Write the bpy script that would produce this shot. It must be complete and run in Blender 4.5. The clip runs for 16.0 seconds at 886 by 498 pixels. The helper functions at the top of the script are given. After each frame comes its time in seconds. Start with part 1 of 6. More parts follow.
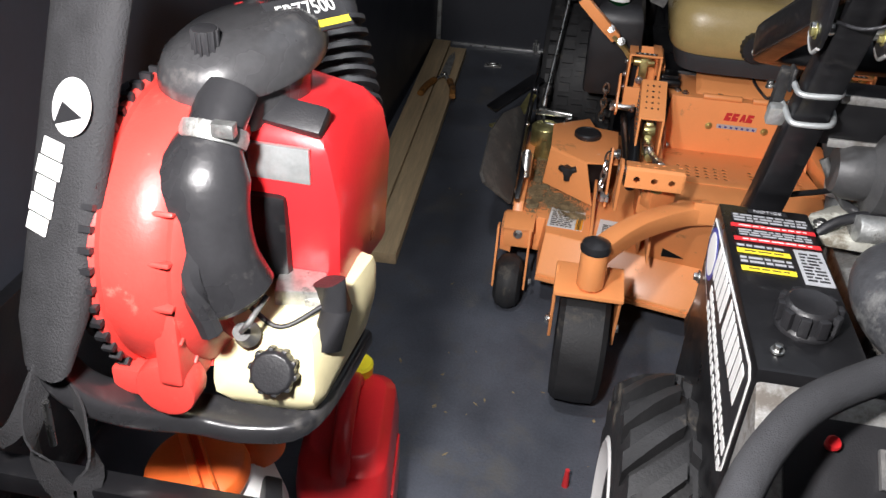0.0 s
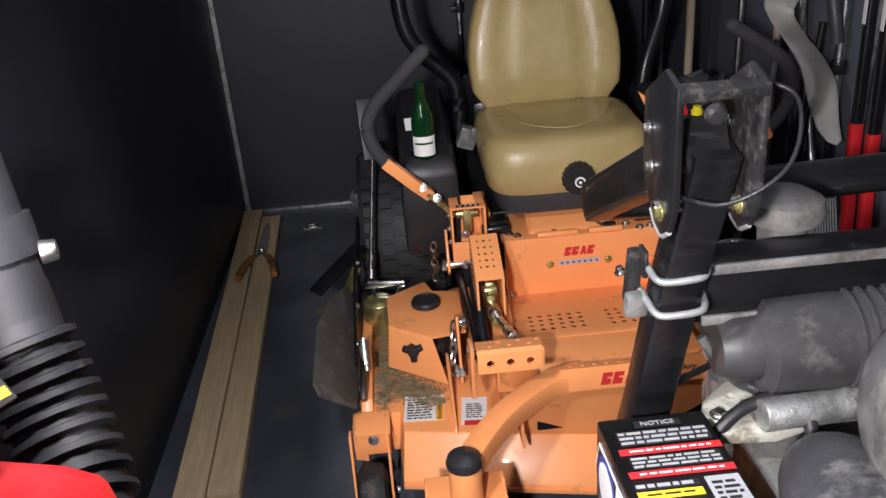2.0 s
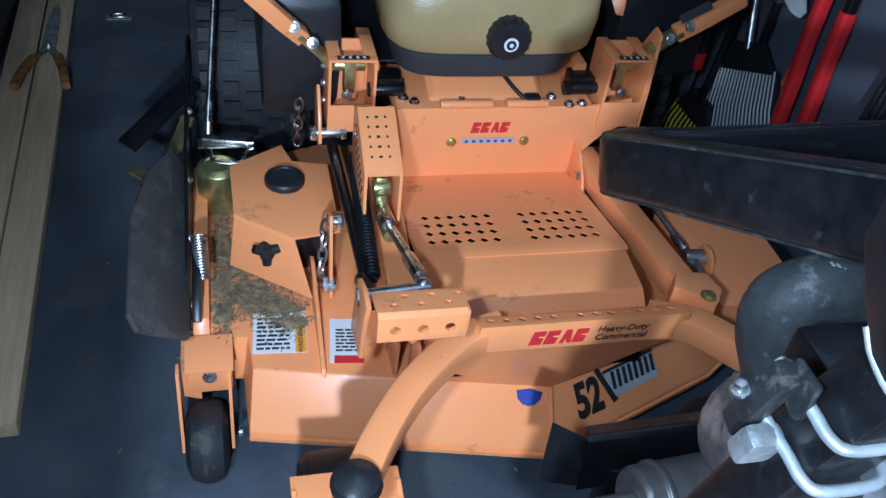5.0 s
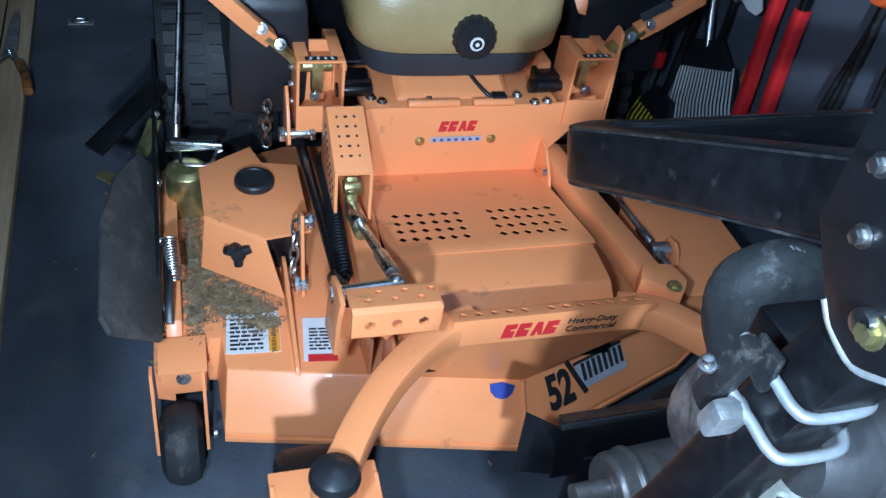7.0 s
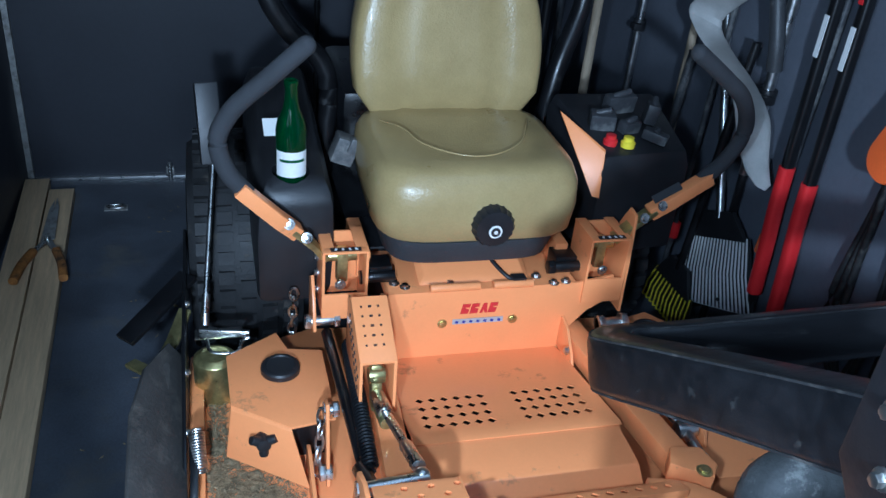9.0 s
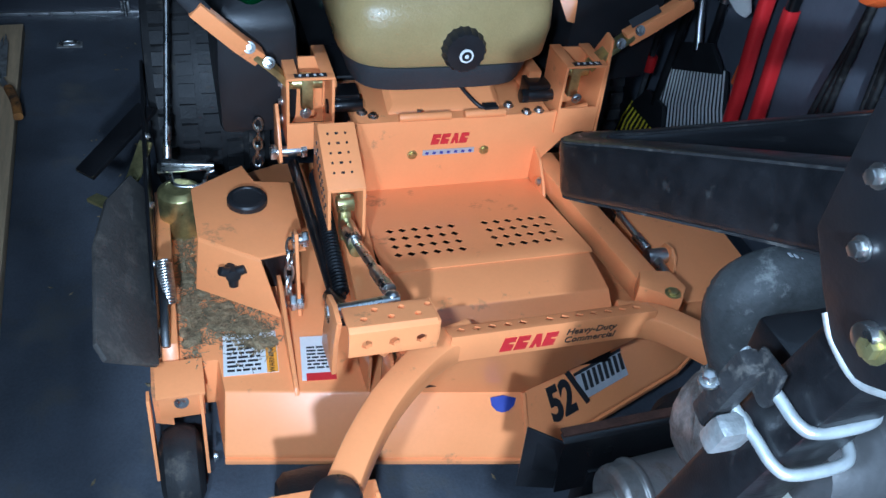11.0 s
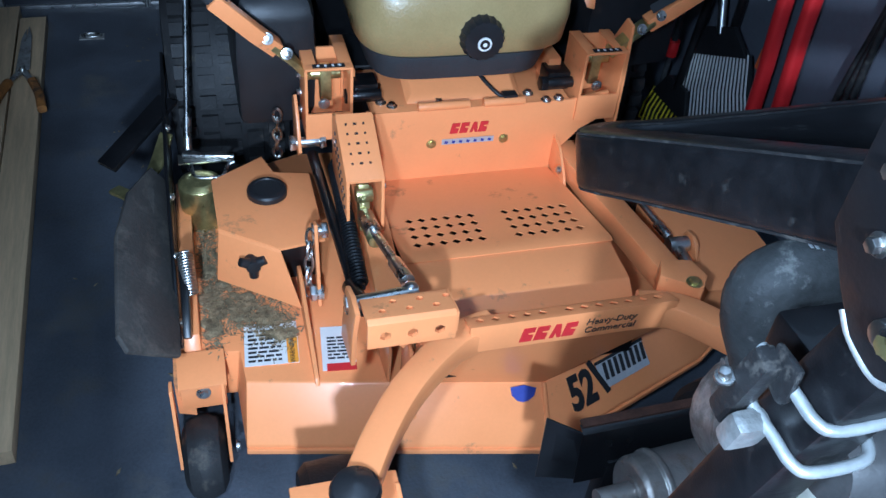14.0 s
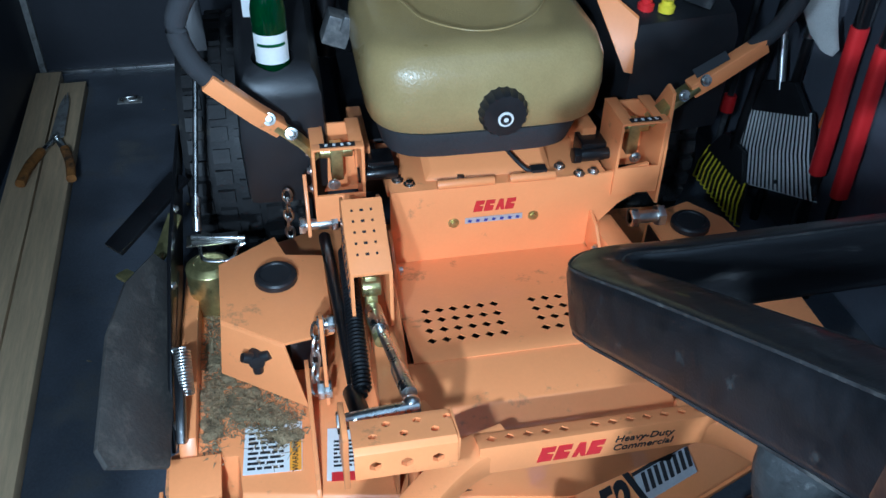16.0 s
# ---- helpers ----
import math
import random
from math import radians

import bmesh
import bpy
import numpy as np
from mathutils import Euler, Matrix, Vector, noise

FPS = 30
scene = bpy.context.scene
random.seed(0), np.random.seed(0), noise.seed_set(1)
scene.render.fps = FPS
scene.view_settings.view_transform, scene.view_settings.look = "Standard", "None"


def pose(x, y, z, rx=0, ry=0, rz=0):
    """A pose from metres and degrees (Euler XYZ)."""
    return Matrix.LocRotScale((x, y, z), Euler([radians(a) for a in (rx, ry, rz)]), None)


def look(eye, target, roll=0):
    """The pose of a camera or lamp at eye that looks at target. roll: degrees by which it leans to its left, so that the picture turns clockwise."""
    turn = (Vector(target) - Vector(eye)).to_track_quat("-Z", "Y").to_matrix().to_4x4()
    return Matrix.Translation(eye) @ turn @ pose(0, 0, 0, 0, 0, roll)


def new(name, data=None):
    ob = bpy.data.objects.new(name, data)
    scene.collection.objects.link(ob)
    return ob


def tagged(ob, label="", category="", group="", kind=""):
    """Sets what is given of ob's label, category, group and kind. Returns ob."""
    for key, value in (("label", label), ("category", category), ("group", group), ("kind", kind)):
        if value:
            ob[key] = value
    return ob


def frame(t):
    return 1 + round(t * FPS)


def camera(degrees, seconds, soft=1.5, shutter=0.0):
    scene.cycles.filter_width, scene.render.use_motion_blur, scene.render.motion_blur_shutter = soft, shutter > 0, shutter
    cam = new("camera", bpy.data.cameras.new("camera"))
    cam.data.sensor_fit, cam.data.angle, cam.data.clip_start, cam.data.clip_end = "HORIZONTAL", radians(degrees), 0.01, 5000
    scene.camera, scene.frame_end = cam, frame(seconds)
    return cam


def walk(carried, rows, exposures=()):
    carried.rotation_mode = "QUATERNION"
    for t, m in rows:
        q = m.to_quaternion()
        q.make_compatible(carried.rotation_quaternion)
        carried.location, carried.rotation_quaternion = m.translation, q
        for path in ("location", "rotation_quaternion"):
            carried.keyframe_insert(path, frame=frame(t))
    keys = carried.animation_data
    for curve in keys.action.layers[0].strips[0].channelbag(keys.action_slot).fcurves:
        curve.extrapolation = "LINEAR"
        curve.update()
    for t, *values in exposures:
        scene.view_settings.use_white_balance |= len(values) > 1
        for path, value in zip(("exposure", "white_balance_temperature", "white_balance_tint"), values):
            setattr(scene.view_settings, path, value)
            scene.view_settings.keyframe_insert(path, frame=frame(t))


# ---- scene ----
cam = camera(54.7, 16.0)
PATH = [
    (0, (-0.48, -1.847, 1.473), (-0.733, -0.189, 0.384), 3.2),
    (0.5, (-0.531, -1.838, 1.492), (-0.651, -0.121, 0.474), 2.7),
    (0.9, (-0.557, -1.818, 1.499), (-0.579, -0.063, 0.54), 2.6),
    (1, (-0.555, -1.81, 1.495), (-0.567, -0.046, 0.552), 1.9),
    (1.5, (-0.525, -1.668, 1.487), (-0.526, 0.117, 0.584), -0.9),
    (2, (-0.44, -1.472, 1.494), (-0.375, 0.333, 0.636), -4.7),
    (2.2, (-0.406, -1.407, 1.479), (-0.233, 0.392, 0.623), -3.7),
    (2.5, (-0.439, -1.247, 1.489), (0.014, 0.495, 0.617), 0.9),
    (3, (-0.492, -0.983, 1.495), (0.097, 0.706, 0.6), 9.3),
    (3.5, (-0.47, -0.82, 1.435), (-0.179, 0.806, 0.307), 4.5),
    (4, (-0.481, -0.802, 1.426), (-0.137, 0.727, 0.184), 3.7),
    (4.3, (-0.506, -0.808, 1.44), (-0.087, 0.658, 0.146), 7.5),
    (4.5, (-0.513, -0.832, 1.423), (-0.073, 0.625, 0.126), 8.3),
    (7, (-0.532, -0.871, 1.426), (0.004, 0.57, 0.147), 9.3),
    (7.5, (-0.545, -0.865, 1.431), (-0.007, 0.608, 0.19), 9.5),
    (8, (-0.542, -0.854, 1.483), (-0.024, 0.769, 0.435), 6.7),
    (8.2, (-0.541, -0.859, 1.497), (-0.037, 0.807, 0.512), 6.0),
    (10.3, (-0.533, -0.853, 1.453), (-0.005, 0.711, 0.325), 6.4),
    (10.5, (-0.532, -0.854, 1.445), (0.0, 0.666, 0.259), 6.8),
    (11, (-0.525, -0.858, 1.428), (0.018, 0.594, 0.164), 7.5),
    (11.5, (-0.525, -0.858, 1.425), (0.013, 0.564, 0.127), 7.7),
    (12, (-0.523, -0.858, 1.423), (0.008, 0.56, 0.115), 7.5),
    (12.5, (-0.523, -0.858, 1.423), (0.001, 0.561, 0.115), 7.2),
    (13, (-0.523, -0.858, 1.424), (-0.004, 0.566, 0.12), 6.9),
    (13.5, (-0.523, -0.858, 1.425), (-0.009, 0.572, 0.124), 6.5),
    (14, (-0.515, -0.853, 1.432), (-0.029, 0.593, 0.138), 5.9),
    (14.5, (-0.476, -0.828, 1.423), (-0.037, 0.637, 0.135), 4.8),
    (15, (-0.439, -0.779, 1.421), (-0.038, 0.71, 0.148), 3.3),
    (15.5, (-0.389, -0.725, 1.416), (-0.039, 0.798, 0.167), 2.3),
    (16, (-0.38, -0.703, 1.422), (-0.046, 0.831, 0.182), 1.7),
]
walk(cam, [(t, look(eye, target, roll)) for t, eye, target, roll in PATH], [(0, -1.15, 6500, 12), (1, -1.3, 6500, 12), (1.5, -1.4, 6500, 14), (2.2, -0.75, 6400, 16), (3, -0.6, 5900, 16), (3.5, -0.8, 5600, 16), (4.2, -0.85, 4550, 2), (7, -0.72, 4500, 0), (8, -0.6, 4500, 0), (10.5, -0.66, 4500, 0), (14, -0.68, 4500, 1), (15.5, -0.85, 4550, 0), (16, -0.65, 4550, -4)])

# ---- world and lights ----
world = bpy.data.worlds.new("world")
scene.world = world
world.use_nodes = True
wn = world.node_tree.nodes
sky = wn.new("ShaderNodeTexSky")
sky.sky_type, sky.sun_disc = "NISHITA", False
sky.sun_elevation, sky.sun_rotation = radians(8), radians(180)
world.node_tree.links.new(sky.outputs[0], wn["Background"].inputs[0])
wn["Background"].inputs[1].default_value = 0.05


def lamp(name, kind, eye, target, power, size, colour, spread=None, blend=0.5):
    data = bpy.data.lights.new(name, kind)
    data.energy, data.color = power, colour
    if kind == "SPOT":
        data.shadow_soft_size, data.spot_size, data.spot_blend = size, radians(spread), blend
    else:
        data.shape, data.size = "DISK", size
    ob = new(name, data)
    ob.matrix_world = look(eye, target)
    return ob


# the torch that the walker holds, set still here, low over the machines
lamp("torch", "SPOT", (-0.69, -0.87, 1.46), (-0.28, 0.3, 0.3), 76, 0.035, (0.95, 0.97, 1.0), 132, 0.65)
# unseen spot added near the start of the walk to brighten blower and machines
lamp("rear_fill", "SPOT", (-0.68, -1.74, 1.56), (-0.36, -0.6, 0.5), 290, 0.04, (1.0, 0.98, 0.97), 118, 0.7)
# added overhead fill, wide and cool; no fitting in the trailer gives it
lamp("top_fill", "AREA", (0.0, -0.35, 2.03), (0.0, -0.35, 0.0), 7, 1.4, (0.82, 0.9, 1.0))

# ---- materials ----


def material(name, base, rough=0.5, metal=0.0, vary=0.15, scale=18.0, bump=0.1, dirt=None, dirt_amount=0.3, dirt_scale=3.0,
             fine=160.0, coat=0.0, stretch=(1, 1, 1), transmission=0.0, ior=1.45, sheen=0.0, each=0.0):
    """A surface with a broad mottle, a fine grain and, where asked for, dirt of a second colour."""
    m = bpy.data.materials.new(name)
    m.use_nodes = True
    n, l = m.node_tree.nodes, m.node_tree.links
    b = n["Principled BSDF"]
    b.inputs["Metallic"].default_value = metal
    b.inputs["Coat Weight"].default_value = coat
    b.inputs["Transmission Weight"].default_value = transmission
    b.inputs["IOR"].default_value = ior
    b.inputs["Sheen Weight"].default_value = sheen
    co = n.new("ShaderNodeTexCoord")
    mp = n.new("ShaderNodeMapping")
    mp.inputs["Scale"].default_value = stretch
    l.new(co.outputs["Object"], mp.inputs["Vector"])

    def noisy(size, detail=4.0, rough_=0.6):
        t = n.new("ShaderNodeTexNoise")
        t.inputs["Scale"].default_value, t.inputs["Detail"].default_value = size, detail
        t.inputs["Roughness"].default_value = rough_
        l.new(mp.outputs[0], t.inputs["Vector"])
        return t.outputs["Fac"]

    def spread(src, lo, hi, a, c):
        r = n.new("ShaderNodeMapRange")
        for i, v in enumerate((lo, hi, a, c)):
            r.inputs[i + 1].default_value = v
        l.new(src, r.inputs[0])
        return r.outputs[0]

    broad, grain = noisy(scale), noisy(fine, 2.0)
    hsv = n.new("ShaderNodeHueSaturation")
    hsv.inputs["Color"].default_value = (*base, 1)
    add = n.new("ShaderNodeMath")
    add.operation = "ADD"
    l.new(spread(broad, 0.3, 0.7, 1 - vary, 1 + vary), add.inputs[0])
    l.new(spread(grain, 0.3, 0.7, -vary * 0.35, vary * 0.35), add.inputs[1])
    value = add.outputs[0]
    if each:
        info = n.new("ShaderNodeObjectInfo")
        more = n.new("ShaderNodeMath")
        more.operation = "ADD"
        l.new(value, more.inputs[0])
        l.new(spread(info.outputs["Random"], 0, 1, -each, each), more.inputs[1])
        value = more.outputs[0]
    l.new(value, hsv.inputs["Value"])
    colour = hsv.outputs[0]
    rough_out = spread(broad, 0.3, 0.7, max(0.02, rough - 0.08), min(1, rough + 0.08))
    if dirt:
        mask = spread(noisy(dirt_scale, 8.0, 0.7), 0.62 - dirt_amount * 0.4, 0.72 - dirt_amount * 0.3, 0, 0.85)
        mix = n.new("ShaderNodeMix")
        mix.data_type = "RGBA"
        l.new(mask, mix.inputs["Factor"])
        l.new(colour, mix.inputs[6])
        mix.inputs[7].default_value = (*dirt, 1)
        colour = mix.outputs[2]
        mr = n.new("ShaderNodeMix")
        l.new(mask, mr.inputs["Factor"])
        l.new(rough_out, mr.inputs[2])
        mr.inputs[3].default_value = 0.9
        rough_out = mr.outputs[0]
    l.new(colour, b.inputs["Base Color"])
    l.new(rough_out, b.inputs["Roughness"])
    if bump:
        bp = n.new("ShaderNodeBump")
        bp.inputs["Strength"].default_value, bp.inputs["Distance"].default_value = bump, 0.004
        l.new(grain, bp.inputs["Height"])
        l.new(bp.outputs[0], b.inputs["Normal"])
    return m


ORANGE = material("orange_paint", (0.9, 0.345, 0.12), 0.36, vary=0.04, scale=6, bump=0.02, coat=0.25, dirt=(0.3, 0.17, 0.08), dirt_amount=0.02, dirt_scale=9)
ORANGE_DIRTY = material("orange_paint_dusty", (0.86, 0.335, 0.12), 0.45, vary=0.06, scale=6, bump=0.04, dirt=(0.16, 0.11, 0.06), dirt_amount=0.3, dirt_scale=7)
BLACK = material("black_paint", (0.007, 0.007, 0.008), 0.34, vary=0.25, scale=9, bump=0.06, coat=0.15, dirt=(0.022, 0.021, 0.02), dirt_amount=0.04, dirt_scale=12)
BLACK_PLASTIC = material("black_plastic", (0.018, 0.018, 0.02), 0.42, vary=0.2, scale=12, bump=0.12, fine=380)
DUSTY_PLASTIC = material("dusty_black_plastic", (0.045, 0.046, 0.05), 0.45, vary=0.35, scale=9, bump=0.2, dirt=(0.2, 0.2, 0.19), dirt_amount=0.3, dirt_scale=5)
RUBBER = material("tyre_rubber", (0.018, 0.018, 0.019), 0.62, vary=0.3, scale=14, bump=0.25, dirt=(0.11, 0.095, 0.075), dirt_amount=0.15, dirt_scale=8)
FOAM = material("grip_foam", (0.035, 0.036, 0.04), 0.85, vary=0.2, scale=20, bump=0.4, fine=500)
FLAP = material("chute_rubber", (0.05, 0.046, 0.042), 0.75, vary=0.3, scale=6, bump=0.25, dirt=(0.13, 0.115, 0.095), dirt_amount=0.25, dirt_scale=5)
TUBE = material("matt_black_plastic", (0.006, 0.006, 0.007), 0.62, vary=0.3, scale=10, bump=0.1, dirt=(0.035, 0.034, 0.031), dirt_amount=0.15, dirt_scale=12)
BOOT = material("glossy_black_moulding", (0.022, 0.022, 0.024), 0.3, vary=0.25, scale=8, bump=0.06, coat=0.3, dirt=(0.09, 0.085, 0.08), dirt_amount=0.1, dirt_scale=9)
ZINC = material("white_zinc", (0.42, 0.44, 0.44), 0.45, 0.6, vary=0.15, scale=30, bump=0.1)
STEEL = material("zinc_steel", (0.62, 0.62, 0.6), 0.3, 1.0, vary=0.2, scale=30, bump=0.08)
WORN_STEEL = material("worn_galvanised", (0.5, 0.51, 0.5), 0.48, 0.85, vary=0.3, scale=26, bump=0.25, dirt=(0.1, 0.09, 0.075), dirt_amount=0.2, dirt_scale=22)
BRASS = material("yellow_zinc", (0.55, 0.5, 0.22), 0.35, 0.9, vary=0.25, scale=30, bump=0.1)
VINYL = material("tan_vinyl", (0.36, 0.27, 0.115), 0.34, vary=0.13, scale=7, bump=0.2, fine=210, coat=0.25)
SEAT_BASE = material("charcoal_seat_shell", (0.035, 0.038, 0.042), 0.6, vary=0.2, scale=8, bump=0.2)
WALL = material("dark_painted_wall", (0.024, 0.026, 0.034), 0.5, vary=0.16, scale=2.2, bump=0.05, fine=60)
WALL_TOOL = material("grey_wall_panel", (0.125, 0.133, 0.16), 0.5, vary=0.14, scale=2.0, bump=0.05, fine=70)
FLOOR = material("blue_grey_floor_coating", (0.075, 0.082, 0.1), 0.5, vary=0.32, scale=4, bump=0.3, fine=140, dirt=(0.1, 0.098, 0.095), dirt_amount=0.22, dirt_scale=5)
CEILING = material("ceiling_panel", (0.3, 0.3, 0.31), 0.6, vary=0.06, scale=3, bump=0.03)
PINE = material("pine_board", (0.62, 0.46, 0.27), 0.6, vary=0.16, scale=5, bump=0.12, stretch=(14, 1, 6), fine=30)
RED_PLASTIC = material("red_plastic", (0.62, 0.022, 0.026), 0.34, vary=0.08, scale=6, bump=0.05, coat=0.15)
RED_DUSTY = material("worn_red_plastic", (0.6, 0.05, 0.04), 0.42, vary=0.1, scale=7, bump=0.1, dirt=(0.42, 0.26, 0.2), dirt_amount=0.05, dirt_scale=9)
GREY_PLASTIC = material("grey_dusty_plastic", (0.1, 0.1, 0.1), 0.4, vary=0.25, scale=7, bump=0.1, dirt=(0.26, 0.25, 0.23), dirt_amount=0.35, dirt_scale=5)
LID = material("smoked_plastic", (0.04, 0.04, 0.042), 0.26, vary=0.3, scale=6, bump=0.05, coat=0.4, dirt=(0.16, 0.15, 0.14), dirt_amount=0.12, dirt_scale=6)
TANK = material("translucent_fuel_tank", (0.78, 0.7, 0.42), 0.38, vary=0.06, scale=6, bump=0.05, transmission=0.12)
SCUFFED = material("scuffed_black_plate", (0.02, 0.02, 0.021), 0.5, 0.2, vary=0.3, scale=14, bump=0.2, dirt=(0.065, 0.06, 0.053), dirt_amount=0.26, dirt_scale=60)
HOSE = material("dusty_rubber_hose", (0.06, 0.062, 0.062), 0.6, vary=0.35, scale=22, bump=0.3, dirt=(0.24, 0.24, 0.225), dirt_amount=0.12, dirt_scale=30)
HOOP = material("scratched_black_tube", (0.007, 0.007, 0.008), 0.36, vary=0.3, scale=12, bump=0.08, coat=0.15, dirt=(0.02, 0.019, 0.018), dirt_amount=0.06, dirt_scale=14, stretch=(0.5, 3, 3))
CANISTER = material("dusty_dark_canister", (0.05, 0.05, 0.051), 0.45, vary=0.25, scale=8, bump=0.1, dirt=(0.12, 0.115, 0.105), dirt_amount=0.15, dirt_scale=9)
RUST = material("rusty_black_paint", (0.06, 0.028, 0.018), 0.6, vary=0.4, scale=20, bump=0.3)
PALE_METAL = material("grimy_pale_paint", (0.5, 0.5, 0.44), 0.5, vary=0.2, scale=14, bump=0.15, dirt=(0.13, 0.1, 0.06), dirt_amount=0.3, dirt_scale=14)
WHITE = material("white_plastic", (0.78, 0.78, 0.76), 0.42, vary=0.06, scale=8, bump=0.06)
GREY_METAL = material("grey_cast_metal", (0.33, 0.33, 0.32), 0.5, 0.55, vary=0.3, scale=16, bump=0.25, dirt=(0.14, 0.12, 0.1), dirt_amount=0.3, dirt_scale=12)
MUFFLER = material("heat_dulled_steel", (0.34, 0.32, 0.3), 0.45, 0.7, vary=0.2, scale=14, bump=0.15, dirt=(0.16, 0.11, 0.08), dirt_amount=0.2, dirt_scale=10)
STRAP = material("black_webbing", (0.02, 0.02, 0.022), 0.8, vary=0.2, scale=30, bump=0.5, fine=420)
GLASS_GREEN = material("green_bottle_glass", (0.02, 0.17, 0.05), 0.06, vary=0.02, scale=8, bump=0, transmission=0.85, ior=1.5)
LABEL_WHITE = material("paper_label_white", (0.8, 0.8, 0.78), 0.5, vary=0.05, scale=20, bump=0.03)
LABEL_RED = material("print_red", (0.6, 0.03, 0.035), 0.45, vary=0.05, scale=20, bump=0)
LABEL_BLACK = material("print_black", (0.02, 0.02, 0.022), 0.45, vary=0.05, scale=20, bump=0)
LABEL_YELLOW = material("print_yellow", (0.85, 0.66, 0.04), 0.45, vary=0.05, scale=20, bump=0)
LABEL_ORANGE = material("print_orange", (0.9, 0.38, 0.03), 0.45, vary=0.05, scale=20, bump=0)
LABEL_BLUE = material("print_blue", (0.045, 0.06, 0.3), 0.4, vary=0.1, scale=20, bump=0)
LABEL_SILVER = material("print_silver", (0.55, 0.56, 0.58), 0.35, 0.3, vary=0.1, scale=20, bump=0)
GRASS_DEBRIS = material("dry_grass_clippings", (0.26, 0.2, 0.11), 0.9, vary=0.6, scale=60, bump=0.6, fine=300)
YELLOW_PLASTIC = material("yellow_plastic", (0.85, 0.72, 0.03), 0.4, vary=0.06, scale=10, bump=0.05)
ORANGE_PLASTIC = material("orange_plastic", (0.9, 0.16, 0.03), 0.42, vary=0.07, scale=8, bump=0.05)
WOOD_HANDLE = material("worn_wood_handle", (0.36, 0.29, 0.2), 0.65, vary=0.25, scale=12, bump=0.2, stretch=(4, 4, 0.5))
LEATHER = material("padded_grey_fabric", (0.42, 0.41, 0.39), 0.8, vary=0.15, scale=10, bump=0.4, fine=300)
ALU = material("brushed_aluminium", (0.7, 0.7, 0.7), 0.32, 1.0, vary=0.12, scale=30, bump=0.1)

# ---- mesh helpers ----


def corners(bm, made, m):
    bmesh.ops.transform(bm, matrix=m, verts=made)
    return made


def box(bm, c, s, r=(0, 0, 0)):
    made = bmesh.ops.create_cube(bm, size=1)["verts"]
    return corners(bm, made, pose(*c, *r) @ Matrix.Diagonal((*s, 1)))


def rod(bm, a, b, r0, r1=None, seg=16, caps=True):
    a, b = Vector(a), Vector(b)
    turn = (b - a).to_track_quat("Z", "Y").to_matrix().to_4x4()
    made = bmesh.ops.create_cone(bm, cap_ends=caps, segments=seg, radius1=r0, radius2=r0 if r1 is None else r1, depth=(b - a).length)["verts"]
    return corners(bm, made, Matrix.Translation((a + b) / 2) @ turn)


def ball(bm, c, r, seg=16):
    r = r if isinstance(r, tuple) else (r, r, r)
    made = bmesh.ops.create_uvsphere(bm, u_segments=seg, v_segments=seg // 2 + 2, radius=1)["verts"]
    return corners(bm, made, Matrix.Translation(c) @ Matrix.Diagonal((*r, 1)))


def loft(bm, rings, closed=True, caps=True):
    rows = [[bm.verts.new(p) for p in ring] for ring in rings]
    k = len(rows[0])
    for a, b in zip(rows, rows[1:]):
        for i in range(k if closed else k - 1):
            j = (i + 1) % k
            bm.faces.new((a[i], a[j], b[j], b[i]))
    if caps and closed:
        bm.faces.new(rows[0][::-1])
        bm.faces.new(rows[-1])
    return rows


def prism(bm, outline, low, high, axis="z"):
    """A plate: an outline of two coordinates, pushed out from low to high along an axis."""
    def at(u, v, w):
        return {"z": (u, v, w), "y": (u, w, v), "x": (w, u, v)}[axis]
    loft(bm, [[at(u, v, low) for u, v in outline], [at(u, v, high) for u, v in outline]])


def lathe(bm, profile, seg=24, m=None):
    """Turned round the z axis from rows of radius and height."""
    made = []
    rings = []
    for r, z in profile:
        rings.append([(r * math.cos(2 * math.pi * i / seg), r * math.sin(2 * math.pi * i / seg), z) for i in range(seg)])
    for row in loft(bm, rings):
        made += row
    if m is not None:
        bmesh.ops.transform(bm, matrix=m, verts=made)
    return made


def smooth_line(points, steps=6):
    pts = [Vector(p) for p in points]
    ext = [2 * pts[0] - pts[1], *pts, 2 * pts[-1] - pts[-2]]
    out = []
    for i in range(1, len(ext) - 2):
        p0, p1, p2, p3 = ext[i - 1:i + 3]
        for s in range(steps):
            t = s / steps
            out.append(0.5 * (2 * p1 + (p2 - p0) * t + (2 * p0 - 5 * p1 + 4 * p2 - p3) * t * t + (3 * p1 - p0 - 3 * p2 + p3) * t ** 3))
    return out + [pts[-1]]


def sweep(bm, points, section, up=(0, 0, 1)):
    """A section (rows of across, up) or a radius carried along a line of points."""
    pts = [Vector(p) for p in points]
    if not isinstance(section, (list, tuple)):
        section = [(section * math.cos(2 * math.pi * i / 12), section * math.sin(2 * math.pi * i / 12)) for i in range(12)]
    rings = []
    up = Vector(up)
    for i, p in enumerate(pts):
        way = (pts[min(i + 1, len(pts) - 1)] - pts[max(i - 1, 0)]).normalized()
        side = way.cross(up)
        side = side.normalized() if side.length > 1e-4 else way.orthogonal().normalized()
        top = side.cross(way).normalized()
        stretch = 1.0
        if 0 < i < len(pts) - 1:
            c = (pts[i] - pts[i - 1]).normalized().dot((pts[i + 1] - pts[i]).normalized())
            stretch = 1 / max(0.5, math.sqrt((1 + c) / 2))
        rings.append([p + side * u * stretch + top * v for u, v in section])
    loft(bm, rings)


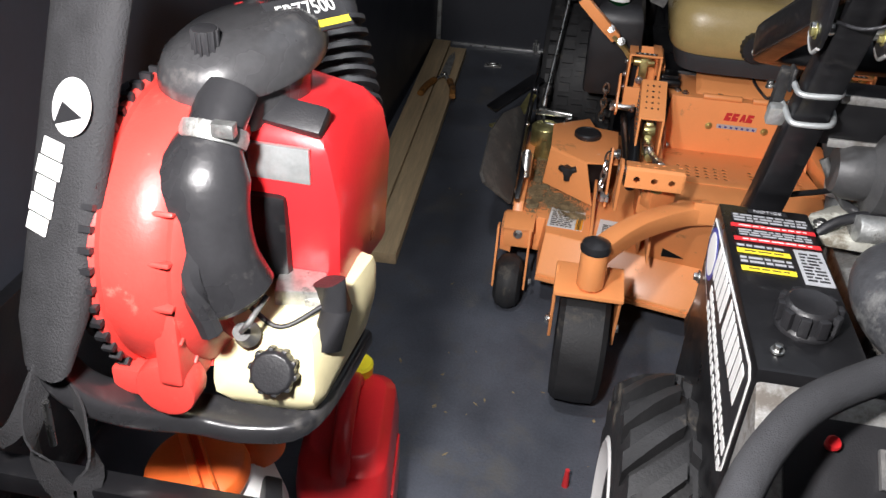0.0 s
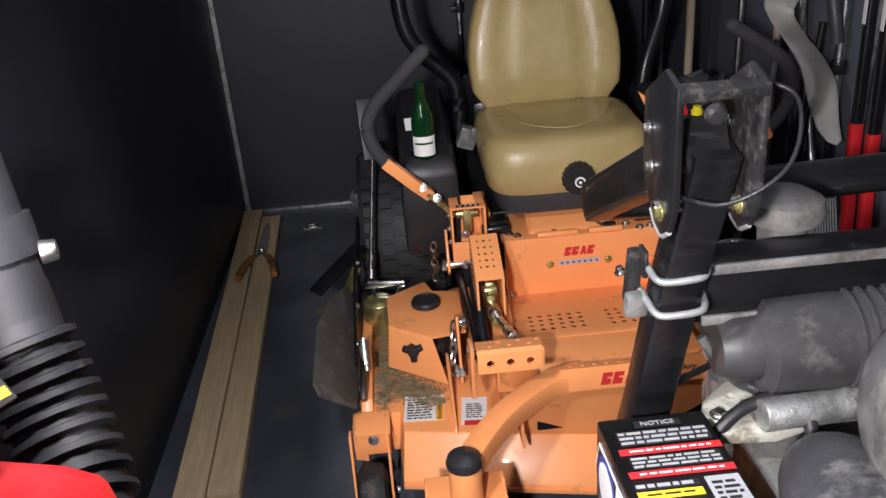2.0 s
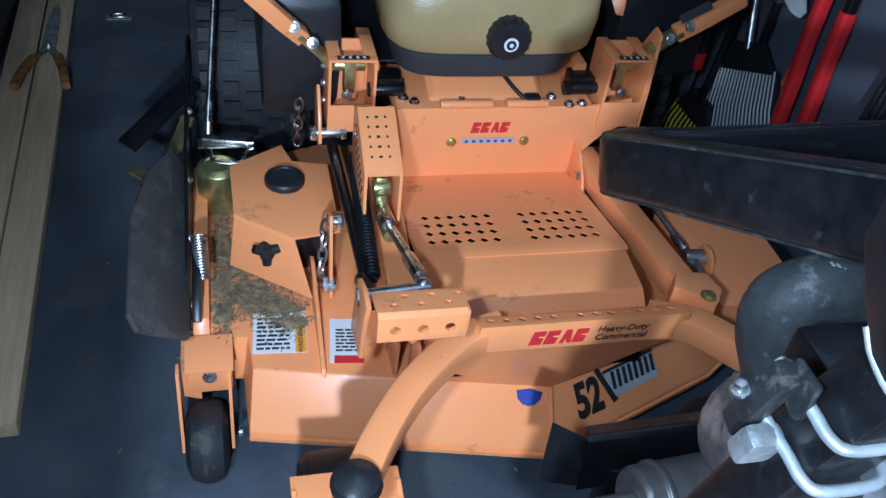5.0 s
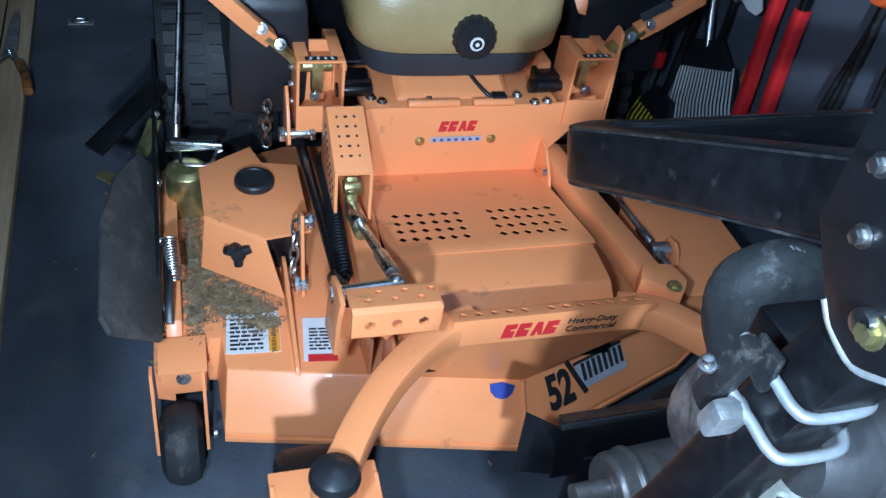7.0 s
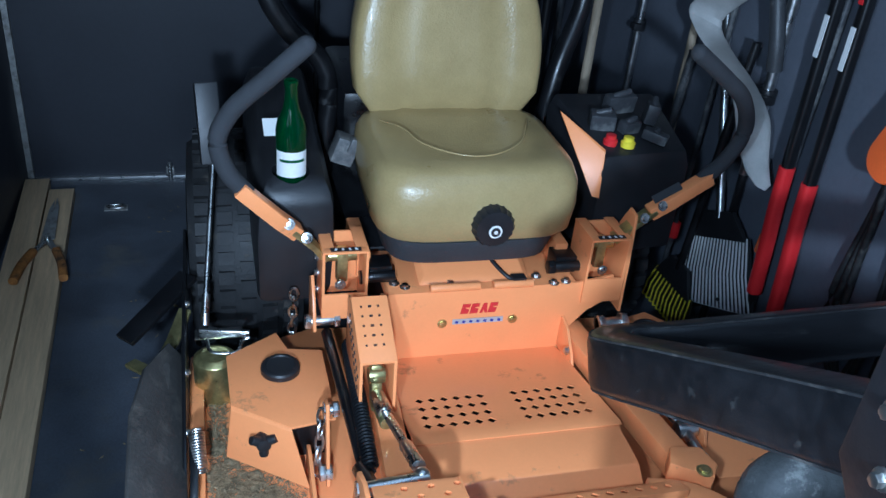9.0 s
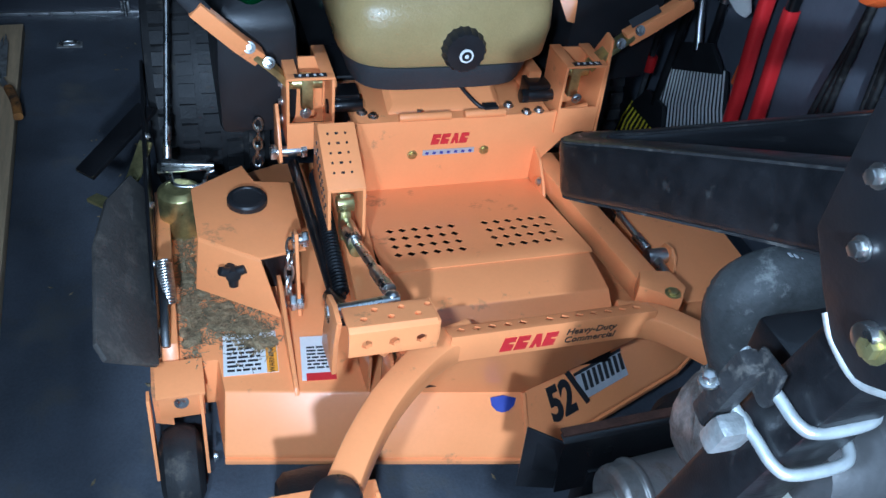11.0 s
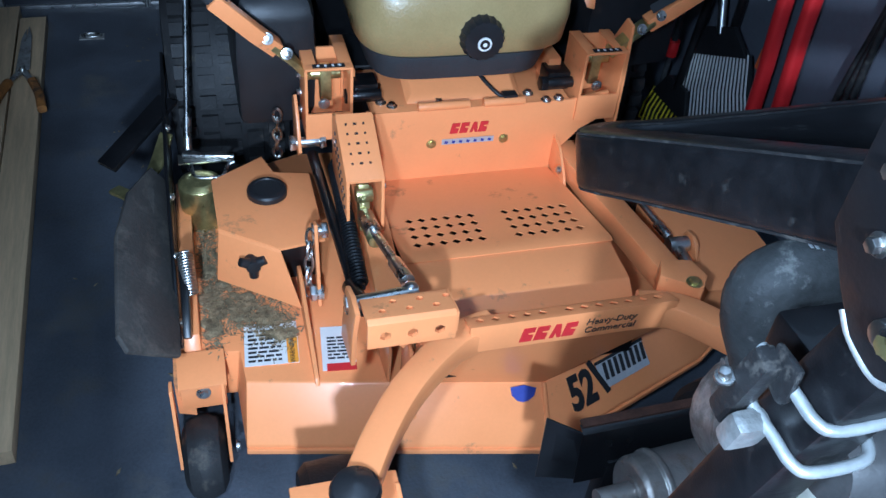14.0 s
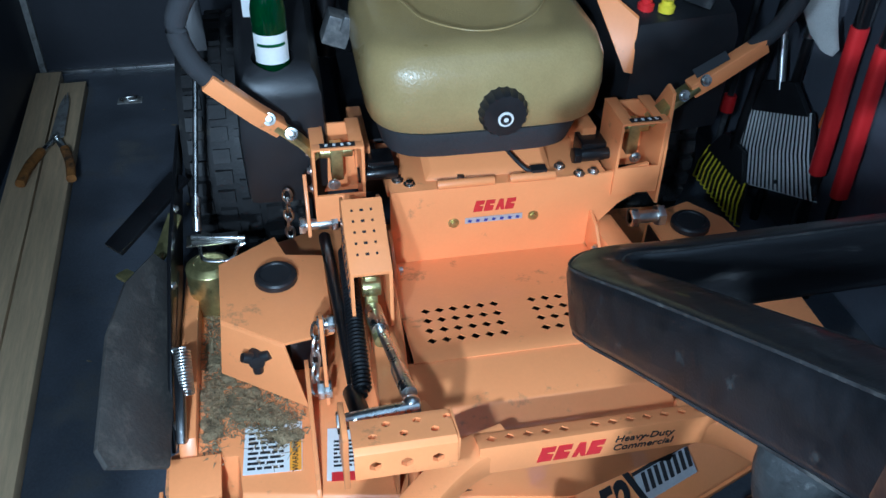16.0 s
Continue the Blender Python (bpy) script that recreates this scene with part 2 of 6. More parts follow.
def rect(w, h):
    return [(-w / 2, -h / 2), (w / 2, -h / 2), (w / 2, h / 2), (-w / 2, h / 2)]


def rounded(w, h, r, n=4):
    out = []
    for cx, cy, a0 in ((w / 2 - r, h / 2 - r, 0), (-w / 2 + r, h / 2 - r, 90), (-w / 2 + r, -h / 2 + r, 180), (w / 2 - r, -h / 2 + r, 270)):
        out += [(cx + r * math.cos(radians(a0 + 90 * i / n)), cy + r * math.sin(radians(a0 + 90 * i / n))) for i in range(n + 1)]
    return out


def coil(bm, a, b, radius, wire, turns):
    a, b = Vector(a), Vector(b)
    way = (b - a).normalized()
    u = way.orthogonal().normalized()
    v = way.cross(u)
    n = int(turns * 10)
    sweep(bm, [a.lerp(b, i / n) + radius * (u * math.cos(i * 0.628) + v * math.sin(i * 0.628)) for i in range(n + 1)],
          [(wire * math.cos(k * 1.047), wire * math.sin(k * 1.047)) for k in range(6)], up=way)


def thing(name, label, category, at=(0, 0, 0), group="", kind="", r=(0, 0, 0)):
    ob = tagged(new(name), label, category, group, kind)
    ob.empty_display_size = 0.05
    ob.matrix_basis = pose(*at, *r)
    return ob


def finish(name, bm, mat, bevel=0.0, smooth=35, segments=2):
    bmesh.ops.remove_doubles(bm, verts=bm.verts, dist=1e-6)
    bmesh.ops.recalc_face_normals(bm, faces=bm.faces)
    if bevel:
        sharp = [e for e in bm.edges if len(e.link_faces) == 2 and e.calc_face_angle(0) > radians(28)]
        bmesh.ops.bevel(bm, geom=sharp, offset=bevel, segments=segments, profile=0.6, affect="EDGES", clamp_overlap=True)
    mesh = bpy.data.meshes.new(name)
    bm.to_mesh(mesh)
    bm.free()
    mesh.materials.append(mat)
    if smooth:
        mesh.shade_smooth()
        mesh.set_sharp_from_angle(angle=radians(smooth))
    return mesh


def part(name, bm, mat, parent, label="", bevel=0.0, smooth=35, segments=2):
    ob = new(name, finish(name, bm, mat, bevel, smooth, segments))
    ob.parent = parent
    return tagged(ob, label)


def solid(name, bm, mat, label, category, kind="", group="", bevel=0.0, smooth=35):
    return tagged(new(name, finish(name, bm, mat, bevel, smooth)), label, category, group, kind)


def mesh_of(build, *args, **kw):
    bm = bmesh.new()
    build(bm, *args, **kw)
    return bm


def bmb(*calls):
    """A bmesh from calls of (function, arguments...)."""
    bm = bmesh.new()
    for f, *args in calls:
        f(bm, *args)
    return bm


def hole_cut(ob, cutters):
    """Cuts solid shapes out of a mesh once, while building."""
    tool = new("tool", finish("tool", cutters, BLACK, 0, 0))
    tool.parent = ob.parent
    mod = ob.modifiers.new("cut", "BOOLEAN")
    mod.object, mod.operation, mod.solver = tool, "DIFFERENCE", "EXACT"
    deps = bpy.context.evaluated_depsgraph_get()
    mesh = bpy.data.meshes.new_from_object(ob.evaluated_get(deps))
    ob.modifiers.clear()
    ob.data = mesh
    bpy.data.objects.remove(tool)


def lettering(name, text, size, mat, parent, m, depth=0.0006, squeeze=1.0, shear=0.0, bold=0.0):
    cu = bpy.data.curves.new(name, "FONT")
    cu.body, cu.size, cu.extrude, cu.align_x, cu.align_y, cu.shear = text, size, depth, "CENTER", "CENTER", shear
    cu.resolution_u, cu.offset = 3, bold
    tmp = new(name, cu)
    mesh = bpy.data.meshes.new_from_object(tmp.evaluated_get(bpy.context.evaluated_depsgraph_get()))
    bpy.data.objects.remove(tmp)
    mesh.materials.clear()
    mesh.materials.append(mat)
    ob = new(name, mesh)
    ob.parent = parent
    ob.matrix_basis = m @ Matrix.Diagonal((squeeze, 1, 1, 1))
    return ob


def facing(o, right, up):
    """A pose whose x runs along right and whose y runs along up: for labels on sloping faces."""
    x = Vector(right).normalized()
    z = x.cross(Vector(up)).normalized()
    y = z.cross(x)
    return Matrix((( x.x, y.x, z.x, o[0]), (x.y, y.y, z.y, o[1]), (x.z, y.z, z.z, o[2]), (0, 0, 0, 1)))


def bolt(parent, c, way, r=0.009, h=0.007, mat=None, name="bolt"):
    c, way = Vector(c), Vector(way).normalized()
    bm = bmesh.new()
    rod(bm, c, c + way * h * 0.3, r * 1.45, r * 1.45, 14)
    rod(bm, c + way * h * 0.3, c + way * h, r, r * 0.92, 6)
    return part(name, bm, mat or STEEL, parent, bevel=0.0008)

# ---- the trailer ----
X0, X1, Y0, Y1, TOP = -1.2, 0.95, -3.2, 2.27, 2.05


def slab(name, lo, hi, mat, label, category):
    bm = bmesh.new()
    box(bm, [(a + b) / 2 for a, b in zip(lo, hi)], [b - a for a, b in zip(lo, hi)])
    return solid(name, bm, mat, label, category, "structure", smooth=0)


slab("floor", (X0 - 0.1, Y0 - 0.1, -0.08), (X1 + 0.1, Y1 + 0.1, 0.0), FLOOR, "blue-grey coated trailer floor with dust and scuffs", "floor")
slab("wall_west", (X0 - 0.06, Y0, 0.0), (X0, Y1, TOP), WALL, "dark painted side wall of the trailer", "wall")
slab("wall_north", (X0 - 0.06, Y1, 0.0), (X1 + 0.06, Y1 + 0.06, TOP), WALL, "dark painted front wall of the trailer", "wall")
slab("wall_east", (X1, Y0, 0.0), (X1 + 0.06, Y1, TOP), WALL_TOOL, "dark grey panelled side wall with hanging tools", "wall")
slab("wall_south", (X0 - 0.06, Y0 - 0.06, 0.0), (X1 + 0.06, Y0, TOP), WALL, "dark closed ramp door of the trailer", "wall")
slab("ceiling", (X0 - 0.06, Y0 - 0.06, TOP), (X1 + 0.06, Y1 + 0.06, TOP + 0.05), CEILING, "pale trailer ceiling panel", "ceiling")

# ---- the orange ride-on mower ----
MY = 0.6
mower = thing("ride_on_mower", "orange commercial zero-turn ride-on mower with tan vinyl seat and dusty deck", "lawn mower", (0, MY, 0))


def mpart(name, bm, mat=None, label="", bevel=0.0, parent=None, smooth=35):
    """A part of the mower, given in the place's own coordinates."""
    bmesh.ops.translate(bm, verts=bm.verts, vec=(0, -MY, 0))
    return part(name, bm, mat or ORANGE, parent or mower, label, bevel, smooth)


def mbolt(c, way, r=0.008, mat=None, parent=None, name="bolt"):
    return bolt(parent or mower, (c[0], c[1] - MY, c[2]), way, r, 0.008, mat, name)


def mtext(name, text, size, mat, o, right, up, squeeze=1.0, shear=0.0, parent=None, bold=0.0):
    return lettering(name, text, size, mat, parent or mower, facing((o[0], o[1] - MY, o[2]), right, up), squeeze=squeeze, shear=shear, bold=bold)


def plaque(name, o, right, up, w, h, mat, label="", lift=0.0008, parent=None, offset=MY, thick=0.0008):
    """A thin printed sheet on a face."""
    bm = bmesh.new()
    box(bm, (0, 0, lift), (w, h, thick))
    ob = part(name, bm, mat, parent or mower, label, smooth=0)
    ob.matrix_basis = facing((o[0], o[1] - offset, o[2]), right, up)
    return ob


def bars(parent, w, h, rows, mat, seed, lift=0.0014, x0=0.0, y0=0.0):
    """Lines of small print as plain bars."""
    rnd = random.Random(seed)
    bm = bmesh.new()
    step = h / rows
    for i in range(rows):
        x = -w / 2
        while x < w / 2 - 0.004:
            run = min(rnd.uniform(0.006, 0.02), w / 2 - x)
            box(bm, (x0 + x + run / 2, y0 + h / 2 - step * (i + 0.5), lift), (run, step * 0.5, 0.0004))
            x += run + 0.003
    return part("print", bm, mat, parent, smooth=0)


# deck
low = [(-0.519, 0.117), (0.022, 0.008), (0.411, 0.159), (0.64, 0.31), (0.645, 0.62), (0.5, 0.88), (-0.35, 0.92), (-0.6, 0.8), (-0.602, 0.262), (-0.524, 0.255)]
top = [(-0.508, 0.185), (0.02, 0.082), (0.385, 0.222), (0.60, 0.35), (0.60, 0.60), (0.47, 0.84), (-0.33, 0.88), (-0.585, 0.78), (-0.587, 0.268), (-0.513, 0.262)]
bm = bmesh.new()
loft(bm, [[(x, y, 0.132) for x, y in low], [(x, y, 0.147) for x, y in low], [(x, y, 0.24) for x, y in top]])
deck = mpart("deck_shell", bm, label="orange pressed deck shell with sloping front", bevel=0.004)
bm = bmesh.new()
for a, b in zip(low[:4], low[1:4]):
    sweep(bm, [(a[0], a[1] - 0.002, 0.135), (b[0], b[1] - 0.002, 0.135)], rect(0.008, 0.012))
mpart("deck_lip", bm, bevel=0.002)
bm = bmesh.new()
sweep(bm, [(0.022, 0.007, 0.14), (0.02, 0.081, 0.241)], 0.005)
mpart("weld_seam", bm)
bm = bmesh.new()
prism(bm, [(0.265, 0.236), (0.76, 0.24), (0.76, 0.27), (0.55, 0.29), (0.29, 0.268)], -0.61, -0.58, "x")
mpart("side_plate", bm, bevel=0.003)
bm = bmesh.new()
prism(bm, [(-0.262, 0.137), (-0.268, 0.42), (-0.262, 0.42), (-0.256, 0.137)], 0.24, 0.33)
mpart("gusset", bm, bevel=0.002)
bm = bmesh.new()
prism(bm, [(0.15, 0.24), (0.40, 0.24), (0.40, 0.31), (0.37, 0.315), (0.16, 0.252)], -0.389, -0.381, "x")
mpart("hanger_plate", bm, bevel=0.002)
bm = bmesh.new()
prism(bm, [(0.0, 0.30), (0.10, 0.30), (0.10, 0.41), (0.05, 0.41)], -0.25, -0.243, "x")
mpart("arm_web", bm, bevel=0.002)

# belt covers with caps
cover = [(-0.532, 0.627), (-0.423, 0.699), (-0.404, 0.638), (-0.332, 0.624), (-0.331, 0.404), (-0.418, 0.389), (-0.528, 0.469)]
cover_right = [(0.348, 0.646), (0.459, 0.68), (0.511, 0.609), (0.535, 0.45), (0.545, 0.398), (0.541, 0.238), (0.503, 0.192), (0.40, 0.135), (0.352, 0.138), (0.35, 0.40)]
for side, label in ((1, "orange belt cover with black cap"), (-1, "long orange belt cover with black cap")):
    bm = bmesh.new()
    prism(bm, cover if side > 0 else cover_right, 0.36, 0.366)
    belt_cover = mpart("belt_cover", bm, label=label, bevel=0.002)
    bm = bmesh.new()
    s = side
    if s < 0:
        prism(bm, [(0.45 + (x - 0.45) * 0.97, 0.4 + (y - 0.4) * 0.98) for x, y in cover_right], 0.245, 0.36)
    else:
        loft(bm, [[(-0.528 * s, 0.469, 0.364), (-0.418 * s, 0.389, 0.364), (-0.418 * s, 0.383, 0.359), (-0.528 * s, 0.463, 0.359)],
                  [(-0.54 * s, 0.452, 0.255), (-0.388 * s, 0.342, 0.255), (-0.388 * s, 0.336, 0.255), (-0.54 * s, 0.446, 0.255)]])
    mpart("cover_skirt", bm, bevel=0.001)
    bm = bmesh.new()
    prism(bm, [(-0.495 * s, 0.505), (-0.41 * s, 0.445), (-0.345 * s, 0.445), (-0.345 * s, 0.62), (-0.50 * s, 0.61)][::s], 0.24, 0.36)
    mpart("spindle_housing", bm, BLACK)
    bm = bmesh.new()
    lathe(bm, [(0.036, 0.0), (0.04, 0.003), (0.04, 0.013), (0.037, 0.017), (0.03, 0.0185), (0.028, 0.016), (0.012, 0.015), (0.001, 0.015)], 28, pose(-0.425 * s, 0.562 if s > 0 else 0.592, 0.366))
    mpart("spindle_cap", bm, BLACK_PLASTIC, "round black plastic cap")
bm = bmesh.new()
for k in range(3):
    a = radians(30 + 120 * k)
    rod(bm, (-0.47, 0.405, 0.322), (-0.47 + 0.028 * math.cos(a), 0.398, 0.322 + 0.028 * math.sin(a)), 0.012, 0.009, 10)
rod(bm, (-0.47, 0.42, 0.322), (-0.47, 0.392, 0.322), 0.016, 0.014, 14)
mpart("wing_knob", bm, BLACK_PLASTIC, "black three-winged plastic knob", bevel=0.002)

# discharge chute folded up
bm = bmesh.new()
flap = [(-0.618, 0.205, 0.30), (-0.690, 0.15, 0.385), (-0.703, 0.17, 0.405), (-0.708, 0.40, 0.42), (-0.69, 0.53, 0.42), (-0.65, 0.62, 0.41), (-0.615, 0.64, 0.34)]
nrm = Vector((0.76, 0, 0.64)) * 0.011
loft(bm, [[Vector(p) for p in flap], [Vector(p) + nrm for p in flap]])
mpart("discharge_chute", bm, FLAP, "worn black rubber discharge chute folded up", bevel=0.004)
bm = bmesh.new()
prism(bm, [(0.26, 0.27), (0.36, 0.34), (0.6, 0.42), (1.05, 0.44), (1.08, 0.40), (0.7, 0.3), (0.3, 0.25)], -0.618, -0.61, "x")
mpart("chute_hinge_plate", bm, BLACK, bevel=0.003)
for y, z in ((0.3, 0.292), (0.42, 0.35), (0.55, 0.39), (0.75, 0.42)):
    mbolt((-0.61, y, z), (1, 0, 0.3), 0.006)
bm = bmesh.new()
coil(bm, (-0.588, 0.335, 0.33), (-0.592, 0.405, 0.365), 0.013, 0.0024, 14)
mpart("chute_spring", bm, STEEL, "bright steel coil spring")
bm = bmesh.new()
sweep(bm, [(-0.60, 0.27, 0.28), (-0.597, 0.33, 0.33), (-0.60, 0.41, 0.35)], rect(0.014, 0.03))
mpart("spring_bracket", bm, BLACK, bevel=0.003)

# anti-scalp wheel in its fork
bm = bmesh.new()
lathe(bm, [(0.02, -0.036), (0.05, -0.038), (0.07, -0.028), (0.078, -0.01), (0.079, 0.0), (0.078, 0.01), (0.07, 0.028), (0.05, 0.038), (0.02, 0.036)], 28, pose(-0.594, 0.16, 0.08, 0, 90, 0))
mpart("anti_scalp_wheel", bm, RUBBER, "small smooth black roller wheel")
bm = bmesh.new()
for x in (-0.638, -0.549):
    prism(bm, [(0.15, 0.06), (0.195, 0.06), (0.215, 0.235), (0.19, 0.235)], x - 0.003, x + 0.003, "x")
loft(bm, [[(x, 0.19, 0.238), (x, 0.265, 0.25), (x, 0.265, 0.243), (x, 0.19, 0.231)] for x in (-0.625, -0.541)])
loft(bm, [[(x, 0.196, 0.236), (x, 0.2, 0.17), (x, 0.205, 0.17), (x, 0.202, 0.236)] for x in (-0.622, -0.544)])
mpart("wheel_fork", bm, bevel=0.001)
mbolt((-0.583, 0.196, 0.215), (0, -1, 0.2), 0.009)
mbolt((-0.538, 0.172, 0.08), (1, 0, 0), 0.008)
bm = bmesh.new()
prism(bm, [(-0.632, 0.21), (-0.60, 0.2), (-0.60, 0.30), (-0.632, 0.28)], 0.15, 0.236)
mpart("fork_mount", bm, ORANGE_DIRTY, bevel=0.002)

# front bar with its print, the curved arms and the casters
bm = bmesh.new()
prism(bm, [(0.021, 0.42), (0.021, 0.478), (0.058, 0.464), (0.057, 0.461), (0.025, 0.473), (0.025, 0.42)], -0.162, 0.2, "x")
bar = mpart("front_bar", bm, label="orange folded front plate with punched top edge", bevel=0.0015)
cut = bmesh.new()
for i in range(12):
    box(cut, (-0.14 + 0.0265 * i + (0.02 if i > 4 else 0), 0.042 - MY, 0.468), (0.011, 0.011, 0.03), (0, 0, 45))
hole_cut(bar, cut)
for s in (-1, 1):
    bm = bmesh.new()
    line = smooth_line([(0.017 + 0.13 * s, 0.055, 0.436), (0.017 + 0.2 * s, 0.03, 0.437), (0.005 + 0.275 * s, -0.045, 0.44), (0.335 * s, -0.13, 0.443), (-0.388, -0.222, 0.444) if s < 0 else (0.375, -0.175, 0.444)], 6)
    sweep(bm, line, rounded(0.048, 0.05, 0.007, 2))
    mpart("caster_arm", bm, label="curved orange square-tube arm")
    bm = bmesh.new()
    prism(bm, [(0.2 * s, 0.09), (0.262 * s, 0.045), (0.285 * s, 0.075), (0.275 * s, 0.12), (0.22 * s, 0.13)][::s], 0.425, 0.472)
    mpart("arm_gusset", bm, bevel=0.004)
    mbolt((0.251 * s, 0.062, 0.472), (0, 0, 1), 0.01, BRASS)
    p = Vector((-0.388, -0.222, 0)) if s < 0 else Vector((0.375, -0.175, 0))
    bm = bmesh.new()
    rod(bm, p + Vector((0, 0, 0.365)), p + Vector((0, 0, 0.462)), 0.031, None, 24)
    mpart("caster_pivot", bm, bevel=0.003)
    bm = bmesh.new()
    lathe(bm, [(0.034, 0), (0.035, 0.006), (0.031, 0.017), (0.018, 0.025), (0.001, 0.028)], 24, pose(*p) @ pose(0, 0, 0.46))
    mpart("pivot_cap", bm, BOOT, "domed glossy dust cap")
    turn = pose(p.x, p.y - MY, 0, 0, 0, 0 if s < 0 else 12)
    caster = part("caster", mesh_of(lambda b: [box(b, (0, 0.03, 0.352), (0.158, 0.13, 0.012)), box(b, (-0.075, 0.05, 0.27), (0.008, 0.075, 0.175), (12, 0, 0)), box(b, (0.075, 0.05, 0.27), (0.008, 0.075, 0.175), (12, 0, 0))]), ORANGE, mower, "orange caster fork with black tyre", 0.003)
    caster.matrix_basis = turn
    tyre = mesh_of(lathe, [(0.075, -0.05), (0.11, -0.058), (0.15, -0.058), (0.163, -0.045), (0.166, 0.0), (0.163, 0.045), (0.15, 0.058), (0.11, 0.058), (0.075, 0.05)], 40, pose(0, 0.07, 0.166, 0, 90, 0))
    part("tyre", tyre, RUBBER, caster, "smooth black caster tyre")
    part("hub", mesh_of(lathe, [(0.015, -0.05), (0.074, -0.04), (0.076, 0.0), (0.074, 0.04), (0.015, 0.05)], 24, pose(0, 0.07, 0.166, 0, 90, 0)), WHITE, caster)
    for x in (-1, 1):
        bolt(caster, (0.079 * x, 0.07, 0.2), (x, 0, 0), 0.011, 0.01)
def brand_mark(o, w, h):
    """Four slanted red blocks in place of the brand's letters."""
    for k in range(4):
        x = o[0] + w * (k - 1.5) / 4
        bm = bmesh.new()
        a, b, sl = w * 0.105, h / 2, h * 0.1
        if k == 2:
            prism(bm, [(x - a, o[2] - b), (x - a * 0.3, o[2] - b), (x, o[2] - b * 0.3), (x + a * 0.3, o[2] - b), (x + a, o[2] - b), (x + a * 0.5 + sl, o[2] + b), (x - a * 0.4 + sl, o[2] + b)], o[1] - 0.0015, o[1] - 0.0005, "y")
        else:
            prism(bm, [(x - a - sl, o[2] - b), (x + a - sl, o[2] - b), (x + a, o[2] - b * 0.1), (x + a * 0.1, o[2]), (x + a * 0.1, o[2] + b * 0.25), (x + a + sl * 0.5, o[2] + b * 0.3), (x + a + sl, o[2] + b), (x - a + sl, o[2] + b)], o[1] - 0.0015, o[1] - 0.0005, "y")
        mpart("brand_block", bm, LABEL_RED, smooth=0)


brand_mark((-0.027, 0.021, 0.446), 0.098, 0.03)
mtext("bar_text", "Heavy-Duty\nCommercial", 0.0185, LABEL_BLACK, (0.082, 0.0205, 0.446), (1, 0, 0), (0, 0, 1), 1.0, 0.2)
# marks on the sloping deck front
n_right = (Vector((0.411, 0.159, 0)) - Vector((0.022, 0.008, 0))).normalized()
up_r = Vector((-0.1, 0.07, 0.1)).normalized()
mtext("deck_size_text", "52", 0.088, LABEL_BLACK, (0.1, 0.074, 0.205), n_right, up_r, 0.72, 0.12, bold=0.0035)
veloc = plaque("model_mark", (0.203, 0.118, 0.211), n_right, up_r, 0.125, 0.05, LABEL_SILVER, "black and silver model mark on the deck front", 0.001)
for k in range(8):
    part("stripe", mesh_of(box, (-0.045 + 0.0145 * k, 0.006, 0.0018), (0.0085, 0.034, 0.0006), (0, 0, -6)), LABEL_BLACK, veloc, smooth=0)
part("stripe", mesh_of(box, (0.0, 0.0275, 0.0018), (0.13, 0.006, 0.0006)), LABEL_BLACK, veloc, smooth=0)
part("stripe", mesh_of(box, (-0.066, 0.004, 0.0018), (0.012, 0.075, 0.0006), (0, 0, 18)), LABEL_BLACK, veloc, smooth=0)
n_left = (Vector((0.022, 0.008, 0)) - Vector((-0.519, 0.117, 0))).normalized()
bm = bmesh.new()
prism(bm, [(-0.024, 0.009), (-0.021, -0.006), (-0.011, -0.016), (0.0, -0.019), (0.011, -0.016), (0.021, -0.006), (0.024, 0.009), (0.0, 0.014)], 0.0, 0.001)
badge = part("shield_badge", bm, LABEL_BLUE, mower, "small blue shield sticker", smooth=0)
badge.matrix_basis = facing((-0.02, 0.0765 - MY, 0.228), n_left, (0, 0.06, 0.1))

# foot plate with two fields of holes, its riser and rails
bm = bmesh.new()
loft(bm, [[(x, 0.6, 0.345), (x, 0.272, 0.411), (x, 0.262, 0.409), (x, 0.262, 0.407), (x, 0.272, 0.409), (x, 0.6, 0.343)] for x in (-0.212, 0.2)])
foot = mpart("foot_plate", bm, label="orange foot plate with two fields of diamond holes")
cut = bmesh.new()
for side in (-0.166, 0.031):
    for i in range(6):
        for j in range(4):
            z = 0.38 + 0.01 * (3 - j)
            box(cut, (side + 0.0252 * i - 0.002 * j * (1 if side < 0 else 0.4), 0.411 - MY - 0.0315 * j, z), (0.0135, 0.0135, 0.08), (0, 0, 45))
hole_cut(foot, cut)
bm = bmesh.new()
loft(bm, [[(x, 0.266, 0.4065), (x, 0.168, 0.398), (x, 0.135, 0.372), (x, 0.07, 0.365), (x, 0.07, 0.359), (x, 0.262, 0.394)] for x in (-0.225, 0.195)])
mpart("toe_board", bm, bevel=0.003)
bm = bmesh.new()
box(bm, (0, 0.34, 0.285), (0.40, 0.46, 0.05))
mpart("under_frame", bm, BLACK)
bm = bmesh.new()
prism(bm, [(-0.2, 0.335), (0.205, 0.335), (0.225, 0.40), (0.26, 0.44), (0.31, 0.47), (0.31, 0.53), (0.225, 0.515), (-0.2, 0.513)], 0.6, 0.608, "y")
mpart("seat_riser", bm, bevel=0.002)
